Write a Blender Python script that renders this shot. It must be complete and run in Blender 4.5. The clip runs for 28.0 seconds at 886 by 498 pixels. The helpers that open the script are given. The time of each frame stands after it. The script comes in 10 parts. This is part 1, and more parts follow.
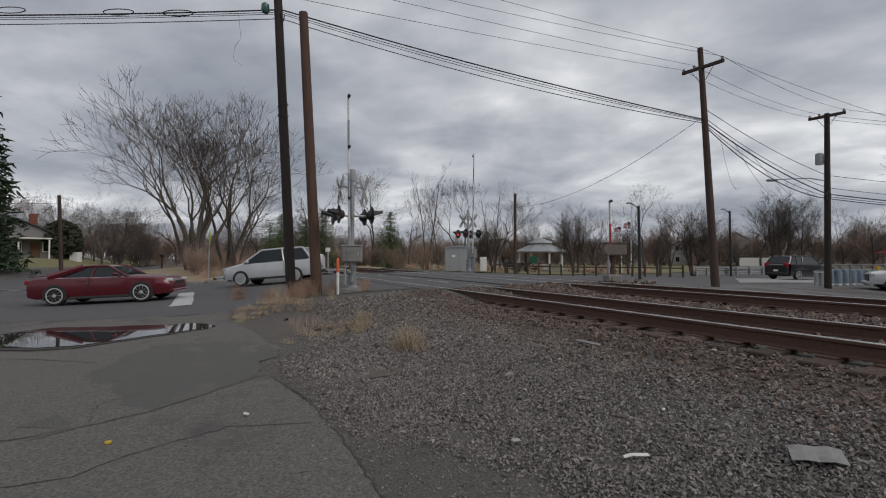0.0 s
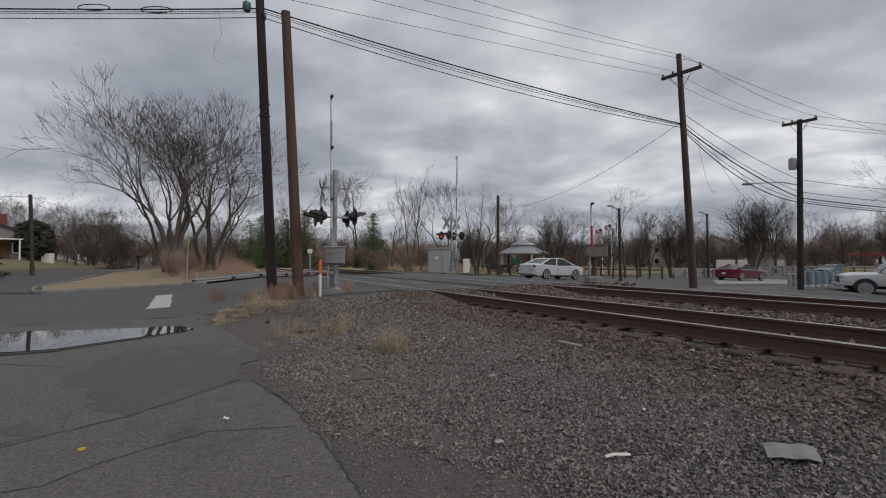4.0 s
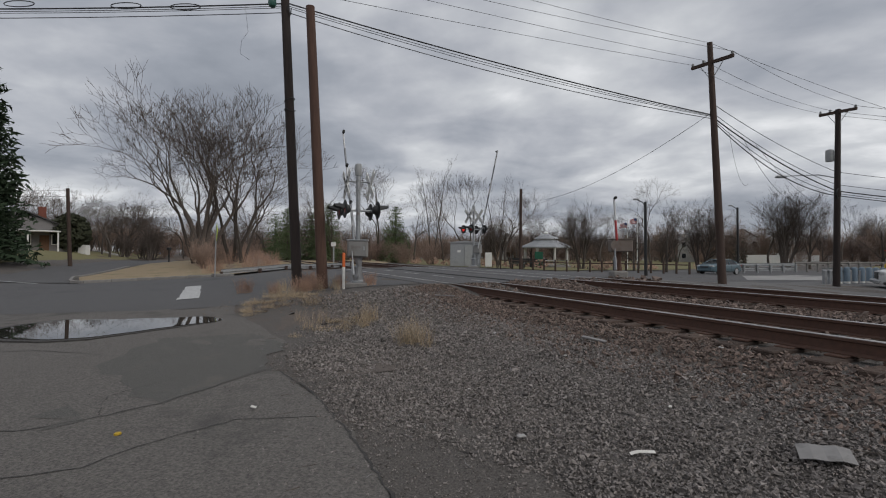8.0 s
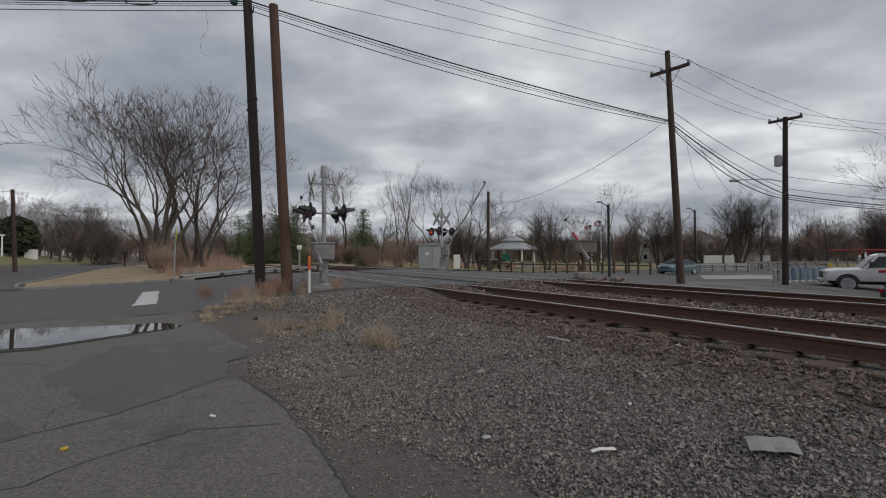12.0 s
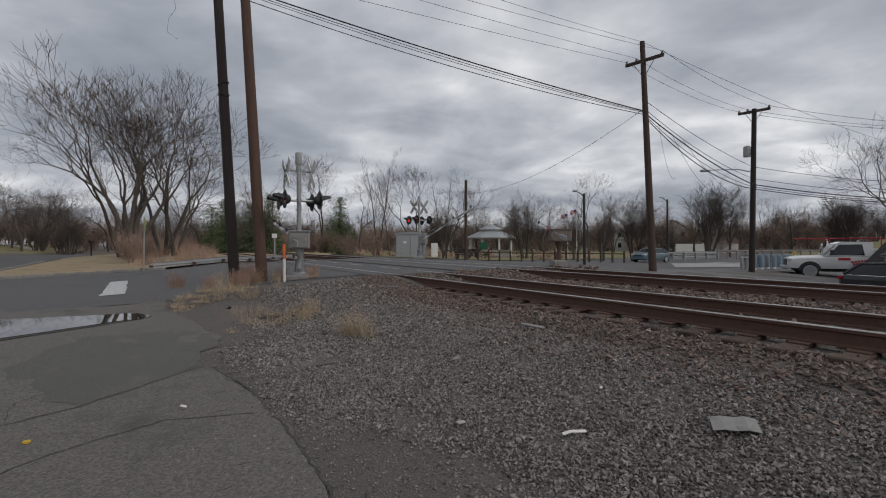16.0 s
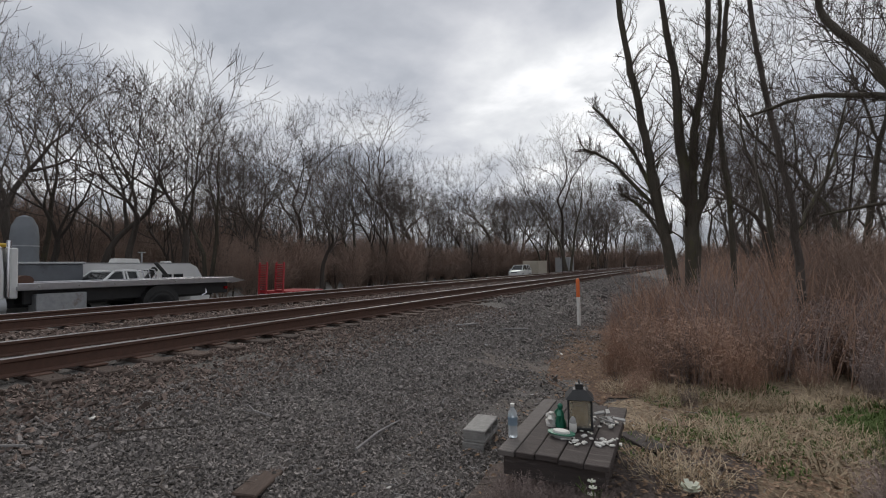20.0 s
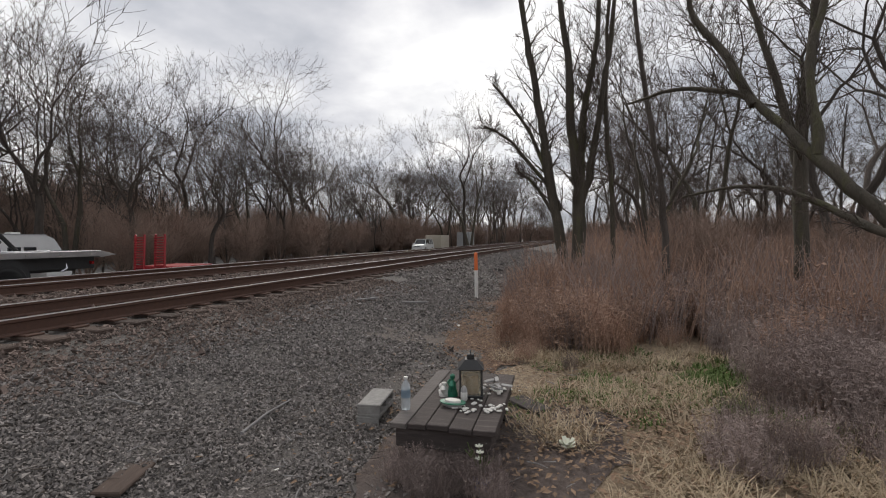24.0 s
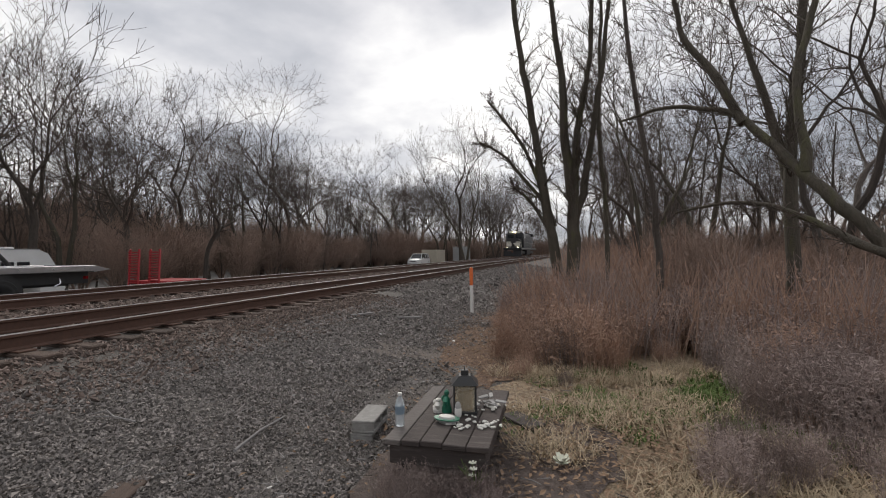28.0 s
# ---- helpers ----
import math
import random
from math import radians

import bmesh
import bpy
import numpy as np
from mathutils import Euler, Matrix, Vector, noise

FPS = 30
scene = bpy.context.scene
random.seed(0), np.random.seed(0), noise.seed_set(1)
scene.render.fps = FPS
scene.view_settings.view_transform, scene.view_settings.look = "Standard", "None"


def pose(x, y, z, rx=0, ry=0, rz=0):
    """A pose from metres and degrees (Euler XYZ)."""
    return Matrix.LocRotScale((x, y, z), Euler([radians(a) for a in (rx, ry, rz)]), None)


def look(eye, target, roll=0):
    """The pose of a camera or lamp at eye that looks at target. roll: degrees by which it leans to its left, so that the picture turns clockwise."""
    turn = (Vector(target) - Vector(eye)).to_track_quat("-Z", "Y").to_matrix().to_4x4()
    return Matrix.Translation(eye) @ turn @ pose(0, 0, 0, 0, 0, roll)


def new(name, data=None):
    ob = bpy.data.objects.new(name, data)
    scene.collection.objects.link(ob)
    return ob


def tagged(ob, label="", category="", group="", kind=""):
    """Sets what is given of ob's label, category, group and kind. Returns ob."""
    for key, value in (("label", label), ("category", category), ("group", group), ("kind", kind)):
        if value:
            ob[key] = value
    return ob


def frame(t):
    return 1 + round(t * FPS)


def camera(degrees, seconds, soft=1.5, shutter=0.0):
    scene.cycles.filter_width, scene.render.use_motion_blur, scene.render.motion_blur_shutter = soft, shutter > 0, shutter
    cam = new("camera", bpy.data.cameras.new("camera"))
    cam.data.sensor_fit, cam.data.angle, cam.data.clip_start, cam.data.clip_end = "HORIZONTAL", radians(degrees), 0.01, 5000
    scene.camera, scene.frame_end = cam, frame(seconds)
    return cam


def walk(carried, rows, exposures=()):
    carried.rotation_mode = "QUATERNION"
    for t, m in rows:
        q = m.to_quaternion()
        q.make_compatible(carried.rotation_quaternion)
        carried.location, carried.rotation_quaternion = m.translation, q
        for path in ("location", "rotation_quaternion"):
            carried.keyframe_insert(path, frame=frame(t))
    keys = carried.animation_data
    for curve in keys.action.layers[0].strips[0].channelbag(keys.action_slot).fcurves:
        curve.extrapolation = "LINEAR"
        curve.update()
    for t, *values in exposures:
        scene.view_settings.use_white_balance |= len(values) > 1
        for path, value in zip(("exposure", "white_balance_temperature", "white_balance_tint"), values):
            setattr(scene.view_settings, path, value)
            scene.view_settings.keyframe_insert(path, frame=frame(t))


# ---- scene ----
cam = camera(86.9, 28.0, soft=1.1, shutter=0.0)
ROWS = [
    (0, -0.108, 0.239, 1.608, 0.00, 1.19, 0.09),
    (0.5, -0.107, 0.239, 1.607, -0.13, 1.04, 0.09),
    (1, -0.105, 0.240, 1.607, -0.66, 1.11, 0.13),
    (1.5, -0.104, 0.240, 1.606, -1.44, 1.45, 0.12),
    (2, -0.103, 0.241, 1.606, -1.82, 1.63, 0.12),
    (2.5, -0.104, 0.240, 1.606, -2.04, 1.64, 0.13),
    (3, -0.105, 0.240, 1.606, -2.16, 1.54, 0.09),
    (3.5, -0.110, 0.240, 1.608, -2.17, 1.45, 0.07),
    (5.5, -0.127, 0.239, 1.613, -1.26, 1.22, -0.09),
    (6, -0.132, 0.239, 1.614, -1.01, 1.08, -0.10),
    (6.5, -0.130, 0.239, 1.614, -0.65, 0.73, -0.09),
    (7, -0.128, 0.240, 1.613, -0.28, 0.50, -0.14),
    (7.5, -0.126, 0.240, 1.613, 0.19, 0.56, -0.26),
    (8, -0.125, 0.241, 1.612, 0.62, 0.59, -0.28),
    (8.5, -0.123, 0.243, 1.614, 0.01, 0.54, -0.26),
    (9, -0.121, 0.245, 1.615, -1.51, 0.71, -0.21),
    (9.5, -0.108, 0.249, 1.616, -2.69, 0.87, -0.15),
    (10, -0.096, 0.252, 1.617, -3.36, 1.00, -0.07),
    (10.5, -0.097, 0.249, 1.619, -3.69, 1.11, -0.06),
    (11, -0.099, 0.245, 1.620, -3.55, 1.09, -0.02),
    (11.5, -0.095, 0.244, 1.618, -3.30, 1.01, 0.01),
    (13.5, -0.080, 0.241, 1.608, -3.17, 0.31, 0.14),
    (14, -0.076, 0.240, 1.606, -3.63, 0.06, 0.09),
    (14.5, -0.067, 0.238, 1.606, -3.77, -0.27, 0.03),
    (15, -0.059, 0.235, 1.605, -3.70, -0.55, 0.04),
    (15.5, -0.059, 0.242, 1.603, -4.49, -0.62, 0.05),
    (16, -0.060, 0.248, 1.601, -5.91, -0.50, 0.13),
    (16.5, -0.068, 0.231, 1.605, -13.42, -0.84, 0.29),
    (17, 0.044, 0.212, 1.589, -31.17, -1.31, 0.63),
    (17.5, 0.189, 0.113, 1.559, -53.79, -1.48, 0.84),
    (18, 0.164, -0.036, 1.571, -79.71, -0.35, 1.10),
    (18.5, 0.106, -0.159, 1.587, -103.75, 1.55, 1.16),
    (19, 0.073, -0.230, 1.585, -117.62, 2.47, 1.03),
    (19.5, 0.047, -0.255, 1.599, -122.30, 1.94, 0.96),
    (20, 0.054, -0.275, 1.594, -125.84, 2.04, 0.95),
    (20.5, 0.061, -0.328, 1.592, -129.21, 1.39, 1.08),
    (21, 0.068, -0.381, 1.591, -131.73, 0.95, 0.77),
    (21.5, 0.067, -0.378, 1.591, -133.28, 0.34, 0.77),
    (23.5, 0.062, -0.367, 1.591, -137.20, -1.00, 0.69),
    (24, 0.059, -0.366, 1.590, -137.60, -1.30, 0.60),
    (24.5, 0.056, -0.366, 1.589, -137.91, -1.51, 0.73),
    (25, 0.053, -0.365, 1.587, -137.98, -1.52, 0.71),
    (25.5, 0.043, -0.361, 1.588, -138.03, -1.42, 0.69),
    (26, 0.033, -0.357, 1.589, -137.91, -0.98, 0.70),
    (26.5, 0.030, -0.354, 1.593, -137.91, -0.41, 0.68),
    (27, 0.027, -0.352, 1.596, -138.25, 0.09, 0.68),
    (27.5, 0.025, -0.349, 1.600, -138.40, 0.38, 0.71),
    (28, 0.022, -0.347, 1.604, -138.08, 0.47, 0.58),
]
walk(cam, [(t, pose(x, y, z, 90 + p, r, a)) for t, x, y, z, a, p, r in ROWS], exposures=((0, -0.05, 6500, 10), (16, -0.05, 6500, 10), (19, 0.18, 6550, 10), (21, 0.34, 6650, 10), (24, 0.51, 6800, 11), (28, 0.53, 6850, 11)))

# ---- world: overcast sky with broken stratocumulus ----
SUN_AZ, SUN_EL = -128.0, 38.0          # heading in degrees from +y, turning left
world = bpy.data.worlds.new("overcast")
scene.world = world
world.use_nodes = True


def build_world():
    nt = world.node_tree
    nt.nodes.clear()
    N, L = nt.nodes.new, nt.links.new
    out, bg = N("ShaderNodeOutputWorld"), N("ShaderNodeBackground")
    sky = N("ShaderNodeTexSky")
    sky.sky_type, sky.sun_disc = "NISHITA", False
    sky.sun_elevation, sky.sun_rotation = radians(SUN_EL), radians(-SUN_AZ)
    dim = N("ShaderNodeMix")
    dim.data_type, dim.blend_type = "RGBA", "MULTIPLY"
    dim.inputs["Factor"].default_value = 1.0
    L(sky.outputs[0], dim.inputs["A"])
    dim.inputs["B"].default_value = (0.10, 0.10, 0.10, 1)
    geo = N("ShaderNodeTexCoord")
    sep = N("ShaderNodeSeparateXYZ")
    L(geo.outputs["Generated"], sep.inputs[0])

    def math_node(op, a, b=None):
        n = N("ShaderNodeMath")
        n.operation = op
        for k, v in enumerate((a, b)):
            if v is None:
                continue
            if isinstance(v, (int, float)):
                n.inputs[k].default_value = v
            else:
                L(v, n.inputs[k])
        return n.outputs[0]

    up = math_node("ADD", math_node("MAXIMUM", sep.outputs[2], 0.0), 0.16)
    px, py = math_node("DIVIDE", sep.outputs[0], up), math_node("DIVIDE", sep.outputs[1], up)
    flat = N("ShaderNodeCombineXYZ")
    L(px, flat.inputs[0]), L(py, flat.inputs[1])

    def cloud(scale, detail, rough, off, warp):
        m = N("ShaderNodeMapping")
        m.inputs["Location"].default_value = off
        L(flat.outputs[0], m.inputs[0])
        n = N("ShaderNodeTexNoise")
        n.inputs["Scale"].default_value, n.inputs["Detail"].default_value = scale, detail
        n.inputs["Roughness"].default_value, n.inputs["Distortion"].default_value = rough, warp
        L(m.outputs[0], n.inputs["Vector"])
        return n.outputs[0]

    big = cloud(0.75, 7, 0.52, (3.1, 7.7, 0), 0.25)
    fine = cloud(2.6, 5, 0.5, (1.3, 2.2, 0), 0.3)
    mass = math_node("ADD", math_node("MULTIPLY", big, 0.75), math_node("MULTIPLY", fine, 0.25))
    ramp = N("ShaderNodeValToRGB")
    e = ramp.color_ramp.elements
    e[0].position, e[0].color = 0.36, (0.27, 0.295, 0.34, 1)
    e[1].position, e[1].color = 0.66, (0.92, 0.93, 0.95, 1)
    for pos, col in ((0.44, (0.35, 0.375, 0.425, 1)), (0.51, (0.47, 0.49, 0.535, 1)), (0.58, (0.62, 0.64, 0.67, 1))):
        k = e.new(pos)
        k.color = col
    L(mass, ramp.inputs[0])
    # the veiled sun makes the cloud round it brighter
    sun_dir = Vector((-math.sin(radians(SUN_AZ)) * math.cos(radians(SUN_EL)), math.cos(radians(SUN_AZ)) * math.cos(radians(SUN_EL)), math.sin(radians(SUN_EL))))
    dot = N("ShaderNodeVectorMath")
    dot.operation = "DOT_PRODUCT"
    L(geo.outputs["Generated"], dot.inputs[0])
    dot.inputs[1].default_value = sun_dir
    near = math_node("POWER", math_node("MAXIMUM", dot.outputs["Value"], 0.0), 6.0)
    gain = math_node("ADD", math_node("MULTIPLY", near, 0.1), 1.0)
    lit = N("ShaderNodeVectorMath")
    lit.operation = "SCALE"
    L(ramp.outputs[0], lit.inputs[0]), L(gain, lit.inputs["Scale"])
    add = N("ShaderNodeMix")
    add.data_type = "RGBA"
    add.inputs["Factor"].default_value = 0.97
    L(dim.outputs["Result"], add.inputs["A"]), L(lit.outputs[0], add.inputs["B"])
    L(add.outputs["Result"], bg.inputs[0])
    bg.inputs[1].default_value = 1.0
    L(bg.outputs[0], out.inputs[0])


build_world()
sun_data = bpy.data.lights.new("sun", "SUN")
sun_data.energy, sun_data.angle, sun_data.color = 1.15, radians(30), (1.0, 0.96, 0.90)
sun = new("sun", sun_data)
sun.matrix_world = look((-math.sin(radians(SUN_AZ)) * 40, math.cos(radians(SUN_AZ)) * 40, 40 * math.tan(radians(SUN_EL))), (0, 0, 0))

# ---- plan ----
# s runs along the railway towards the crossing, d across it; the near rail lies at d = 5.9
UX, UY = -0.43, 0.903
RAIL_Z = 0.75
TRACKS = (6.70, 10.75)
TRACK_Z = (RAIL_Z, RAIL_Z + 0.065)


def P2(s, d):
    return (UX * s + UY * d, UY * s - UX * d)


def SD(x, y):
    return (UX * x + UY * y, UY * x - UX * y)


def sm(x, a, b):
    t = min(max((x - a) / (b - a), 0.0), 1.0)
    return t * t * (3 - 2 * t)


def bend(s):
    """The line curves away towards the thicket far along."""
    return -((-72 - s) ** 2) / 640 if s < -72 else 0.0


def gz(x, y):
    """Height of the ground: camera's pad at 0, the ballast bed, the hump of the crossing, the lower land beyond."""
    s, d = SD(x, y)
    d -= bend(s)
    bed = 0.475 * min(max((d - 2) / 3.2, 0), 1) + 0.035 * sm(d, 5.2, 5.6) - 0.51 * sm(d, 12.2, 14.8) - 0.4 * sm(d, 15, 24)
    road = 0.735 * min(max((d + 8) / 13.3, 0), 1) ** 2 - 0.3 * sm(d, 13, 19) - 0.3 * sm(d, 19, 27) - 0.25 * sm(d, 27, 45)
    bed += 0.065 * sm(d, 7.9, 8.3) * (1 - sm(d, 12.0, 12.8))
    road += 0.065 * sm(d, 7.6, 9.6) * (1 - sm(d, 12.5, 15))
    f = sm(d, 12, 20)
    w = sm(s, 9.6 - 3 * f, 12.9)
    dip = math.exp(-(((x + 6.9) ** 2 + (y - 10.1) ** 2) / 8.5) ** 2)
    z = bed * (1 - w) + road * w + sm(s, 34, 50) * (0.5 * (1 - sm(d, 0, 6)) + 1.2 * sm(-d, 13.3, 20))
    z -= 0.2 * sm(s, 26.6, 28.4) * sm(d, 3.2, 5.0) * (1 - sm(d, 13, 15))
    return z * (1 - dip) + 0.055 * dip


# ---- mesh building ----
class Geo:
    """Collects vertices and faces of one mesh."""

    def __init__(self):
        self.v, self.f, self.sm = [], [], []

    def add(self, verts, faces, smooth=False):
        n = len(self.v)
        self.v.extend(verts)
        self.f.extend([tuple(i + n for i in face) for face in faces])
        self.sm.extend([smooth] * len(faces))
        return self

    def box(self, c, size, bev=0.0, m=None):
        """A box with chamfered edges."""
        hx, hy, hz = (v / 2 for v in size)
        b = min(bev, hx * 0.9, hy * 0.9, hz * 0.9)
        vs, fs = [], []
        if b <= 0:
            for x in (-hx, hx):
                for y in (-hy, hy):
                    for z in (-hz, hz):
                        vs.append((x, y, z))
            fs = [(0, 1, 3, 2), (4, 6, 7, 5), (0, 4, 5, 1), (2, 3, 7, 6), (0, 2, 6, 4), (1, 5, 7, 3)]
        else:
            idx = {}
            for sx in (-1, 1):
                for sy in (-1, 1):
                    for sz in (-1, 1):
                        for k in range(3):
                            p = [sx * (hx - b), sy * (hy - b), sz * (hz - b)]
                            p[k] += (sx, sy, sz)[k] * b
                            idx[sx, sy, sz, k] = len(vs)
                            vs.append(tuple(p))
            for s in (-1, 1):
                r = (-1, 1)
                o = lambda q: q if s > 0 else q[::-1]
                fs.append(o((idx[s, -1, -1, 0], idx[s, 1, -1, 0], idx[s, 1, 1, 0], idx[s, -1, 1, 0])))
                fs.append(o((idx[-1, s, -1, 1], idx[-1, s, 1, 1], idx[1, s, 1, 1], idx[1, s, -1, 1])))
                fs.append(o((idx[-1, -1, s, 2], idx[1, -1, s, 2], idx[1, 1, s, 2], idx[-1, 1, s, 2])))
                for q in r:
                    o2 = lambda f4: f4 if s * q > 0 else f4[::-1]
                    fs.append(o2((idx[s, q, -1, 0], idx[s, q, -1, 1], idx[s, q, 1, 1], idx[s, q, 1, 0])))
                    fs.append(o2((idx[-1, s, q, 1], idx[-1, s, q, 2], idx[1, s, q, 2], idx[1, s, q, 1])))
                    fs.append(o2((idx[s, -1, q, 2], idx[s, -1, q, 0], idx[s, 1, q, 0], idx[s, 1, q, 2])))
                    for z in r:
                        t3 = (idx[s, q, z, 0], idx[s, q, z, 1], idx[s, q, z, 2])
                        fs.append(t3 if s * q * z > 0 else t3[::-1])
        cx, cy, cz = c
        if m is None:
            vs = [(x + cx, y + cy, z + cz) for x, y, z in vs]
        else:
            m3 = m.to_3x3()
            vs = [tuple(m3 @ Vector(p) + Vector(c)) for p in vs]
        return self.add(vs, fs)

    def tube(self, path, radii, n=8, cap=True, smooth=True):
        """A round bar along a path of points, with a radius at each."""
        path = [Vector(p) for p in path]
        if not hasattr(radii, "__len__"):
            radii = [radii] * len(path)
        vs, fs = [], []
        side = None
        for k, p in enumerate(path):
            t = (path[min(k + 1, len(path) - 1)] - path[max(k - 1, 0)])
            t = t.normalized() if t.length > 1e-9 else Vector((0, 0, 1))
            if side is None:
                side = t.orthogonal().normalized()
            side = (side - t * side.dot(t))
            side = side.normalized() if side.length > 1e-6 else t.orthogonal().normalized()
            up = t.cross(side)
            for j in range(n):
                a = 2 * math.pi * j / n
                vs.append(tuple(p + (side * math.cos(a) + up * math.sin(a)) * radii[k]))
        for k in range(len(path) - 1):
            for j in range(n):
                a, b = k * n + j, k * n + (j + 1) % n
                fs.append((a, b, b + n, a + n))
        self.add(vs, fs, smooth)
        if cap:
            self.add([vs[i] for i in range(n)], [tuple(reversed(range(n)))])
            self.add([vs[len(vs) - n + i] for i in range(n)], [tuple(range(n))])
        return self

    def cyl(self, a, b, r, n=16, r2=None):
        return self.tube([a, b], [r, r if r2 is None else r2], n)

    def lathe(self, profile, c=(0, 0, 0), n=20, smooth=True, m=None):
        """Turns a profile of (radius, height) about the vertical through c."""
        vs, fs = [], []
        for r, z in profile:
            for j in range(n):
                a = 2 * math.pi * j / n
                p = Vector((r * math.cos(a), r * math.sin(a), z))
                if m is not None:
                    p = m @ p
                vs.append((p.x + c[0], p.y + c[1], p.z + c[2]))
        for k in range(len(profile) - 1):
            for j in range(n):
                a, b = k * n + j, k * n + (j + 1) % n
                fs.append((a, b, b + n, a + n))
        fs.append(tuple(reversed(range(n))))
        fs.append(tuple(range(len(vs) - n, len(vs))))
        return self.add(vs, fs, smooth)

    def prism(self, outline, y0, y1, smooth=False):
        """An outline in (x, z), counter-clockwise seen from -y, drawn out from y0 to y1."""
        n = len(outline)
        vs = [(x, y0, z) for x, z in outline] + [(x, y1, z) for x, z in outline]
        fs = [tuple(range(n)), tuple(reversed(range(n, 2 * n)))]
        fs += [(i, i + n, (i + 1) % n + n, (i + 1) % n) for i in range(n)]
        return self.add(vs, fs, smooth)

    def loft(self, rings, closed=True, caps=True, smooth=True):
        n = len(rings[0])
        vs = [tuple(p) for ring in rings for p in ring]
        fs = []
        for k in range(len(rings) - 1):
            for j in range(n if closed else n - 1):
                a, b = k * n + j, k * n + (j + 1) % n
                fs.append((a, b, b + n, a + n))
        self.add(vs, fs, smooth)
        if caps and closed:
            self.add([tuple(p) for p in rings[0]], [tuple(reversed(range(n)))])
            self.add([tuple(p) for p in rings[-1]], [tuple(range(n))])
        return self

    def move(self, m):
        self.v = [tuple(m @ Vector(p)) for p in self.v]
        return self

    def mesh(self, name, mat):
        me = bpy.data.meshes.new(name)
        me.from_pydata(self.v, [], self.f)
        me.polygons.foreach_set("use_smooth", self.sm)
        if any(self.sm):
            me.set_sharp_from_angle(angle=radians(38))
        if mat is not None:
            me.materials.append(mat)
        me.update()
        return me


def part(name, geo, mat, parent, label="", m=None):
    ob = new(name, geo.mesh(name, mat))
    ob.parent = parent
    if m is not None:
        ob.matrix_basis = m
    if label:
        ob["label"] = label
    return ob


def thing(name, label, category, m=None, group="", kind=""):
    ob = new(name)
    ob.empty_display_size = 0.1
    tagged(ob, label, category, group, kind)
    if m is not None:
        ob.matrix_basis = m
    return ob


def single(name, geo, mat, label="", category="", m=None, group="", kind=""):
    ob = new(name, geo.mesh(name, mat))
    tagged(ob, label, category, group, kind)
    if m is not None:
        ob.matrix_basis = m
    return ob


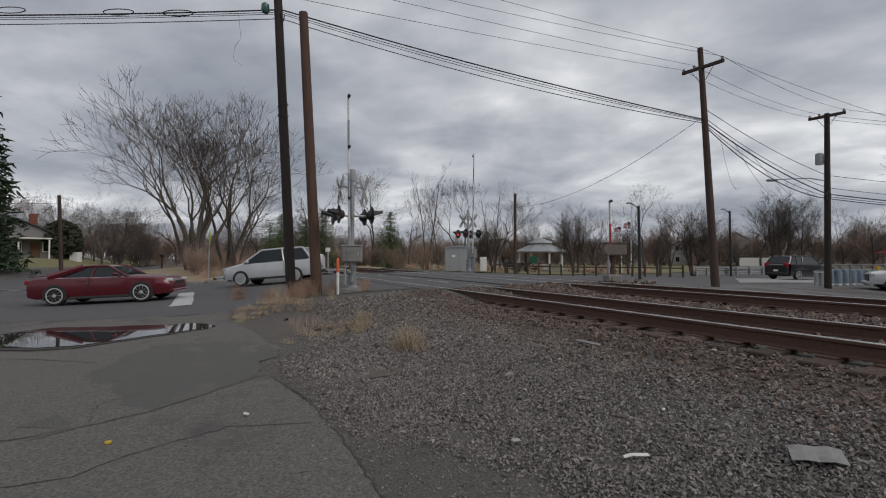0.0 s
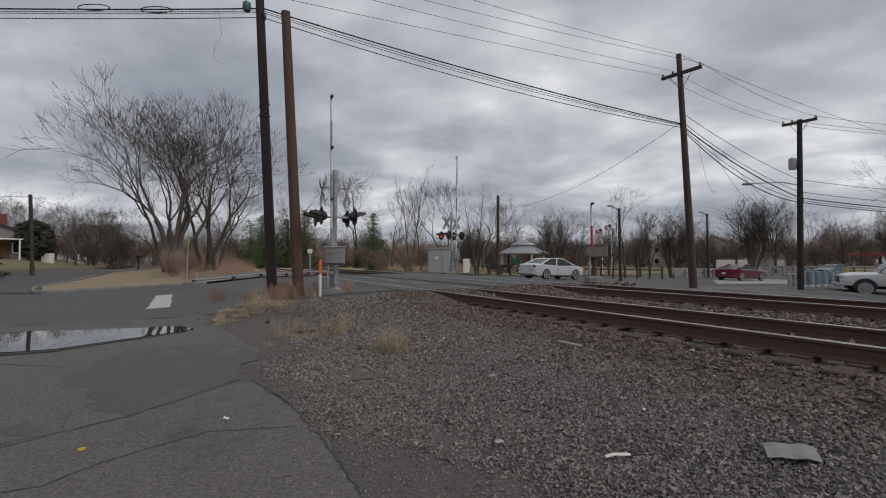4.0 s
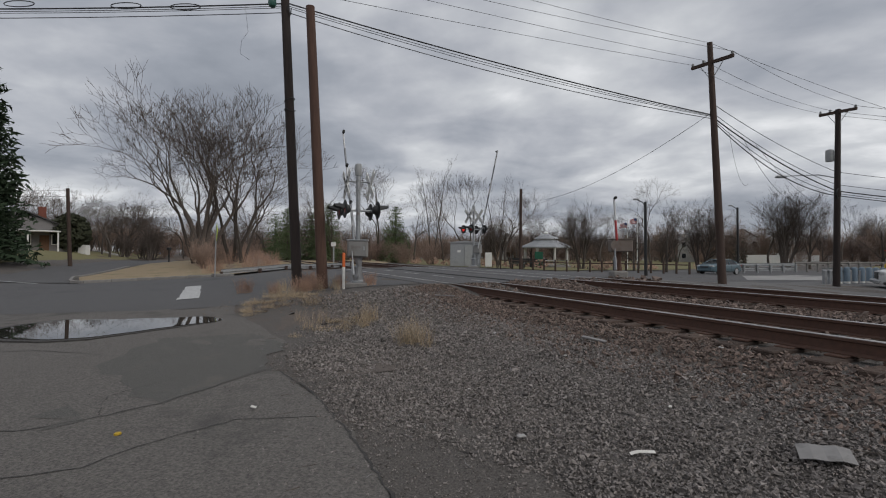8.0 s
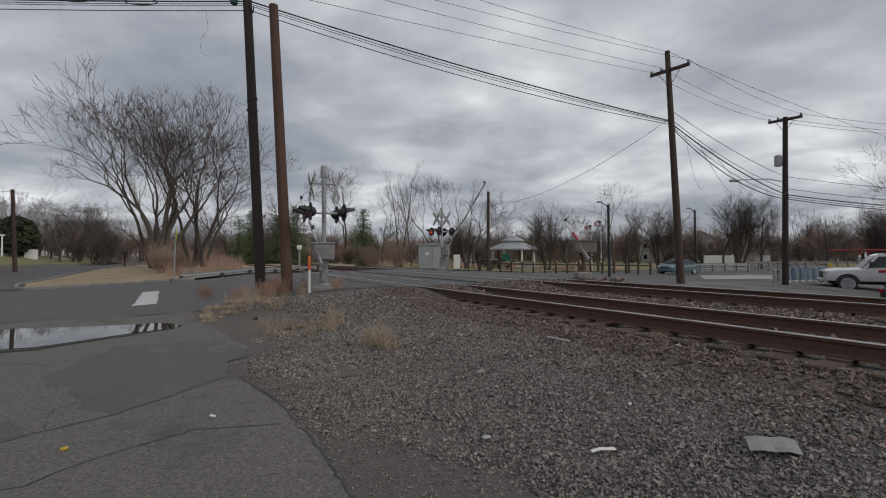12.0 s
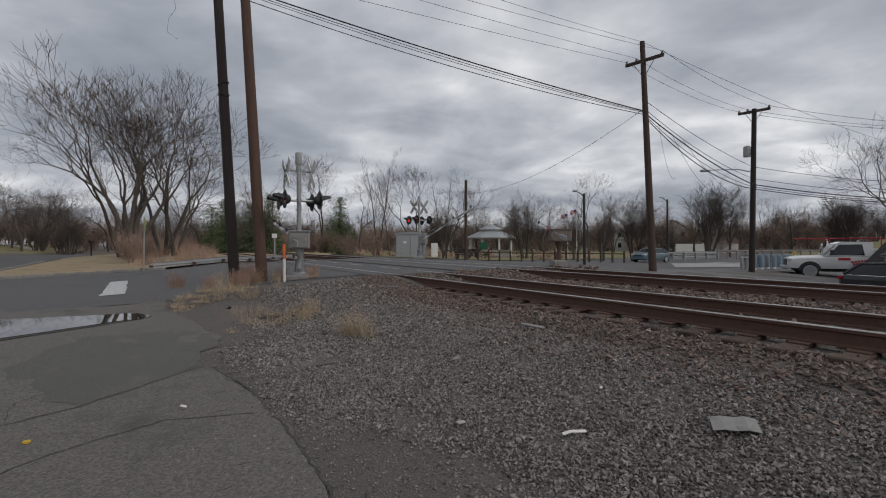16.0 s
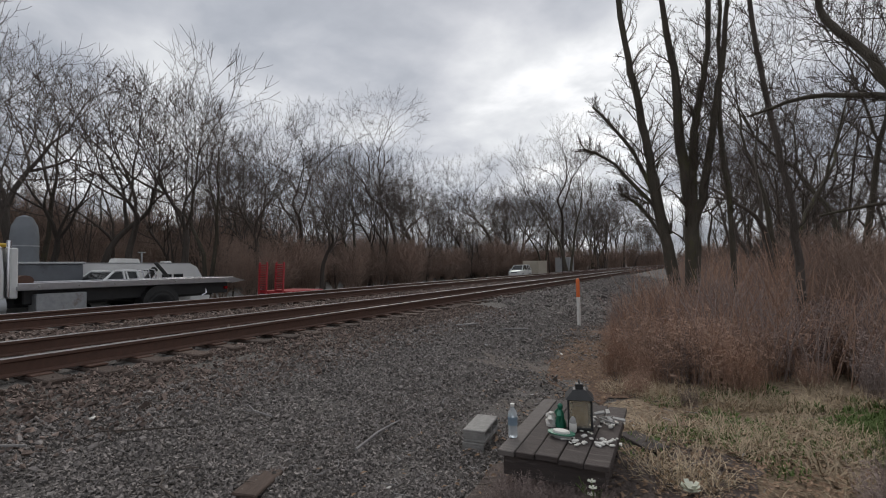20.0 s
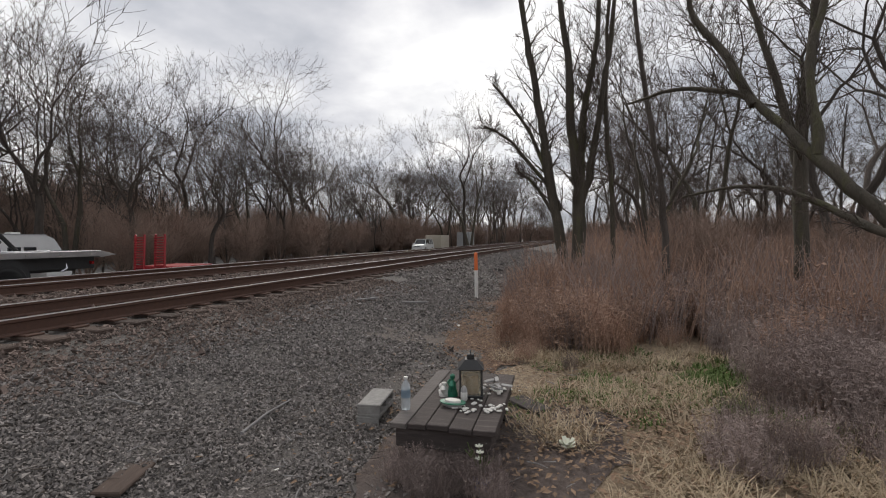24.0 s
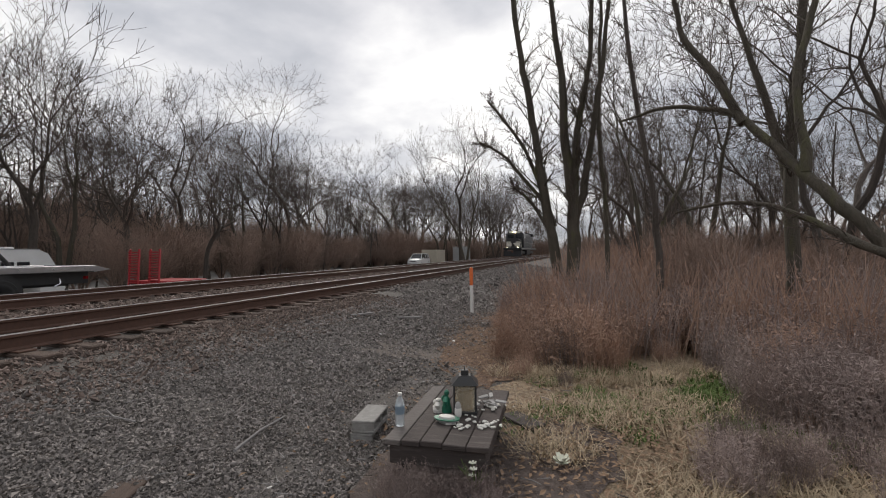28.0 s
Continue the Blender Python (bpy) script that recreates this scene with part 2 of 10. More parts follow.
# ---- materials ----
def material(name, color, rough=0.7, metal=0.0, color2=None, scale=8.0, amount=0.5, bump=0.0, bump_scale=60.0, spec=0.5,
             stain=None, stain_scale=1.2, stain_at=0.55, stretch=(1, 1, 1), rand=0.0, island=0.0, rough2=None, coat=0.0):
    """A surface with grain, patches and relief. stain: a third colour in large soft patches. rand: spread from object to object."""
    mat = bpy.data.materials.new(name)
    mat.use_nodes = True
    nt = mat.node_tree
    N, L = nt.nodes.new, nt.links.new
    bsdf = nt.nodes["Principled BSDF"]
    bsdf.inputs["Roughness"].default_value, bsdf.inputs["Metallic"].default_value = rough, metal
    bsdf.inputs["Specular IOR Level"].default_value = spec
    bsdf.inputs["Coat Weight"].default_value = coat
    co = N("ShaderNodeTexCoord")
    mp = N("ShaderNodeMapping")
    mp.inputs["Scale"].default_value = stretch
    L(co.outputs["Object"], mp.inputs[0])

    def noise_node(sc, detail=5.0, rough_=0.6):
        n = N("ShaderNodeTexNoise")
        n.inputs["Scale"].default_value, n.inputs["Detail"].default_value, n.inputs["Roughness"].default_value = sc, detail, rough_
        L(mp.outputs[0], n.inputs["Vector"])
        return n

    def rgba(c):
        return (c[0], c[1], c[2], 1)

    def mix(fac, a, b, blend="MIX"):
        n = N("ShaderNodeMix")
        n.data_type, n.blend_type = "RGBA", blend
        for key, v in (("Factor", fac), ("A", a), ("B", b)):
            if isinstance(v, (int, float)):
                n.inputs[key].default_value = v
            elif isinstance(v, tuple):
                n.inputs[key].default_value = rgba(v)
            else:
                L(v, n.inputs[key])
        return n.outputs["Result"]

    def ramp(value, lo, hi):
        n = N("ShaderNodeMapRange")
        n.inputs["From Min"].default_value, n.inputs["From Max"].default_value = lo, hi
        L(value, n.inputs["Value"])
        return n.outputs[0]

    c2 = color2 or tuple(v * 0.6 for v in color)
    grain = noise_node(scale)
    fac = ramp(grain.outputs[0], 0.5 - 0.28 / max(amount, 0.05) * 0.5, 0.5 + 0.28 / max(amount, 0.05) * 0.5)
    col = mix(fac, c2, color)
    if stain:
        patch_ = noise_node(stain_scale, 6.0, 0.65)
        col = mix(ramp(patch_.outputs[0], stain_at, stain_at + 0.14), col, stain)
    if rand or island:
        if island:
            src = N("ShaderNodeNewGeometry").outputs["Random Per Island"]
        else:
            src = N("ShaderNodeObjectInfo").outputs["Random"]
        spread = max(rand, island)
        hsv = N("ShaderNodeHueSaturation")
        mr = N("ShaderNodeMapRange")
        mr.inputs["To Min"].default_value, mr.inputs["To Max"].default_value = 1 - spread, 1 + spread
        L(src, mr.inputs["Value"])
        L(mr.outputs[0], hsv.inputs["Value"])
        L(col, hsv.inputs["Color"])
        col = hsv.outputs[0]
    L(col, bsdf.inputs["Base Color"])
    if rough2 is not None:
        rn = noise_node(scale * 0.5)
        mr = N("ShaderNodeMapRange")
        mr.inputs["From Min"].default_value, mr.inputs["From Max"].default_value = 0.35, 0.65
        mr.inputs["To Min"].default_value, mr.inputs["To Max"].default_value = rough, rough2
        L(rn.outputs[0], mr.inputs["Value"])
        L(mr.outputs[0], bsdf.inputs["Roughness"])
    if bump:
        bn = noise_node(bump_scale, 6.0, 0.65)
        b = N("ShaderNodeBump")
        b.inputs["Strength"].default_value, b.inputs["Distance"].default_value = 1.0, bump
        L(bn.outputs[0], b.inputs["Height"])
        L(b.outputs[0], bsdf.inputs["Normal"])
    return mat


def glow(name, color, strength):
    mat = bpy.data.materials.new(name)
    mat.use_nodes = True
    b = mat.node_tree.nodes["Principled BSDF"]
    b.inputs["Base Color"].default_value = (*color, 1)
    b.inputs["Emission Color"].default_value = (*color, 1)
    b.inputs["Emission Strength"].default_value = strength
    return mat


def glassy(name, color, rough=0.03, alpha=1.0):
    """Tinted car or window glass: dark and glossy."""
    mat = bpy.data.materials.new(name)
    mat.use_nodes = True
    b = mat.node_tree.nodes["Principled BSDF"]
    b.inputs["Base Color"].default_value = (*color, 1)
    b.inputs["Roughness"].default_value = rough
    b.inputs["Specular IOR Level"].default_value = 0.45
    if alpha < 1:
        b.inputs["Transmission Weight"].default_value = 1 - alpha
        b.inputs["IOR"].default_value = 1.1
    return mat


M = {}


def add_mat(key, *a, **k):
    M[key] = material(key, *a, **k)


add_mat("asphalt_road", (0.112, 0.109, 0.109), 0.88, color2=(0.082, 0.08, 0.081), scale=34.0, amount=0.7, bump=0.006, bump_scale=90, stain=(0.072, 0.071, 0.071), stain_scale=0.35)
add_mat("asphalt_pad", (0.19, 0.174, 0.158), 0.9, color2=(0.072, 0.066, 0.061), scale=48, amount=0.85, bump=0.012, bump_scale=70, stain=(0.062, 0.058, 0.054), stain_scale=0.55, stain_at=0.55)
add_mat("lot", (0.16, 0.153, 0.148), 0.9, color2=(0.12, 0.118, 0.117), scale=2.0, bump=0.004, bump_scale=60, stain=(0.11, 0.11, 0.11), stain_scale=0.2)
add_mat("concrete", (0.27, 0.255, 0.24), 0.9, color2=(0.19, 0.18, 0.168), scale=6, bump=0.003, bump_scale=90, stain=(0.17, 0.16, 0.15), stain_scale=2)
add_mat("dirt_gravel", (0.155, 0.139, 0.126), 0.95, color2=(0.065, 0.058, 0.053), scale=60, amount=0.9, bump=0.03, bump_scale=26, stain=(0.125, 0.098, 0.08), stain_scale=0.6)
add_mat("stone", (0.25, 0.225, 0.21), 0.85, color2=(0.15, 0.133, 0.122), scale=30, bump=0.004, bump_scale=80, island=0.6)
add_mat("stone_single", (0.18, 0.164, 0.154), 0.85, color2=(0.13, 0.118, 0.11), scale=30, bump=0.004, bump_scale=80, rand=0.45)
add_mat("rusty_stone", (0.215, 0.163, 0.136), 0.9, color2=(0.13, 0.096, 0.083), scale=30, bump=0.004, bump_scale=80, island=0.5)
add_mat("rail_rust", (0.12, 0.062, 0.042), 0.85, color2=(0.075, 0.042, 0.032), scale=18, bump=0.002, bump_scale=120)
add_mat("rail_head", (0.55, 0.52, 0.50), 0.28, metal=1.0, color2=(0.4, 0.36, 0.33), scale=6)
add_mat("tie_wood", (0.105, 0.073, 0.057), 0.95, color2=(0.055, 0.038, 0.031), scale=5, stretch=(1, 12, 8), bump=0.01, bump_scale=14, rand=0.3)
add_mat("dry_grass", (0.33, 0.255, 0.16), 0.95, color2=(0.26, 0.2, 0.125), scale=7, bump=0.02, bump_scale=30, stain=(0.14, 0.13, 0.05), stain_scale=0.5)
add_mat("lawn", (0.15, 0.15, 0.055), 0.95, color2=(0.20, 0.165, 0.085), scale=4, bump=0.02, bump_scale=30, stain=(0.22, 0.17, 0.085), stain_scale=0.25)
add_mat("earth", (0.16, 0.12, 0.09), 0.97, color2=(0.10, 0.075, 0.058), scale=9, bump=0.03, bump_scale=22, stain=(0.10, 0.085, 0.05), stain_scale=0.4)
add_mat("bark", (0.115, 0.095, 0.08), 0.95, color2=(0.062, 0.051, 0.044), scale=7, stretch=(1, 1, 0.25), bump=0.03, bump_scale=26, rand=0.25)
add_mat("bark_moss", (0.10, 0.084, 0.064), 0.95, color2=(0.055, 0.048, 0.036), scale=9, stretch=(1, 1, 0.3), bump=0.035, bump_scale=26, stain=(0.092, 0.09, 0.042), stain_scale=2.2, stain_at=0.55)
add_mat("twig", (0.105, 0.083, 0.07), 0.95, color2=(0.068, 0.053, 0.046), scale=3, rand=0.3)
add_mat("needles", (0.035, 0.06, 0.028), 0.9, color2=(0.018, 0.032, 0.016), scale=6, rand=0.2)
add_mat("pole_wood", (0.09, 0.06, 0.047), 0.92, color2=(0.045, 0.03, 0.025), scale=9, stretch=(3, 3, 0.25), bump=0.006, bump_scale=30)
add_mat("pole_new", (0.125, 0.07, 0.05), 0.9, color2=(0.065, 0.036, 0.028), scale=7, stretch=(3, 3, 0.22), bump=0.005, bump_scale=30)
add_mat("pole_dark", (0.045, 0.032, 0.028), 0.9, color2=(0.022, 0.017, 0.016), scale=9, stretch=(3, 3, 0.25), bump=0.006, bump_scale=30)
add_mat("cable", (0.02, 0.02, 0.022), 0.7, color2=(0.03, 0.03, 0.03))
add_mat("galvanised", (0.45, 0.46, 0.47), 0.5, metal=0.6, color2=(0.3, 0.31, 0.32), scale=8, bump=0.001, bump_scale=60, stain=(0.24, 0.2, 0.17), stain_scale=3, stain_at=0.6)
add_mat("grey_paint", (0.36, 0.37, 0.37), 0.6, color2=(0.28, 0.285, 0.285), scale=5, stain=(0.2, 0.18, 0.16), stain_scale=3, stain_at=0.6, bump=0.001)
add_mat("black_paint", (0.018, 0.018, 0.019), 0.5, color2=(0.03, 0.03, 0.03), scale=8)
add_mat("white_paint", (0.78, 0.77, 0.74), 0.55, color2=(0.66, 0.65, 0.62), scale=5, stain=(0.42, 0.39, 0.35), stain_scale=2.5, stain_at=0.62)
add_mat("road_paint", (0.62, 0.62, 0.60), 0.75, color2=(0.33, 0.33, 0.33), scale=9, amount=0.9, stain=(0.2, 0.2, 0.2), stain_scale=6, stain_at=0.58)
add_mat("orange_paint", (0.75, 0.16, 0.03), 0.5, color2=(0.6, 0.12, 0.025), scale=6)
add_mat("red_paint", (0.42, 0.022, 0.03), 0.5, color2=(0.3, 0.018, 0.022), scale=5, stain=(0.2, 0.03, 0.03), stain_scale=3, stain_at=0.6)
add_mat("yellow_sign", (0.62, 0.72, 0.02), 0.5, color2=(0.55, 0.64, 0.02))
add_mat("rubber", (0.016, 0.016, 0.017), 0.85, color2=(0.03, 0.029, 0.028), scale=9)
add_mat("alloy", (0.58, 0.58, 0.6), 0.3, metal=0.9, color2=(0.48, 0.48, 0.5))
add_mat("chrome", (0.75, 0.75, 0.77), 0.12, metal=1.0, color2=(0.7, 0.7, 0.72))
add_mat("dark_plastic", (0.022, 0.022, 0.023), 0.6, color2=(0.03, 0.03, 0.03))
M["glass_dark"] = glassy("glass_dark", (0.016, 0.02, 0.022))
M["red_lamp"] = glow("red_lamp", (0.8, 0.03, 0.02), 0.9)
M["tail_red"] = glassy("tail_red", (0.32, 0.008, 0.01), 0.15)
M["headlight"] = glassy("headlight", (0.5, 0.5, 0.5), 0.08)
M["lamp_white"] = glow("lamp_white", (1.0, 0.86, 0.55), 7.0)


def paint(key, color, flake=0.25, rough=0.28):
    M[key] = material(key, color, rough, flake, color2=tuple(v * 0.86 for v in color), scale=1.6, coat=0.7, spec=0.5, stain=tuple(v * 0.8 + 0.012 for v in color), stain_scale=3.0, stain_at=0.62)


paint("car_red", (0.12, 0.008, 0.016))
paint("car_silver", (0.60, 0.61, 0.63), 0.12)
paint("car_silver2", (0.60, 0.62, 0.65), 0.12)
paint("car_black", (0.012, 0.013, 0.016))
paint("car_teal", (0.10, 0.16, 0.19), 0.15)
paint("car_white", (0.72, 0.72, 0.71), 0.0)
paint("car_maroon", (0.13, 0.02, 0.02))


# ---- large structure: ground, road, railway ----
def steps(marks):
    """Grid lines from (start, stop, step) runs."""
    out = []
    for a, b, st in marks:
        n = max(1, round((b - a) / st))
        out += [a + (b - a) * k / n for k in range(n)]
    return out + [marks[-1][1]]


def ground_sheet():
    ds = steps([(-900, -200, 100), (-200, -60, 20), (-60, -12, 4), (-12, 0, 1.0), (0, 16, 0.35), (16, 60, 3), (60, 200, 20), (200, 900, 100)])
    ss = steps([(-900, -200, 100), (-200, -40, 16), (-40, -12, 3), (-12, 24, 0.6), (24, 60, 3), (60, 200, 20), (200, 900, 100)])
    g = Geo()
    vs = []
    for s in ss:
        for d in ds:
            x, y = P2(s, d)
            r = math.hypot(x, y)
            bump = 0.035 * noise.noise((x * 0.7, y * 0.7, 0)) + 0.02 * noise.noise((x * 2.1, y * 2.1, 3)) if 1.2 < d < 5.2 and s < 12 else 0.0
            vs.append((x, y, gz(x, y) + bump))
    n = len(ds)
    fs = [(i * n + j, i * n + j + 1, (i + 1) * n + j + 1, (i + 1) * n + j) for i in range(len(ss) - 1) for j in range(n - 1)]
    fs = [f[::-1] for f in fs]
    g.add(vs, fs, True)
    me = g.mesh("ground", M["dirt_gravel"])
    me.polygons.foreach_set("use_smooth", [True] * len(me.polygons))
    return tagged(new("ground", me), "dark grey gravelly earth beside the railway", "ground", kind="structure")


def patch(name, outline, lift, mat, label, category, step=1.0, kind="structure", sd=False, wob=0.0):
    """A sheet of the outline that lies on the ground, cut into cells so that it follows it."""
    pts = [P2(*p) if sd else p for p in outline]
    bm = bmesh.new()
    bm.faces.new([bm.verts.new((x, y, 0)) for x, y in pts])
    xs, ys = [p[0] for p in pts], [p[1] for p in pts]
    for axis, lo, hi in ((0, min(xs), max(xs)), (1, min(ys), max(ys))):
        k = math.floor(lo / step) + 1
        while k * step < hi:
            no = (1, 0, 0) if axis == 0 else (0, 1, 0)
            co = (k * step, 0, 0) if axis == 0 else (0, k * step, 0)
            bmesh.ops.bisect_plane(bm, geom=bm.verts[:] + bm.edges[:] + bm.faces[:], plane_co=co, plane_no=no)
            k += 1
    for v in bm.verts:
        v.co.z = gz(v.co.x, v.co.y) + lift + wob * noise.noise((v.co.x * 0.6, v.co.y * 0.6, 5))
    bmesh.ops.recalc_face_normals(bm, faces=bm.faces[:])
    if sum(f.normal.z for f in bm.faces) < 0:
        bmesh.ops.reverse_faces(bm, faces=bm.faces[:])
    me = bpy.data.meshes.new(name)
    bm.to_mesh(me)
    bm.free()
    me.materials.append(M[mat])
    me.polygons.foreach_set("use_smooth", [True] * len(me.polygons))
    return tagged(new(name, me), label, category, kind=kind)


def ragged(pts, amp=0.14, step=0.22):
    """The outline with an uneven, frayed edge."""
    out = []
    for (x0, y0), (x1, y1) in zip(pts, pts[1:] + pts[:1]):
        n = max(1, int(math.hypot(x1 - x0, y1 - y0) / step))
        for k in range(n):
            x, y = x0 + (x1 - x0) * k / n, y0 + (y1 - y0) * k / n
            out.append((x + amp * noise.noise((x * 2.7, y * 2.7, 1)) + 0.5 * amp * noise.noise((x * 7, y * 7, 2)), y + amp * noise.noise((x * 2.7, y * 2.7, 8)) + 0.5 * amp * noise.noise((x * 7, y * 7, 9))))
    return out


ground_sheet()


def rail_geo(length):
    """A flat-bottomed rail along y, its head at z = 0; the worn top is a mesh of its own."""
    prof = [(-0.07, -0.18), (0.07, -0.18), (0.07, -0.168), (0.012, -0.15), (0.009, -0.05), (0.036, -0.036), (0.036, -0.004), (-0.036, -0.004), (-0.036, -0.036), (-0.009, -0.05), (-0.012, -0.15), (-0.07, -0.168)]
    return Geo().prism(prof, 0, length), Geo().prism([(-0.034, -0.004), (0.034, -0.004), (0.030, 0.003), (-0.030, 0.003)], 0, length)


def railway():
    rail, top = rail_geo(12.0)
    rm, tm = rail.mesh("rail", M["rail_rust"]), top.mesh("running_surface", M["rail_head"])
    tie = Geo().box((0, 0, 0), (2.6, 0.23, 0.17), 0.015).mesh("tie", M["tie_wood"])
    plate = Geo().box((0, 0, 0), (0.36, 0.19, 0.02), 0.004).mesh("tie_plate", M["rail_rust"])
    spike = Geo().box((0, 0, 0), (0.03, 0.035, 0.04), 0.006).mesh("spike", M["rail_rust"])
    rng = random.Random(5)
    heading = math.degrees(math.atan2(-UX, UY))
    for n, dc in enumerate(TRACKS):
        tr = thing("railway_track", "rusty steel railway track with shiny rail tops on wooden ties", "railway track", group="railway tracks", kind="structure")
        for side in (-0.7525, 0.7525):
            for k in range(-17, 13):
                x, y = P2(k * 12.0, dc + side + bend(k * 12.0))
                turn = math.degrees(math.atan2(bend(k * 12.0 + 12) - bend(k * 12.0), 12.0))
                ob = new("rail", rm)
                ob.parent, ob.matrix_basis = tr, pose(x, y, TRACK_Z[n], 0, 0, heading - turn)
                t = new("running_surface", tm)
                t.parent = ob
                t["label"] = "bright worn steel running surface"
        # ties: singly where the camera stands, joined further off
        far = Geo()
        k = 0
        s = -200.0
        while s < 140:
            s += 0.50
            if 12.6 < s < 25.0:
                continue
            x, y = P2(s + rng.uniform(-0.04, 0.04), dc + bend(s) + rng.uniform(-0.05, 0.05))
            m = pose(x, y, TRACK_Z[n] - 0.18 - 0.02 - 0.085, 0, rng.uniform(-0.5, 0.5), heading + rng.uniform(-1.5, 1.5))
            if -18 < s < 12.6:
                ob = new("tie", tie)
                ob.parent, ob.matrix_basis = tr, m
                for q in (-0.7525, 0.7525):
                    px, py = P2(s, dc + q)
                    o2 = new("tie_plate", plate)
                    o2.parent, o2.matrix_basis = tr, pose(px, py, TRACK_Z[n] - 0.19, 0, 0, heading)
            else:
                far.box(m.translation, (2.6, 0.23, 0.17), 0, m)
        tagged(part("tie_row", far, M["tie_wood"], tr, "weathered wooden ties"), kind="stuff")


railway()


# ---- surfaces that lie on the ground ----
add_mat("pale_lot", (0.36, 0.35, 0.335), 0.9, color2=(0.27, 0.26, 0.25), scale=1.2, bump=0.003, bump_scale=50, stain=(0.17, 0.17, 0.17), stain_scale=0.25)
add_mat("mulch", (0.15, 0.115, 0.10), 0.95, color2=(0.075, 0.057, 0.05), scale=14, amount=0.9, bump=0.025, bump_scale=40, stain=(0.10, 0.078, 0.07), stain_scale=1.6)
add_mat("dirt_bare", (0.155, 0.13, 0.113), 0.95, color2=(0.098, 0.08, 0.07), scale=9, bump=0.02, bump_scale=40, stain=(0.10, 0.08, 0.068), stain_scale=1.3)
add_mat("straw", (0.36, 0.275, 0.18), 0.95, color2=(0.16, 0.115, 0.078), scale=20, amount=0.95, bump=0.03, bump_scale=30, stain=(0.15, 0.105, 0.068), stain_scale=1.3, stain_at=0.52)
add_mat("leaf_litter", (0.19, 0.11, 0.065), 0.95, color2=(0.08, 0.05, 0.036), scale=22, amount=0.9, bump=0.03, bump_scale=30)
add_mat("tar", (0.075, 0.07, 0.066), 0.85, color2=(0.035, 0.033, 0.031), scale=40, amount=0.9, bump=0.01, bump_scale=60)
add_mat("asphalt_old", (0.16, 0.153, 0.139), 0.9, color2=(0.055, 0.053, 0.049), scale=60, amount=0.9, bump=0.014, bump_scale=80, stain=(0.14, 0.126, 0.112), stain_scale=1.4, stain_at=0.58)
M["puddle_water"] = glassy("puddle_water", (0.03, 0.028, 0.025), 0.02)

patch("road", [(-60, 3), (-30, 8.5), (-14, 11.3), (-8.5, 12.1), (-5.7, 12.75), (-4.6, 14.2), (-2.6, 14.55), (-0.9, 14.0), P2(12.5, 5.3), P2(12.6, 8.7), P2(12.6, 12.4), P2(13.0, 16), P2(16, 30), P2(19, 60),
               P2(40, 60), P2(33, 30), P2(32, 19), P2(26.6, 13), P2(26.4, 5), (-10.2, 29.8), (-12.2, 26.9), (-17, 25.7), (-18.8, 23.5), (-25, 24), (-60, 30)],
      0.016, "asphalt_road", "worn grey asphalt road over the level crossing", "road", step=1.5)
patch("pavement_pad", ragged([(0.5, 0.3), (-0.15, 2.2), (-0.5, 3.37), (-0.99, 4.41), (-1.5, 5.3), (-1.78, 5.78), (-2.5, 6.7), (-3.1, 7.4), (-3.0, 8.6), (-4.2, 10.2), (-5.2, 11.4), (-5.9, 12.9),
                       (-8.6, 12.5), (-14, 11.7), (-30, 8.9), (-30, -14), (-3, -14), (-1.2, -4), (-0.4, -1.6)], 0.09, 0.3),
      0.012, "asphalt_pad", "cracked old asphalt apron", "pavement", step=1.0)
patch("pavement_lot", [P2(12.4, 12.6), P2(9, 14.4), P2(-3, 15.2), P2(-60, 15.2), P2(-60, 46), P2(0, 60), P2(18.8, 60), P2(15.9, 30), P2(12.9, 16)],
      0.02, "lot", "grey parking lot asphalt", "pavement", step=2.0)
patch("pavement_drive", [(17.5, 28), (26, 29.5), (33, 37), (30, 41), (22.5, 36.5)], 0.034, "pale_lot", "pale worn concrete apron", "pavement", step=2.0)
patch("pavement_side_road", [(-18.8, 23.7), (-22.5, 27.5), (-25.6, 37), (-31, 52), (-48, 86), (-62, 118), (-70, 116), (-55, 88), (-41.5, 58), (-37, 44), (-33, 34), (-32, 30), (-40, 27.2), (-60, 29)],
      0.03, "asphalt_road", "grey side street", "road", step=3.0)
patch("grass_verge", [(-19.0, 24.0), (-17.4, 25.9), (-12.5, 27.1), (-10.4, 30.2), (-7, 36), (-4, 60), (-32, 60), (-30.5, 52), (-25.2, 37.5), (-22.2, 28)],
      0.11, "dry_grass", "dry straw-coloured grass verge", "grass", step=1.5)
patch("lawn", [(-32.5, 30.2), (-33.4, 34), (-37.4, 44), (-41.9, 58), (-55.4, 88), (-70.5, 116.5), (-140, 110), (-140, 20), (-60, 29.4), (-40, 27.6)],
      0.10, "lawn", "patchy winter lawn, green and straw", "grass", step=4.0)
patch("park_lawn", [P2(33, 20), P2(34, 31), P2(41, 60), P2(60, 120), P2(140, 120), P2(140, 16), P2(45, 16)], 0.06, "lawn", "green winter park lawn", "grass", step=5.0)
patch("dry_grass_area", ragged([(3.1, -4.3), (2.2, -3.2), (1.5, -2.4), (0.6, -1.6), (-0.4, -1.7), (-1.0, -4), (-2.4, -9), (-1, -12), (2, -9), (3.0, -7.2), (3.4, -6.0), (3.4, -5.0)], 0.4),
      0.008, "straw", "flattened dry straw grass with leaves", "grass", step=0.5, wob=0.02)
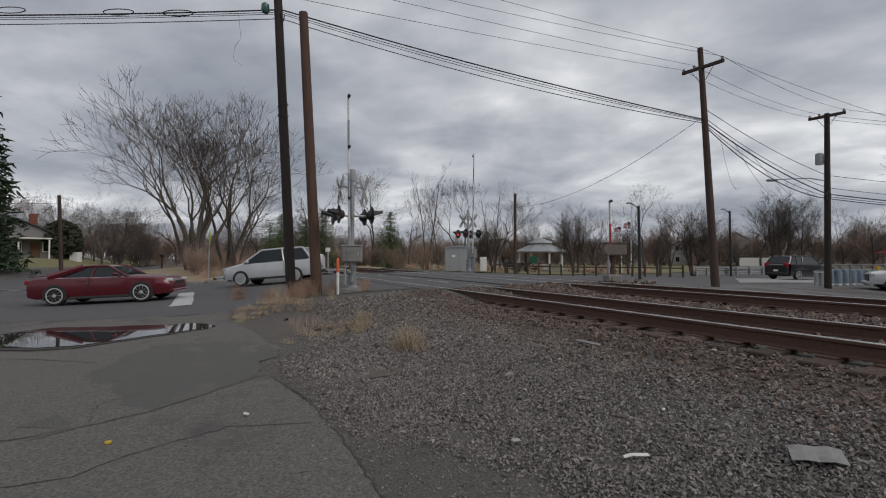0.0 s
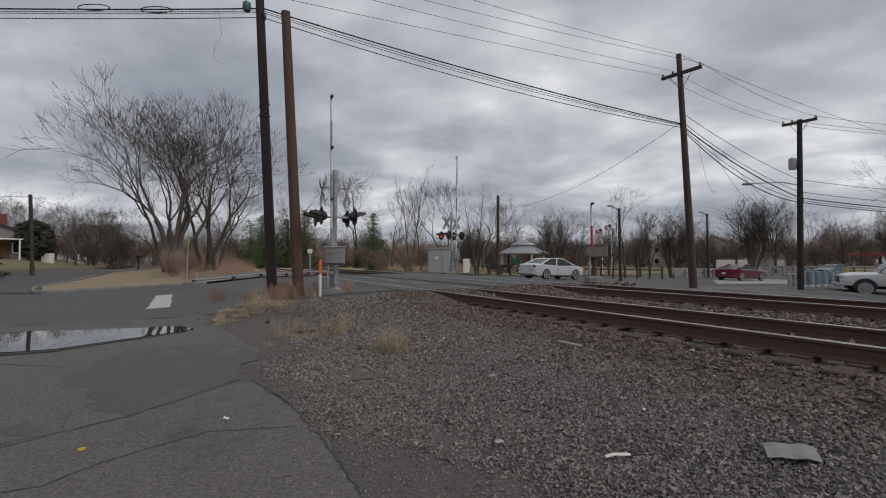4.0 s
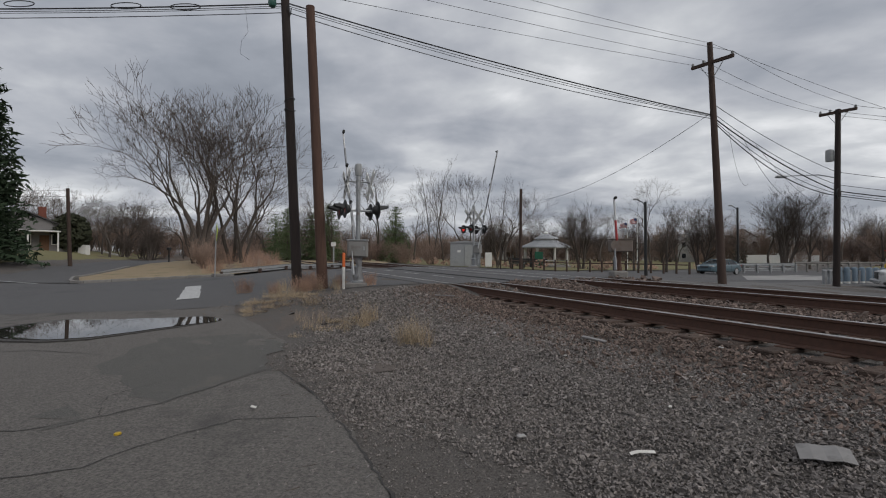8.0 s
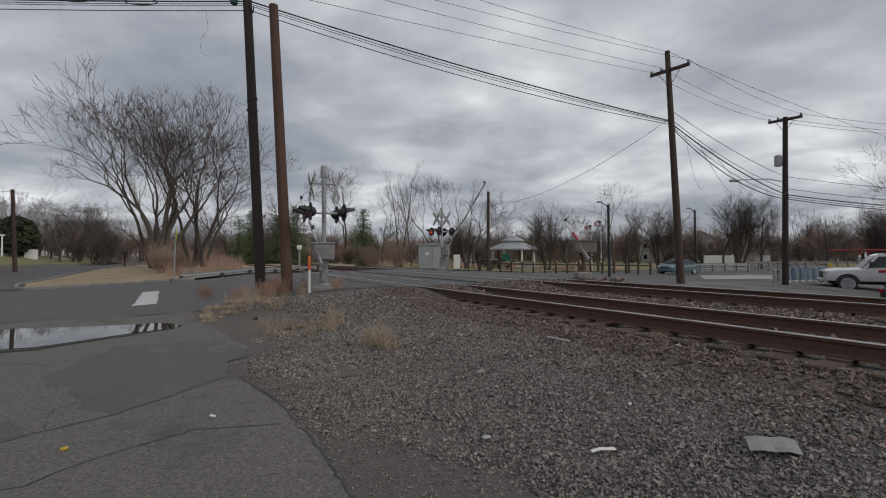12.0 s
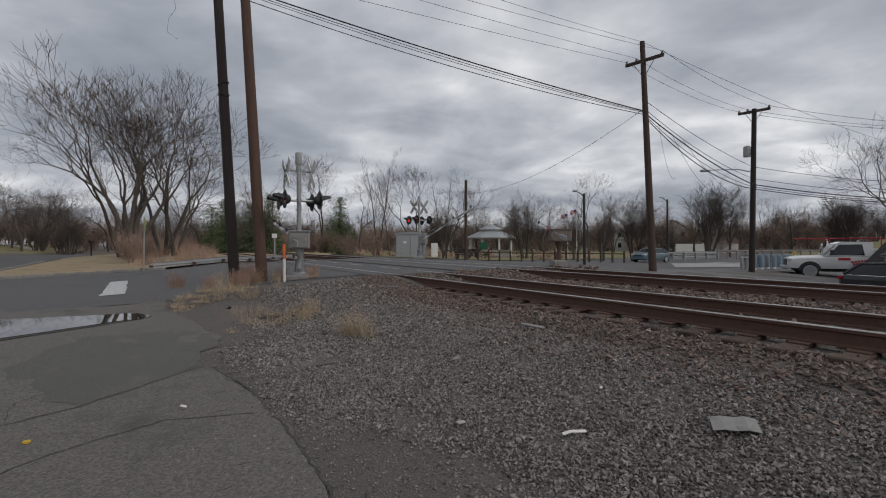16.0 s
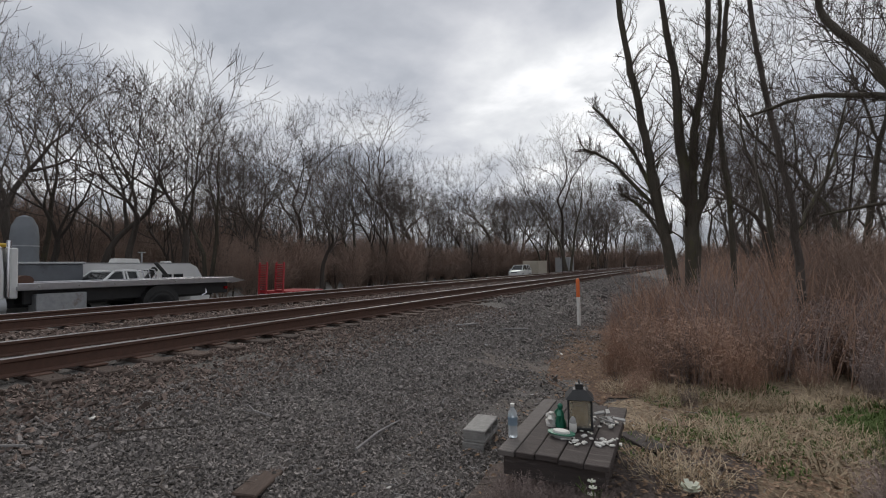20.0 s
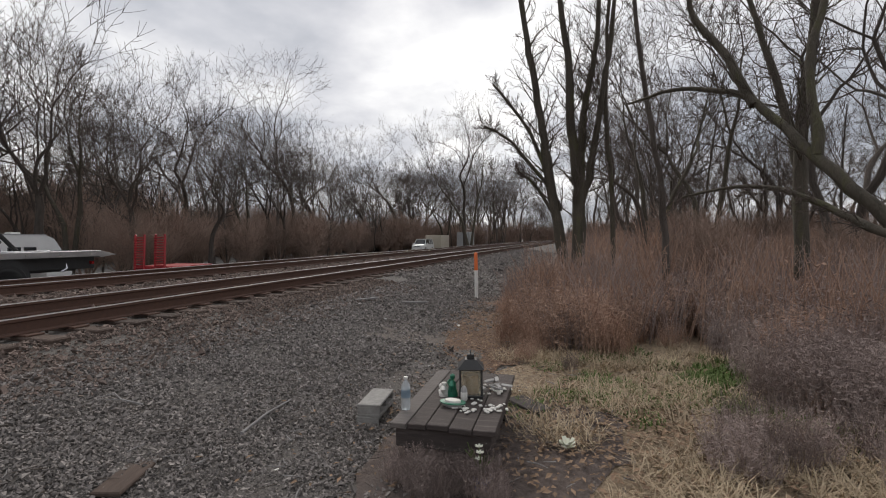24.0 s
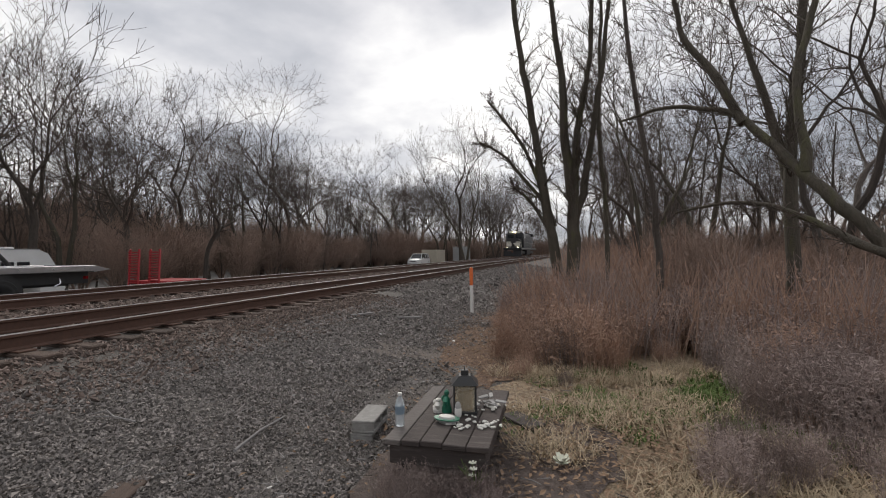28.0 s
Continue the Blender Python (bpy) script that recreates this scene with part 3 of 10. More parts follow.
patch("leaf_litter", ragged([(3.3, -4.7), (4.0, -4.9), (5.2, -5.9), (6.4, -7.7), (7.5, -10.2), (7.0, -10.8), (5.4, -8.4), (3.2, -7.0)], 0.5), 0.012, "leaf_litter", "brown fallen leaves and bark litter along the brush", "leaf litter", step=0.5, wob=0.02)
patch("brush_earth", [(6.2, -8.8), (3.6, -7.3), (2, -9.1), (-1, -12), (-2.4, -9), (-1.1, -4), (-3, -14.2), (-40, -14.2), (-60, -60), (-20, -160), (60, -150), P2(-70, 3.2), P2(-40, 2.6), P2(-14, 2.0)],
      0.02, "earth", "brown earth under leafless brush", "ground", step=4.0)
patch("wood_earth", [P2(-60, 46.1), P2(-62, 14.9), P2(-200, 14.9), P2(-200, 160), P2(-5, 160), P2(-4, 60.2)], 0.0, "earth", "brown leaf-strewn woodland floor", "ground", step=8.0)
patch("ballast_bed", [P2(26.5, 4.3), P2(26.7, 13.8), P2(140, 13.8), P2(140, 4.3)], 0.012, "rusty_stone", "rust-brown ballast bed beyond the crossing", "gravel", step=2.0)
patch("brush_bank", [(-10.0, 30.4), P2(30, 4.2), P2(140, 4.2), P2(140, -30), (-50, 62), (-4, 61), (-6.8, 36)], 0.03, "earth", "brown earth bank beside the tracks", "ground", step=5.0)


def slab_line(name, a, b, width, lift, thick, mat, label, category, kind="structure", step=1.0):
    """A low slab from a to b (xy) that follows the ground, with real thickness."""
    a, b = Vector(a), Vector(b)
    n = max(1, int((b - a).length / step))
    side = Vector((-(b - a).y, (b - a).x)).normalized() * width / 2
    rings = []
    for k in range(n + 1):
        p = a.lerp(b, k / n)
        z = gz(p.x, p.y) + lift
        rings.append([(p.x + side.x, p.y + side.y, z - thick), (p.x - side.x, p.y - side.y, z - thick), (p.x - side.x, p.y - side.y, z), (p.x + side.x, p.y + side.y, z)])
    return single(name, Geo().loft(rings, smooth=False), M[mat], label, category, kind=kind)


def kerb():
    k = thing("kerb", "weathered concrete kerb along the grass verge", "kerb", kind="structure")
    pts = [(-25.4, 37), (-22.4, 27.8), (-20.2, 24.9), (-19.3, 23.9), (-18.6, 23.75), (-17.2, 25.75), (-14.8, 26.5), (-12.4, 27.0)]
    for a, b in zip(pts, pts[1:]):
        va, vb = Vector(a), Vector(b)
        n = max(1, round((vb - va).length / 1.0))
        for i in range(n):
            p, q = va.lerp(vb, i / n), va.lerp(vb, (i + 0.985) / n)
            c = (p + q) / 2
            m = pose(c.x, c.y, gz(c.x, c.y) + 0.075, 0, 0, math.degrees(math.atan2((q - p).y, (q - p).x)))
            part("kerb_stone", Geo().box((0, 0, 0), ((q - p).length, 0.16, 0.17), 0.02), M["concrete"], k, m=m)


kerb()


def road_marks():
    # the stop bar, in worn blocks
    bar = thing("stop_bar", "worn white painted stop bar on the road", "road marking", kind="structure")
    rng = random.Random(3)
    a, b = Vector((-10.75, 19.7)), Vector((-7.95, 14.25))
    n = 9
    for k in range(n):
        p, q = a.lerp(b, k / n), a.lerp(b, (k + 0.97) / n)
        side = Vector((-(b - a).y, (b - a).x)).normalized() * 0.30
        w0, w1 = side * rng.uniform(0.88, 1.05), side * rng.uniform(0.88, 1.05)
        pts = [p + w0, p - w1, q - w1, q + w0]
        g = Geo().add([(v.x, v.y, gz(v.x, v.y) + 0.018) for v in pts] + [(v.x, v.y, gz(v.x, v.y) + 0.023) for v in pts],
                      [(4, 5, 6, 7), (0, 1, 5, 4), (1, 2, 6, 5), (2, 3, 7, 6), (3, 0, 4, 7)])
        part("paint_block", g, M["road_paint"], bar)
    slab_line("centre_line", (-60, 21.5), (-21, 19.9), 0.12, 0.022, 0.006, "road_paint", "faded white road line", "road marking")
    slab_line("edge_line", (-32, 29.4), (-20.5, 23.2), 0.10, 0.036, 0.006, "road_paint", "faded white edge line", "road marking")


road_marks()


def crossing_panels():
    """Rubber and asphalt panels between and beside the rails where the road crosses."""
    cr = thing("crossing_surface", "asphalt and timber panels between the crossing rails", "level crossing", kind="structure")
    heading = math.degrees(math.atan2(-UX, UY))
    for dc, rz in zip(TRACKS, TRACK_Z):
        for off, w in ((0, 1.30), (-1.15, 0.55), (1.15, 0.55)):
            for k in range(5):
                s = 13.9 + k * 2.55
                x, y = P2(s, dc + off)
                part("panel", Geo().box((0, 0, 0), (w, 2.52, 0.14), 0.012), M["asphalt_road"], cr, m=pose(x, y, rz - 0.072, 0, 0, heading))
    x, y = P2(19.0, 8.72)
    part("infill", Geo().box((0, 0, 0), (1.15, 12.6, 0.14), 0.012), M["asphalt_road"], cr, m=pose(x, y, RAIL_Z - 0.045, 0, 3.2, heading))


crossing_panels()


def puddle():
    rng = random.Random(11)
    # an uneven pool along the road's edge
    a, b = Vector((-8.45, 8.75)), Vector((-5.35, 10.75))
    pts = []
    along, side = (b - a), Vector((-(b - a).y, (b - a).x)).normalized()
    n = 40
    for k in range(n):
        t = 2 * math.pi * k / n
        w = (1.3 if math.sin(t) > 0 else 1.1) * (1 + 0.22 * math.sin(3 * t + 1) + rng.uniform(-0.07, 0.07))
        p = a.lerp(b, 0.5 + 0.55 * math.cos(t)) + side * (math.sin(t) * w * (1 - 0.25 * math.cos(t)) + 0.15)
        pts.append((p.x, p.y))
    wet = [(a.lerp(b, 0.5).x + (x - a.lerp(b, 0.5).x) * 1.1, a.lerp(b, 0.5).y + (y - a.lerp(b, 0.5).y) * 1.1) for x, y in pts]
    zs = 0.096
    for name, ring, z, mat, label, cat in (("wet_rim", wet, zs - 0.012, "tar", "dark wet mud round the puddle", "mud"), ("puddle", pts, zs, "puddle_water", "shallow still puddle mirroring sky and trees", "puddle")):
        g = Geo().add([(x, y, z) for x, y in ring] + [(x, y, z - 0.2) for x, y in ring], [tuple(range(n))] + [(i + n, (i + 1) % n + n, (i + 1) % n, i) for i in range(n)])
        single(name, g, M[mat], label, cat, kind="structure")


puddle()


def crack(pts, width, name="asphalt_crack"):
    """A tar-dark crack: a thin ragged ribbon let into the apron."""
    rng = random.Random(len(pts) * 7 + int(pts[0][0] * 10))
    path = []
    for (x0, y0), (x1, y1) in zip(pts, pts[1:]):
        n = max(2, int(math.hypot(x1 - x0, y1 - y0) / 0.09))
        for k in range(n):
            t = k / n
            path.append((x0 + (x1 - x0) * t + rng.uniform(-0.018, 0.018), y0 + (y1 - y0) * t + rng.uniform(-0.018, 0.018)))
    v, f = [], []
    for k, (x, y) in enumerate(path):
        x2, y2 = path[min(k + 1, len(path) - 1)]
        x1, y1 = path[max(k - 1, 0)]
        t = Vector((x2 - x1, y2 - y1)).normalized()
        w = width * rng.uniform(0.35, 1.2)
        z = gz(x, y) + 0.0165
        v += [(x - t.y * w, y + t.x * w, z), (x + t.y * w, y - t.x * w, z)]
        if k:
            f.append((2 * k - 2, 2 * k - 1, 2 * k + 1, 2 * k))
    return single(name, Geo().add(v, f), M["tar"], "dark crack in old asphalt", "crack", kind="structure", group="asphalt cracks")


CRACKS = (([(-0.15, 2.2), (-0.5, 3.37), (-0.99, 4.41), (-1.5, 5.3), (-1.78, 5.78), (-2.5, 6.7)], 0.013), ([(-1.36, 4.82), (-2.16, 4.71), (-2.48, 4.32), (-2.72, 3.98), (-2.85, 3.68), (-3.61, 3.4), (-5.2, 3.3)], 0.009), ([(-2.55, 6.73), (-2.74, 6.29), (-3.17, 5.16), (-3.52, 4.74), (-3.9, 4.4), (-5.6, 4.1)], 0.012), ([(-5.4, 7.4), (-6.6, 7.6), (-7.6, 7.4)], 0.012))
for line, wide in CRACKS:
    crack(line, wide)
crack([(-3.6, 6.2), (-3.9, 5.4), (-3.5, 4.7)], 0.006)
patch("asphalt_patch", ragged([(-5.12, 6.89), (-3.86, 5.69), (-3.17, 5.17), (-2.74, 6.29), (-2.6, 6.8), (-2.9, 7.4), (-2.9, 8.4), (-4.0, 9.4), (-5.3, 8.6)], 0.22), 0.0155, "asphalt_old", "darker coarse patch of older asphalt", "pavement", step=0.6)
patch("asphalt_patch", ragged([(-4.14, 4.76), (-4.14, 5.09), (-3.78, 4.92), (-3.58, 4.55), (-3.72, 4.41)], 0.3), 0.0155, "asphalt_old", "dark oily patch on the asphalt", "pavement", step=0.6)
for poly in ([(-1.5, 8.6), (-0.2, 8.2), (-0.5, 6.6), (-1.7, 6.4), (-2.4, 7.3)], [(0.2, 2.4), (1.2, 2.9), (1.9, 1.6), (1.3, 0.8), (0.5, 1.0)], [(-3.9, 11.2), (-2.7, 11.6), (-2.4, 10.2), (-3.6, 9.8)], [(4.6, -5.4), (5.6, -4.6), (5.9, -5.3), (5.2, -6.2)]):
    patch("bare_dirt", ragged(poly, 0.4), 0.003, "dirt_bare", "bare trodden brown dirt", "dirt", step=0.4, wob=0.016)
patch("bare_dirt", ragged([(3.0, -3.7), (2.7, -4.2), (2.1, -4.5), (1.6, -4.3), (1.25, -3.6), (1.3, -2.9), (1.5, -2.3), (2.0, -2.0), (2.5, -2.3), (2.9, -3.1)], 0.3), 0.016, "mulch", "dark trodden soil with dead weeds round the table", "dirt", step=0.3, wob=0.022)


# ---- ballast: real stones ----
def ballast():
    rng = np.random.default_rng(4)
    protos = []
    # crushed rock: a skewed wedge with uneven corners
    wedge = np.array([(-1, -0.8, -1), (1, -0.7, -1), (0.1, 1, -1), (-0.9, -0.6, 1), (0.9, -0.8, 1), (-0.1, 0.9, 1)], float)
    tris = np.array([(0, 2, 1), (3, 4, 5)])
    sides = np.array([(0, 1, 4, 3), (1, 2, 5, 4), (2, 0, 3, 5)])
    for k in range(48):
        p = wedge + rng.uniform(-0.45, 0.45, wedge.shape)
        p *= np.array([1.15, rng.uniform(0.6, 0.95), rng.uniform(0.3, 0.6)])
        protos.append(p)
    protos = np.array(protos)

    def stones(count, s_lo, s_hi, d_lo, d_hi, size, mat, name, label, keep=None, sink=0.25):
        s = rng.uniform(s_lo, s_hi, count)
        d = rng.uniform(d_lo, d_hi, count)
        if keep is not None:
            ok = keep(s, d)
            s, d = s[ok], d[ok]
        n = len(s)
        x, y = UX * s + UY * d, UY * s - UX * d
        z = np.array([gz(a, b) for a, b in zip(x, y)])
        r = size * rng.lognormal(0, 0.3, n)
        a, b, c = rng.uniform(0, 2 * np.pi, n), rng.normal(0, 0.6, n), rng.normal(0, 0.6, n)
        P = protos[rng.integers(0, len(protos), n)] * r[:, None, None]
        ca, sa, cb, sb, cc, sc = np.cos(a), np.sin(a), np.cos(b), np.sin(b), np.cos(c), np.sin(c)
        X, Y, Z = P[..., 0], P[..., 1], P[..., 2]
        Y, Z = cb[:, None] * Y - sb[:, None] * Z, sb[:, None] * Y + cb[:, None] * Z
        X, Z = cc[:, None] * X + sc[:, None] * Z, -sc[:, None] * X + cc[:, None] * Z
        X, Y = ca[:, None] * X - sa[:, None] * Y, sa[:, None] * X + ca[:, None] * Y
        bump = np.array([0.035 * noise.noise((a_ * 0.7, b_ * 0.7, 0)) + 0.02 * noise.noise((a_ * 2.1, b_ * 2.1, 3)) if 1.2 < dd < 5.2 and ss < 12 else 0.0 for a_, b_, dd, ss in zip(x, y, d, s)])
        V = np.stack([X + x[:, None], Y + y[:, None], Z + (z + bump + r * sink + 0.002 + rng.uniform(0, 0.9, n) * r)[:, None]], 2).reshape(-1, 3)
        base = 6 * np.arange(n)[:, None, None]
        loops = np.concatenate([(tris[None] + base).ravel(), (sides[None] + base).ravel()]).astype(np.int32)
        starts = np.concatenate([np.arange(2 * n) * 3, 6 * n + np.arange(3 * n) * 4]).astype(np.int32)
        me = bpy.data.meshes.new(name)
        me.vertices.add(len(V))
        me.vertices.foreach_set("co", V.ravel())
        me.loops.add(len(loops))
        me.loops.foreach_set("vertex_index", loops)
        me.polygons.add(len(starts))
        me.polygons.foreach_set("loop_start", starts)
        me.update(calc_edges=True)
        me.materials.append(M[mat])
        me.shade_flat()
        return tagged(new(name, me), label, "gravel", kind="stuff")

    edge = lambda s: 1.1 + 0.5 * np.sin(s * 0.7) + 0.25 * np.sin(s * 2.3)

    def thin(s, d):
        # the stones give way to trodden dirt towards the apron
        p = np.clip((d - edge(s)) / 1.1, 0.0, 1)
        return rng.uniform(0, 1, len(s)) < p

    stones(155000, -5.2, 6.6, 0.8, 4.7, 0.0098, "stone", "ballast_stones", "grey crushed-stone ballast shoulder", thin, 0.1)
    stones(21000, -8.5, -5.2, 0.8, 4.7, 0.0130, "stone", "ballast_stones", "grey crushed-stone ballast shoulder", thin, 0.12)
    stones(19000, 6.6, 9.5, 0.8, 4.7, 0.0130, "stone", "ballast_stones", "grey crushed-stone ballast shoulder", thin, 0.12)
    stones(13000, -13, -8.5, 0.8, 4.7, 0.0165, "stone", "ballast_stones", "grey crushed-stone ballast shoulder", thin)
    stones(10000, 9.5, 13, 0.8, 4.7, 0.0165, "stone", "ballast_stones", "grey crushed-stone ballast by the crossing", thin)
    stones(38000, -12, 12.6, 3.9, 5.65, 0.0150, "rusty_stone", "rusty_ballast", "rust-brown ballast beside the ties", lambda s, d: rng.uniform(0, 1, len(s)) < np.clip((d - 3.7) / 1.3, 0.1, 1))
    stones(17000, -24, 12.5, 7.7, 9.75, 0.026, "rusty_stone", "rusty_ballast", "rust-brown ballast between the tracks")
    stones(4600, -24, 12.5, 6.05, 7.35, 0.026, "rusty_stone", "rusty_ballast", "rust-brown ballast in the crib")
    stones(3000, -24, 12.5, 10.1, 11.4, 0.028, "rusty_stone", "rusty_ballast", "rust-brown ballast in the far crib")
    stones(4000, -30, 12.5, 11.6, 13.6, 0.04, "rusty_stone", "rusty_ballast", "rust-brown ballast beyond the rails")
    stones(20000, -45, -13, 1.2, 5.6, 0.028, "stone", "ballast_stones", "grey crushed-stone ballast far along the track")
    stones(36000, -6, 9, -0.6, 3.0, 0.0058, "stone", "loose_gravel", "loose fine gravel at the apron's edge", lambda s, d: (d > 0.4 + 0.35 * np.sin(s * 1.3)) | (rng.uniform(0, 1, len(s)) < 0.06))
    stones(2600, 0.5, 12, -6.5, 0.9, 0.0055, "stone", "loose_gravel", "fine loose grit on the old asphalt", lambda s, d: s > 1 - 0.6 * d)
    # a few single larger stones nearby
    pile = thing("ballast", "single grey ballast stones lying loose", "gravel", kind="structure")
    protos_me = []
    for k in range(8):
        g = Geo().add([tuple(p) for p in protos[k]], [tuple(q) for q in tris.tolist() + sides.tolist()])
        protos_me.append(g.mesh("stone", M["stone_single"]))
    for k in range(300):
        s, d = rng.uniform(-7, 8), rng.uniform(1.9, 4.6)
        x, y = P2(s, d)
        r = rng.uniform(0.010, 0.017)
        ob = new("stone", protos_me[k % 8])
        ob.parent = pile
        ob.matrix_basis = pose(x, y, gz(x, y) + 0.6 * r, rng.uniform(-25, 25), rng.uniform(-25, 25), rng.uniform(0, 360)) @ Matrix.Scale(r, 4)


ballast()


# ---- poles and wires ----
def wire_path(a, b, sag, n=24):
    a, b = Vector(a), Vector(b)
    return [a.lerp(b, k / n) - Vector((0, 0, sag * 4 * (k / n) * (1 - k / n))) for k in range(n + 1)]


def wire(a, b, sag, r=0.012, label="thin black overhead wire between utility poles", name="overhead_wire"):
    return single(name, Geo().tube(wire_path(a, b, sag), r, 5), M["cable"], label, "wire", group="overhead wires")


def pole_body(name, base, top, r0, r1, mat, label, group="utility poles"):
    base, top = Vector(base), Vector(top)
    base.z = gz(base.x, base.y) - 0.3
    ob = thing(name, label, "utility pole", group=group)
    g = Geo().tube([base.lerp(top, k / 8) for k in range(9)], [r0 + (r1 - r0) * k / 8 for k in range(9)], 14)
    part("shaft", g, M[mat], ob)
    return ob


def insulator(g, p, h=0.14):
    return g.lathe([(0.012, 0), (0.05, 0.01), (0.055, 0.05), (0.03, 0.06), (0.05, 0.075), (0.045, 0.11), (0.012, h)], p, 8)


def crossarm(pole, left, right, brace_from, mat="pole_wood"):
    left, right = Vector(left), Vector(right)
    mid, d = (left + right) / 2, right - left
    m = d.to_track_quat("X", "Z").to_matrix().to_4x4()
    part("crossarm", Geo().box(mid, (d.length, 0.10, 0.13), 0.01, m), M[mat], pole)
    for t in (0.2, 0.8):
        part("brace", Geo().tube([brace_from, left.lerp(right, t)], 0.015, 6), M["galvanised"], pole)
    for t in (0.03, 0.3, 0.97):
        part("insulator", insulator(Geo(), left.lerp(right, t) + Vector((0, 0, 0.06))), M["grey_paint"], pole, "grey porcelain insulator")


# the dark leaning pole by the crossing, and the newer stub pole beside it
p1_base, p1_top = Vector((-5.09, 15.66, 0.4)), Vector((-5.58, 15.49, 11.0))
pole1 = pole_body("utility_pole", p1_base, p1_top, 0.165, 0.13, "pole_dark", "nearly black tarred wooden utility pole leaning slightly")
stub_base, stub_top = Vector((-4.05, 14.93, 0.4)), Vector((-4.49, 14.8, 9.35))
stub = pole_body("utility_pole", stub_base, stub_top, 0.17, 0.135, "pole_new", "bare reddish-brown wooden pole stub with a pale top")
pole2 = pole_body("utility_pole", (10.71, 18.81, 0.4), (10.33, 19.03, 10.13), 0.16, 0.10, "pole_wood", "leaning brown utility pole with a wooden crossarm")
crossarm(pole2, (10.09, 19.95, 9.45), (10.67, 18.02, 9.2), Vector((10.38, 19.0, 8.6)))
pole3 = pole_body("utility_pole", (18.3, 22.64, 0.1), (18.36, 22.58, 8.56), 0.15, 0.11, "pole_dark", "dark utility pole with crossarm and transformer")
crossarm(pole3, (18.2, 23.49, 8.53), (18.48, 21.7, 8.34), Vector((18.34, 22.6, 7.8)))
part("transformer", Geo().lathe([(0.02, 0), (0.16, 0.02), (0.17, 0.08), (0.17, 0.5), (0.15, 0.56), (0.05, 0.6)], (18.12, 22.78, 6.1), 12), M["grey_paint"], pole3, "grey transformer can")
part("lamp_arm", Geo().tube([(18.3, 22.6, 5.3), (17.7, 22.9, 5.5), (16.6, 23.6, 5.55)], 0.025, 6), M["galvanised"], pole3)
part("lamp_head", Geo().box((16.45, 23.7, 5.53), (0.5, 0.22, 0.12), 0.04), M["grey_paint"], pole3, "grey street lamp head")
part("cable_coil", Geo().tube([(18.3 + 0.2 * math.cos(a), 22.5 + 0.12 * math.cos(a), 4.55 + 0.22 * math.sin(a)) for a in [k * 0.5 for k in range(14)]], 0.03, 5), M["cable"], pole3, "coil of black cable")
# fittings of the dark pole
pv = lambda z, dx=0.0, dy=0.0: p1_base.lerp(p1_top, (z - 0.4) / 10.6) + Vector((dx, dy, 0))
part("cable_strap", Geo().tube([pv(6.3) + Vector((0.17 * math.cos(a), 0.17 * math.sin(a), 0.05 * math.sin(a * 2))) for a in [k * 0.45 for k in range(15)]], 0.014, 5), M["cable"], pole1)
part("cable_strap", Geo().tube([pv(6.65) + Vector((0.16 * math.cos(a), 0.16 * math.sin(a), 0.06 * math.cos(a))) for a in [k * 0.45 for k in range(15)]], 0.014, 5), M["cable"], pole1)
part("ground_wire", Geo().tube([pv(z, -0.15, -0.03) for z in (0.5, 2, 4, 6.2)], 0.008, 5), M["cable"], pole1)
part("cable_loop", Geo().tube([pv(9.55) + Vector((0.12 + 0.10 * k / 10, -0.14, 0.18 * math.sin(k * 0.6))) for k in range(12)], 0.018, 5), M["cable"], pole1)
part("lamp_arm", Geo().tube([pv(10.2), pv(10.5, 0.35, -0.1), pv(10.4, 0.9, -0.2)], 0.03, 6), M["galvanised"], pole1)
part("lamp_head", Geo().box(pv(10.3, 0.85, -0.2), (0.6, 0.25, 0.14), 0.05), M["grey_paint"], pole1, "weathered street lamp head")
add_mat("green_glass", (0.06, 0.16, 0.13), 0.25, color2=(0.04, 0.11, 0.09))
part("splice_case", Geo().lathe([(0.02, 0), (0.1, 0.03), (0.14, 0.12), (0.12, 0.3), (0.05, 0.36)], pv(9.68, -0.42, -0.05), 12), M["green_glass"], pole1, "dull green splice case")

tie1 = pv(9.75)
bundle2 = Vector((10.36, 19.01, 7.19))
for dz, sag, r in ((0.08, 0.16, 0.024), (0.0, 0.20, 0.011), (-0.06, 0.24, 0.010), (-0.22, 0.30, 0.014)):
    wire(tie1 + Vector((0.1, 0, dz)), bundle2 + Vector((0, 0, dz * 0.5)), sag, r, "black telephone cable sagging across the tracks", "telephone_cable")
    wire(tie1 + Vector((-0.1, 0, dz)), (-40, 14.3, 9.95 + dz), 0.5, r, "black telephone cable along the road", "telephone_cable")
for dx in (3.2, 5.1, 8.5):
    c = Vector(tie1) + (Vector((-40, 14.3, 9.8)) - Vector(tie1)) * (dx / 34.5)
    wire_loop = [c + Vector((0.5 * math.cos(a), -0.1, -0.14 + 0.1 * math.sin(a))) for a in [k * math.pi / 8 for k in range(17)]]
    single("cable_loop", Geo().tube(wire_loop, 0.016, 5), M["cable"], "spare loop of black cable lashed to the line", "cable")
single("hanging_wire", Geo().tube([tie1 + Vector((-1.2, -0.3, -0.15)), tie1 + Vector((-1.1, -0.3, -1.0)), tie1 + Vector((-1.3, -0.32, -1.3)), tie1 + Vector((-1.35, -0.3, -1.7)), tie1 + Vector((-1.05, -0.3, -1.9))], 0.004, 5), M["cable"], "loose broken wire hanging from the cable", "wire")
end3 = Vector((18.32, 22.62, 4.69))
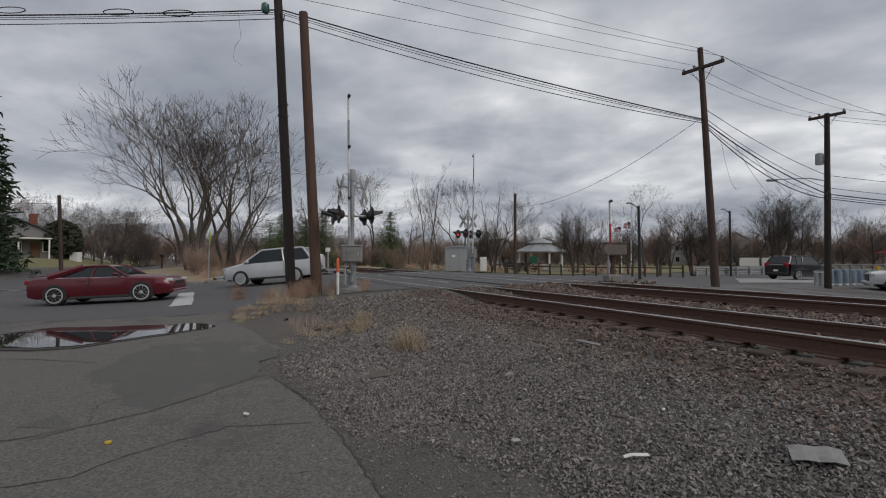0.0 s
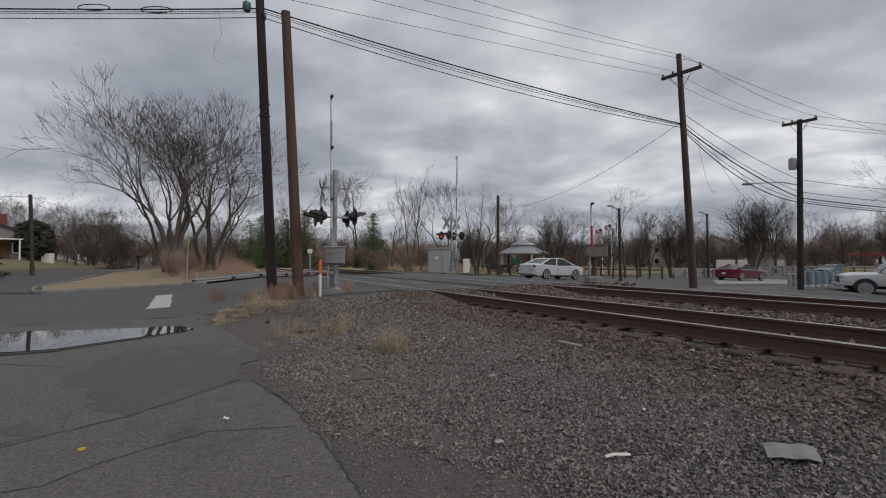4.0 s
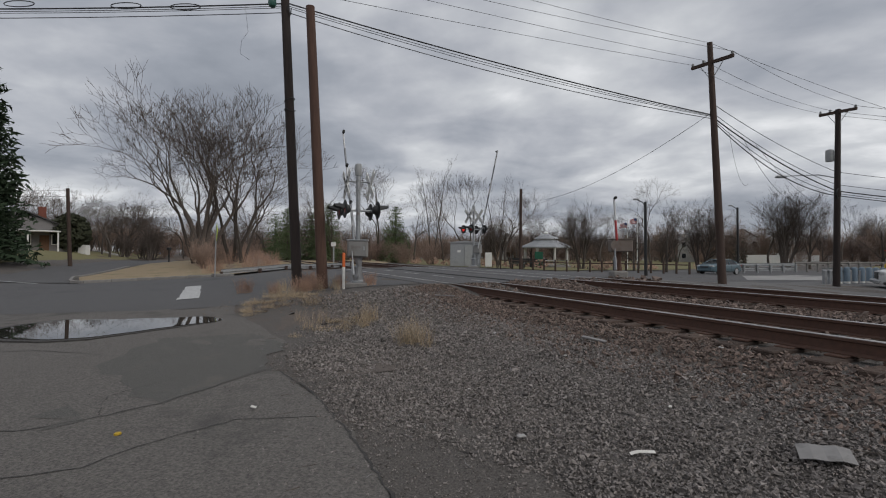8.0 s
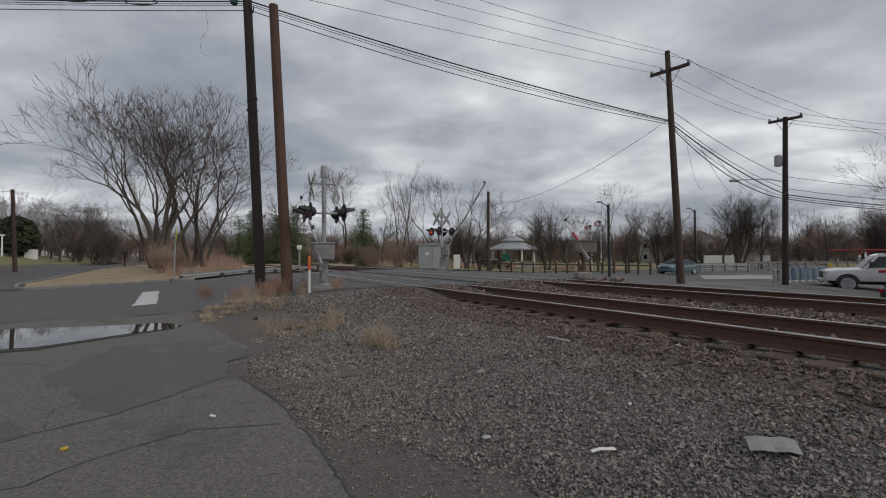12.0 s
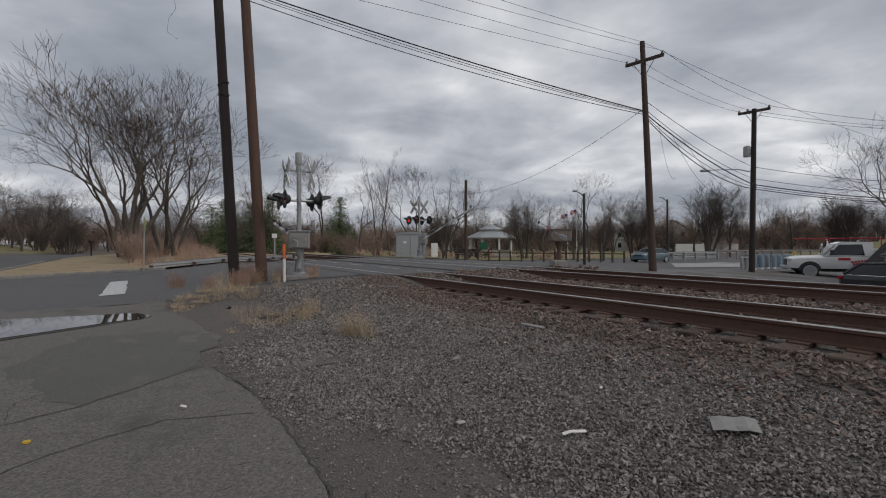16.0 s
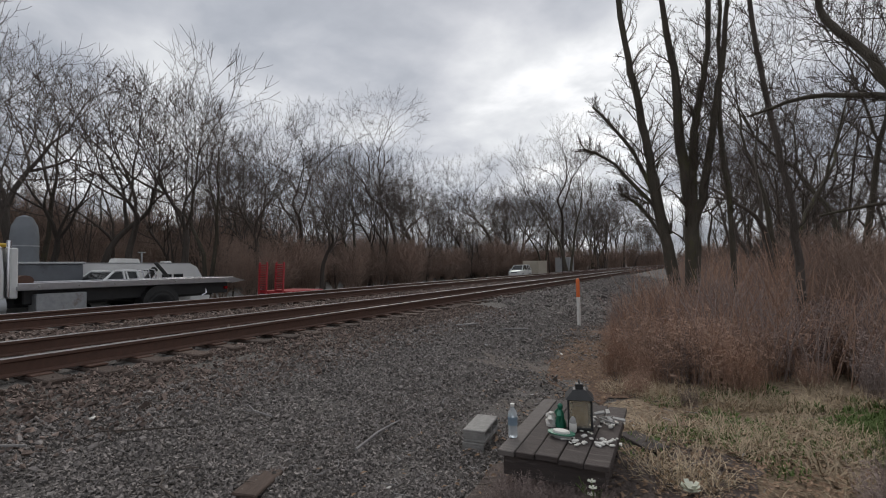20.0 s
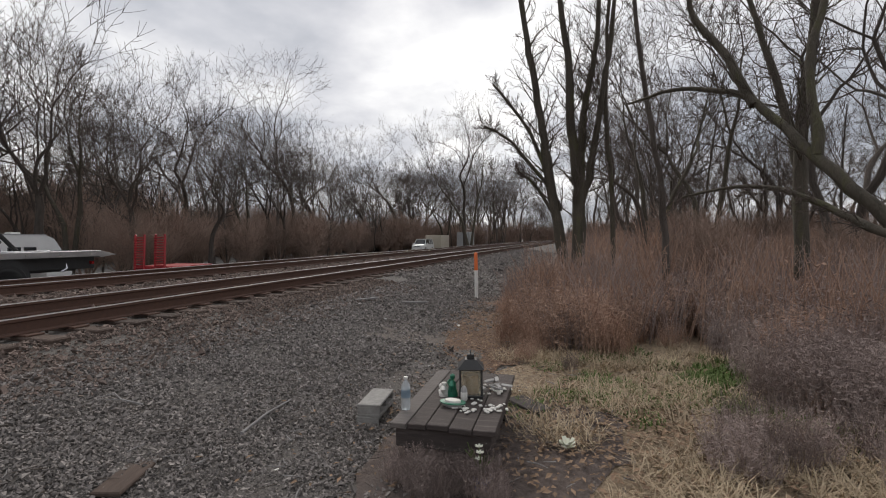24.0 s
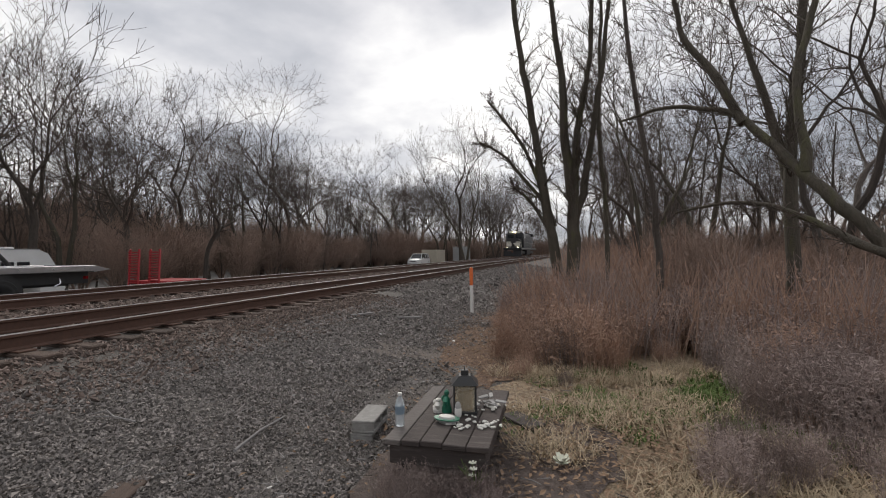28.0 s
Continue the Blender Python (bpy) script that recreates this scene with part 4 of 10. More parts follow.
for dz, sag, r in ((0.0, 0.25, 0.026), (-0.12, 0.45, 0.012), (-0.22, 0.6, 0.02), (0.3, 0.3, 0.012), (0.9, 0.2, 0.012)):
    wire(bundle2 + Vector((0, 0, dz * 0.6)), end3 + Vector((0, 0, dz)), sag, r, "black telephone cable between poles", "telephone_cable")
    wire(end3 + Vector((0, 0, dz)), (36, 22.5, 4.3 + dz), 0.5, r, "black telephone cable between poles", "telephone_cable")
arm2 = [Vector((10.09, 19.95, 9.6)), Vector((10.27, 19.35, 9.55)), Vector((10.67, 18.02, 9.35)), Vector((10.33, 19.03, 10.13))]
for p, q in zip(arm2, ((-1.62, 13.15, 8.67), (0.47, 14.23, 9.25), (2.3, 15.04, 9.69), (3.73, 15.77, 10.09))):
    d = Vector(q) - p
    wire(p, p + d * 3.2, 0.35, 0.0065, "thin power wire overhead", "power_wire")
arm3 = [Vector((18.2, 23.49, 8.65)), Vector((18.3, 22.9, 8.6)), Vector((18.48, 21.7, 8.46))]
for p, q in zip(arm2[:3], arm3):
    wire(p, q, 0.25, 0.007, "thin power wire overhead", "power_wire")
    wire(q, q + Vector((18, 0.6, -0.4)), 0.4, 0.009, "thin power wire overhead", "power_wire")
wire(arm2[3], (30, 25, 7.3), 0.3, 0.008, "thin power wire overhead", "power_wire")
wire((6.01, 39.77, 6.0), bundle2 + Vector((0, 0, 0.1)), 0.9, 0.010)
wire((13.42, 32.51, 5.1), (27.11, 44.54, 6.0), 0.3, 0.008)
for k in range(3):
    p = bundle2.lerp(end3, 0.12 + 0.1 * k) + Vector((0, 0, -0.1))
    single("service_wire", Geo().tube(wire_path(p, (15 + 3 * k, 24, 5.2 - k), 0.8, 10), 0.007, 4), M["cable"], "thin slack service wire", "wire", group="overhead wires")
# plain poles of the far side
gp = pole_body("utility_pole", (5.99, 39.77, 0.3), (6.01, 39.77, 7.11), 0.14, 0.12, "pole_wood", "plain grey-brown wooden pole beside the park", "utility poles")
part("stay_hook", Geo().tube([(6.15, 39.75, 5.9), (6.25, 39.7, 6.0), (6.25, 39.7, 5.7)], 0.015, 5), M["cable"], gp)
lpole = pole_body("utility_pole", (-30.4, 37.4, 0.6), (-30.6, 37.3, 6.7), 0.15, 0.12, "pole_wood", "plain brown utility pole on the lawn edge", "utility poles")
for dz in (0.0, -0.5):
    wire((-30.6, 37.3, 6.55 + dz), (-75, 34, 8.2 + dz), 0.6, 0.012)
    wire((-30.6, 37.3, 6.55 + dz), (-52, 96, 7.6 + dz), 0.7, 0.012)
fp = pole_body("utility_pole", (-52, 96, 0.6), (-52, 96, 7.8), 0.15, 0.12, "pole_wood", "distant brown utility pole on the side street", "utility poles")


def park_lamp(base, top):
    ob = thing("street_lamp", "dark pole with a bent-neck street lamp", "street lamp", group="park street lamps")
    b, t = Vector(base), Vector(top)
    b.z = gz(b.x, b.y)
    part("post", Geo().tube([b, t], [0.11, 0.09], 10), M["black_paint"], ob)
    part("neck", Geo().tube([t - Vector((0, 0, 0.25)), t + Vector((-0.25, 0, 0.0)), t + Vector((-0.55, 0, 0.15))], 0.03, 6), M["black_paint"], ob)
    part("lamp_head", Geo().box(t + Vector((-0.65, 0, 0.18)), (0.34, 0.2, 0.12), 0.03), M["grey_paint"], ob)


park_lamp((13.46, 32.5, 0), (13.42, 32.51, 5.25))
park_lamp((27.14, 44.52, 0), (27.11, 44.54, 6.1))


# ---- crossing signals ----
add_mat("gate_white", (0.72, 0.72, 0.71), 0.5, color2=(0.6, 0.6, 0.6), scale=6)
add_mat("case_grey", (0.27, 0.265, 0.255), 0.7, color2=(0.2, 0.195, 0.19), scale=5, stain=(0.15, 0.13, 0.115), stain_scale=2.5)
add_mat("gate_grey", (0.30, 0.31, 0.32), 0.55, color2=(0.24, 0.25, 0.26), scale=6)
add_mat("weathered_case", (0.21, 0.18, 0.16), 0.8, color2=(0.13, 0.10, 0.085), scale=5, stain=(0.12, 0.07, 0.045), stain_scale=2.5)
add_mat("gate_red", (0.45, 0.03, 0.03), 0.5, color2=(0.38, 0.03, 0.03), scale=6)


def lamp_unit(ob, c, face, red=False, r=0.15):
    """A flasher: a round black backing, hood and lens, facing along face."""
    m = Vector(face).to_track_quat("Z", "Y").to_matrix().to_4x4()
    c = Vector(c)
    u = part("flasher", Geo().lathe([(0.05, -0.16), (0.12, -0.12), (r, -0.05), (r, 0.0), (r + 0.13, 0.005), (r + 0.13, 0.02), (r, 0.02)], c, 18, m=m.to_3x3()), M["dark_plastic"], ob, "black round flasher head")
    hood = []
    for k in range(13):
        a = math.pi * (0.0 + k / 12)
        hood.append((math.cos(a) * (r + 0.01), math.sin(a) * (r + 0.01)))
    g = Geo()
    rings = [[m.to_3x3() @ Vector((x, y, 0.02)) + c for x, y in hood] + [m.to_3x3() @ Vector((x * 0.93, y * 0.93, 0.02)) + c for x, y in hood[::-1]],
             [m.to_3x3() @ Vector((x, y, 0.34 if y > 0.05 else 0.12)) + c for x, y in hood] + [m.to_3x3() @ Vector((x * 0.93, y * 0.93, 0.34 if y > 0.05 else 0.12)) + c for x, y in hood[::-1]]]
    part("hood", g.loft(rings, smooth=False), M["dark_plastic"], u)
    part("lens", Geo().lathe([(0.005, 0.03), (r * 0.75, 0.025), (r * 0.9, 0.0)][::-1], c, 16, m=m.to_3x3()), M["red_lamp"] if red else M["tail_red"], u, "lit red lens" if red else "unlit dark red lens")


def crossbuck(ob, c, face, size=1.2):
    m = Vector(face).to_track_quat("Z", "Y").to_matrix().to_3x3()
    for a, dz in ((45, 0.012), (-45, -0.012)):
        g = Geo().box((0, 0, dz), (0.22, size, 0.02), 0.004, pose(0, 0, 0, 0, 0, a))
        g.move(Matrix.Translation(c) @ m.to_4x4())
        part("crossbuck_blade", g, M["white_paint"], ob, "white crossbuck blade, weathered")
    for a in (45, -45):
        g = Geo()
        for k in (-0.28, -0.12, 0.12, 0.28):
            g.box((0, 0, 0.024), (0.10, 0.09, 0.004), 0, None)
            g.v[-8:] = [(x, y + k * size / 1.2, z) for x, y, z in g.v[-8:]]
        g.move(pose(0, 0, 0, 0, 0, a))
        g.move(Matrix.Translation(c) @ m.to_4x4())
        part("lettering_bars", g, M["black_paint"], ob)


def gate_mechanism(ob, base, xdir, h=1.2):
    """The machine's case on its pedestal, with counterweight arms."""
    x = Vector(xdir).normalized()
    y = Vector((-x.y, x.x, 0))
    b = Vector(base)
    m = Matrix(((x.x, y.x, 0), (x.y, y.y, 0), (0, 0, 1))).to_4x4()
    part("machine_case", Geo().box(b + Vector((0, 0, h)), (0.62, 0.42, 0.52), 0.04, m), M["case_grey"], ob, "weathered grey gate machine case")
    part("case_lid", Geo().box(b + Vector((0, 0, h + 0.275)), (0.66, 0.46, 0.04), 0.012, m), M["galvanised"], ob)
    part("case_door", Geo().box(b - y * 0.222 + Vector((0, 0, h)), (0.5, 0.02, 0.42), 0.006, m), M["case_grey"], ob)
    part("latch", Geo().box(b - y * 0.24 + x * 0.2 + Vector((0, 0, h + 0.02)), (0.04, 0.03, 0.12), 0.006, m), M["galvanised"], ob)
    part("bracket", Geo().tube([b + Vector((0, 0, h - 0.25)), b + x * 0.05 + Vector((0, 0, h - 0.5)), b + Vector((0, 0, h - 0.85))], [0.16, 0.07, 0.09], 8), M["galvanised"], ob)
    return x, y


def crossing_signal(name, base, height, xdir, label, red=0, faces=(1, -1)):
    ob = thing(name, label, "crossing signal", group="level crossing signals")
    b = Vector(base)
    x = Vector(xdir).normalized()
    y = Vector((-x.y, x.x, 0))
    part("footing", Geo().box(b + Vector((0, 0, 0.02)), (0.7, 0.7, 0.2), 0.03), M["concrete"], ob)
    part("junction_base", Geo().lathe([(0.2, 0.1), (0.2, 0.16), (0.15, 0.2), (0.13, 0.55), (0.16, 0.6), (0.08, 0.66)], b, 12), M["galvanised"], ob)
    part("mast", Geo().tube([b + Vector((0, 0, 0.5)), b + Vector((0, 0, height))], 0.068, 14), M["galvanised"], ob, "galvanised steel mast")
    part("mast_cap", Geo().lathe([(0.1, -0.36), (0.105, -0.34), (0.105, -0.02), (0.09, 0.01), (0.01, 0.015)], b + Vector((0, 0, height)), 12), M["grey_paint"], ob)
    hz = height * 0.62
    part("light_arm", Geo().tube([b - x * 0.46 + Vector((0, 0, hz)), b + x * 0.46 + Vector((0, 0, hz))], 0.035, 8), M["galvanised"], ob)
    for f in faces:
        part("light_arm", Geo().tube([b + x * 0.4 * f - y * 0.42 + Vector((0, 0, hz)), b + x * 0.4 * f + y * 0.42 + Vector((0, 0, hz))], 0.03, 8), M["galvanised"], ob)
        for k, side in enumerate((-0.40, 0.40)):
            lamp_unit(ob, b + x * (0.5 * f) + y * side + Vector((0, 0, hz)), x * f, red == f * (k + 1))
        crossbuck(ob, b + x * (0.38 * f) + Vector((0, 0, height * 0.83)), x * f, 1.15)
    part("crossbuck_arm", Geo().tube([b - x * 0.38 + Vector((0, 0, height * 0.83 + 0.1)), b + x * 0.38 + Vector((0, 0, height * 0.83 + 0.1))], 0.025, 6), M["galvanised"], ob)
    for k in range(5):
        part("band_clamp", Geo().lathe([(0.07, -0.02), (0.085, -0.02), (0.085, 0.02), (0.07, 0.02)], b + Vector((0, 0, height * (0.55 + 0.08 * k))), 10), M["galvanised"], ob)
    return ob


def gate_arm(parent, pivot, length, heading, mat_a, mat_b, short=False):
    """An arm along its own x axis; it swings up about y. Returns it, to be keyed."""
    arm = part("gate_arm", Geo().box((length / 2, 0, 0), (length, 0.05, 0.09), 0.01), M[mat_a], parent, "long thin gate arm with red and white bands")
    n = max(2, int(length / 0.8))
    for k in range(n):
        if k % 2 == 0:
            part("red_band", Geo().box(((k + 0.5) * length / n, 0, 0), (length / n, 0.054, 0.094), 0.01), M[mat_b], arm)
    for k in range(1 if short else 3):
        xx = length * (0.98 - 0.32 * k)
        part("arm_light", Geo().lathe([(0.02, 0), (0.05, 0.02), (0.05, 0.12), (0.02, 0.14)], (xx, 0, 0.04), 8), M["dark_plastic"], arm, "small dark arm light")
    if not short:
        part("truss_rod", Geo().tube([(0.2, 0, 0.35), (length * 0.45, 0, 0.05)], 0.012, 5), M["galvanised"], arm)
        part("truss_post", Geo().tube([(0.2, 0, 0.0), (0.2, 0, 0.36)], 0.015, 5), M["galvanised"], arm)
    part("counterweight", Geo().box((-0.75, 0.12, 0), (0.5, 0.06, 0.16), 0.02), M["galvanised"], arm)
    part("weight_arm", Geo().box((-0.35, 0.1, 0), (0.9, 0.03, 0.08), 0.01), M["galvanised"], arm)
    return arm


g1 = crossing_signal("crossing_signal", (-2.97, 14.97, gz(-2.97, 14.97)), 3.85, (0.90, 0.43, 0), "galvanised level crossing signal with black flashers and crossbucks")
gate_mechanism(g1, (-2.93, 14.75, gz(-2.97, 14.97)), (1.0, 0.12, 0), 1.17)
arm1 = gate_arm(g1, None, 5.0, 0, "gate_white", "gate_grey")
g2 = crossing_signal("crossing_signal", (1.51, 30.2, gz(1.51, 30.2)), 4.0, (0.82, 0.57, 0), "level crossing signal across the road with one red light lit", red=-2)
gate_mechanism(g2, (1.75, 29.8, gz(1.51, 30.2)), (-0.30, -0.95, 0), 1.2)
arm2g = gate_arm(g2, None, 6.2, 0, "gate_grey", "gate_white")
g3 = thing("gate_machine", "weathered gate machine on a stand with a short striped arm", "crossing gate", group="level crossing signals")
b3 = Vector((6.18, 17.63, gz(6.18, 17.63)))
part("footing", Geo().box(b3 + Vector((0, 0, 0.08)), (0.55, 0.55, 0.3), 0.05), M["concrete"], g3)
part("stand", Geo().tube([b3 + Vector((0, 0, 0.2)), b3 + Vector((0.03, 0, 0.6)), b3 + Vector((0, 0, 0.95))], [0.14, 0.07, 0.13], 8), M["rail_rust"], g3)
part("machine_case", Geo().box(b3 + Vector((0.08, 0, 1.15)), (0.78, 0.45, 0.45), 0.04), M["weathered_case"], g3, "weathered grey-brown machine case")
part("case_lid", Geo().box(b3 + Vector((0.08, 0, 1.395)), (0.82, 0.5, 0.04), 0.01), M["weathered_case"], g3)
part("crank", Geo().lathe([(0.02, 0), (0.2, 0.0), (0.2, 0.06), (0.02, 0.06)], b3 + Vector((-0.2, -0.3, 1.15)), 14, m=Euler((1.57, 0, 0)).to_matrix()), M["weathered_case"], g3)
arm3g = gate_arm(g3, None, 1.7, 0, "gate_white", "gate_red", short=True)


def marker_post(x, y, h=1.22, lean=0.0, spin=0.0):
    ob = thing("marker_post", "white plastic marker post with an orange top", "marker post", pose(x, y, gz(x, y) - 0.05, 0, lean, spin), group="orange-topped marker posts")
    part("lower_post", Geo().lathe([(0.043, 0), (0.043, h * 0.62)], n=14), M["white_paint"], ob, "white scuffed plastic tube")
    part("upper_post", Geo().lathe([(0.045, h * 0.62), (0.045, h - 0.03), (0.03, h), (0.01, h + 0.01)], n=14), M["orange_paint"], ob, "orange plastic top")
    part("band", Geo().lathe([(0.047, h * 0.60), (0.047, h * 0.63)], n=14), M["white_paint"], ob)


marker_post(-3.3, 14.45, 1.15)
marker_post(7.32, -9.54, 1.2, 2.5, -40)


def signal_hut():
    m = pose(1.55, 45.2, 0.36, 0, 0, -3)
    hut = thing("signal_hut", "grey sheet-metal railway signal hut", "hut", m)
    part("body", Geo().box((0, 0, 1.15), (2.85, 2.0, 2.3), 0.03), M["galvanised"], hut)
    part("roof", Geo().prism([(-1.52, 2.3), (1.52, 2.3), (1.52, 2.36), (0, 2.5), (-1.52, 2.36)], -1.1, 1.1), M["galvanised"], hut)
    part("plinth", Geo().box((0, 0, -0.05), (2.9, 2.05, 0.3), 0.02), M["concrete"], hut)
    d = part("door", Geo().box((0.35, -1.02, 1.1), (0.85, 0.05, 2.0), 0.01), M["grey_paint"], hut)
    part("handle", Geo().box((0.65, -1.06, 1.05), (0.05, 0.04, 0.2), 0.01), M["black_paint"], d)
    part("notice", Geo().box((-0.6, -1.01, 1.5), (0.3, 0.02, 0.22), 0.004), M["white_paint"], hut)
    part("vent", Geo().box((-0.9, -1.01, 0.5), (0.4, 0.03, 0.3), 0.008), M["grey_paint"], hut)
    cab = thing("relay_cabinet", "white relay cabinet beside the signal hut", "cabinet", pose(3.6, 43.4, 0.35, 0, 0, -3))
    part("case", Geo().box((0, 0, 0.75), (0.6, 0.5, 1.3), 0.02), M["white_paint"], cab)
    part("cabinet_door", Geo().box((0, -0.26, 0.75), (0.5, 0.02, 1.15), 0.006), M["white_paint"], cab)
    part("stand", Geo().box((0, 0, 0.05), (0.5, 0.4, 0.16), 0.01), M["concrete"], cab)
    sg = thing("small_signal_post", "thin grey post with a small sign plate", "sign post", pose(-8.6, 34.8, gz(-8.6, 34.8)))
    part("post", Geo().tube([(0, 0, 0), (0, 0, 1.9)], 0.05, 8), M["galvanised"], sg)
    part("plate", Geo().box((0, -0.06, 1.75), (0.35, 0.02, 0.3), 0.005), M["white_paint"], sg)


signal_hut()


def yellow_sign():
    sg = thing("road_sign", "yellow-green warning sign seen nearly edge-on", "road sign", pose(-13.34, 26.62, gz(-13.34, 26.62), 0, 1.2, 0))
    part("post", Geo().box((0, 0, 1.4), (0.06, 0.05, 2.9), 0.01), M["galvanised"], sg)
    g = Geo().box((0, 0, 0), (0.72, 0.012, 0.72), 0.004, pose(0, 0, 0, 0, 45, 0))
    g.move(pose(0.03, 0, 2.55, 0, 0, -57))
    part("sign_plate", g, M["yellow_sign"], sg, "yellow-green diamond plate")


yellow_sign()


def guardrail(name, pts, h, label, mat="galvanised", post="pole_wood", gap=1.9, rows=1, group="guardrails"):
    ob = thing(name, label, "guardrail", group=group)
    prof = [(-0.02, -0.155), (0.03, -0.12), (0.03, -0.06), (-0.03, -0.02), (-0.03, 0.02), (0.03, 0.06), (0.03, 0.12), (-0.02, 0.155)]
    for a, b in zip(pts, pts[1:]):
        va, vb = Vector((*a, 0)), Vector((*b, 0))
        d = (vb - va).normalized()
        side = Vector((-d.y, d.x, 0))
        for r in range(rows):
            rings = []
            n = max(1, round((vb - va).length / 2))
            for k in range(n + 1):
                p = va.lerp(vb, k / n)
                p.z = gz(p.x, p.y) + h - 0.42 * r
                rings.append([p + side * u + Vector((0, 0, w)) for u, w in prof] + [p + side * (u - 0.012) + Vector((0, 0, w)) for u, w in prof[::-1]])
            part("beam", Geo().loft(rings, smooth=False), M[mat], ob, "corrugated galvanised beam")
        n = max(1, round((vb - va).length / gap))
        for k in range(n + 1):
            p = va.lerp(vb, k / n) - side * 0.1
            part("post", Geo().box((p.x, p.y, gz(p.x, p.y) + h / 2 - 0.1), (0.14, 0.16, h + 0.25), 0.01), M[post], ob)
    return ob


guardrail("guardrail", [(-13.4, 27.5), (-11.6, 28.6), (-9.3, 31.2), (-7.4, 35.0)], 0.24, "low galvanised guardrail beside the tracks")
guardrail("guardrail", [(22.6, 42.3), (28.4, 45.8), (35.3, 48.4)], 0.8, "long galvanised guardrail beside the road", post="galvanised", rows=2)
guardrail("guardrail", [(35.4, 48.5), (44, 51), (55, 52)], 0.95, "pale bridge rail along the road", mat="concrete", post="concrete", gap=1.4)
guardrail("guardrail", [(19.2, 24.6), (22.6, 26.2)], 0.7, "bluish galvanised guardrail end by the pole", post="galvanised", gap=0.45)


def bollards():
    add_mat("blue_grey", (0.20, 0.27, 0.33), 0.6, color2=(0.15, 0.2, 0.25), scale=4)
    for k in range(7):
        p = Vector((20.3, 24.9)).lerp(Vector((24.4, 26.9)), k / 6)
        ob = thing("bollard", "blue-grey painted steel barrier post", "bollard", pose(p.x, p.y, gz(p.x, p.y)), group="blue-grey barrier posts")
        part("tube", Geo().lathe([(0.14, 0), (0.14, 0.82), (0.11, 0.88), (0.02, 0.9)], n=12), M["blue_grey"], ob)
        part("band", Geo().lathe([(0.145, 0.03), (0.145, 0.14)], n=12), M["white_paint"], ob)
    ob = thing("bollard", "yellow steel barrier post at the end of the row", "bollard", pose(24.9, 27.2, gz(24.9, 27.2)), group="blue-grey barrier posts")
    add_mat("yellow_paint", (0.55, 0.36, 0.03), 0.6, color2=(0.45, 0.3, 0.03))
    part("tube", Geo().lathe([(0.1, 0), (0.1, 1.05), (0.08, 1.1), (0.02, 1.12)], n=12), M["yellow_paint"], ob)


bollards()


# ---- vehicles ----
add_mat("silver_rim", (0.55, 0.55, 0.56), 0.35, color2=(0.45, 0.45, 0.46), scale=5)


def wheel_part(parent, x, y, r, w, rim="alloy", spokes=5, name="wheel"):
    """Tyre and rim about the y axis; the wheel turns as one."""
    wh = part(name, Geo().tube([(0, -w / 2 + 0.02, 0), (0, w / 2 - 0.02, 0)], r * 0.3, 10), M["dark_plastic"], parent, m=Matrix.Translation((x, y, r)))
    flip = Euler((radians(90), 0, 0)).to_matrix()
    part("tyre", Geo().lathe([(r * 0.76, -w / 2), (r * 0.94, -w / 2), (r, -w / 2 + 0.03), (r, w / 2 - 0.03), (r * 0.94, w / 2), (r * 0.76, w / 2)], n=24, m=flip), M["rubber"], wh, "black rubber tyre")
    side = 1 if y > 0 else -1
    g = Geo()
    g.lathe([(r * 0.78, -0.02), (r * 0.78, 0.02), (r * 0.68, 0.02), (r * 0.68, -0.02)], (0, side * (w / 2 - 0.01), 0), 24, m=flip)
    g.lathe([(0.01, -0.03), (r * 0.17, -0.03), (r * 0.17, 0.03), (0.01, 0.03)], (0, side * (w / 2 - 0.02), 0), 12, m=flip)
    for k in range(spokes):
        a = 2 * math.pi * k / spokes
        m = Euler((0, a, 0)).to_matrix().to_4x4()
        g.box(m @ Vector((r * 0.42, side * (w / 2 - 0.015), 0)), (r * 0.62, 0.03, r * (0.85 / spokes if spokes > 5 else 0.24)), 0.008, m)
    part("rim", g, M["silver_rim"] if rim == "alloy" else M[rim], wh, "silver alloy rim")
    return wh


def ring(x, w, zb, zt, wb=None, crown=0.0, shoulder=0.08):
    wb = w * 0.94 if wb is None else wb
    zm = zb + (zt - zb) * 0.55
    half = [(wb * 0.55, zb), (wb, zb + 0.03), (w * 0.99, zb + (zt - zb) * 0.28), (w, zm), (w * 0.975, zt - shoulder), (w * 0.90, zt - shoulder * 0.25), (w * 0.5, zt + crown)]
    return [(x, -y, z) for y, z in half] + [(x, y, z) for y, z in half[::-1]]


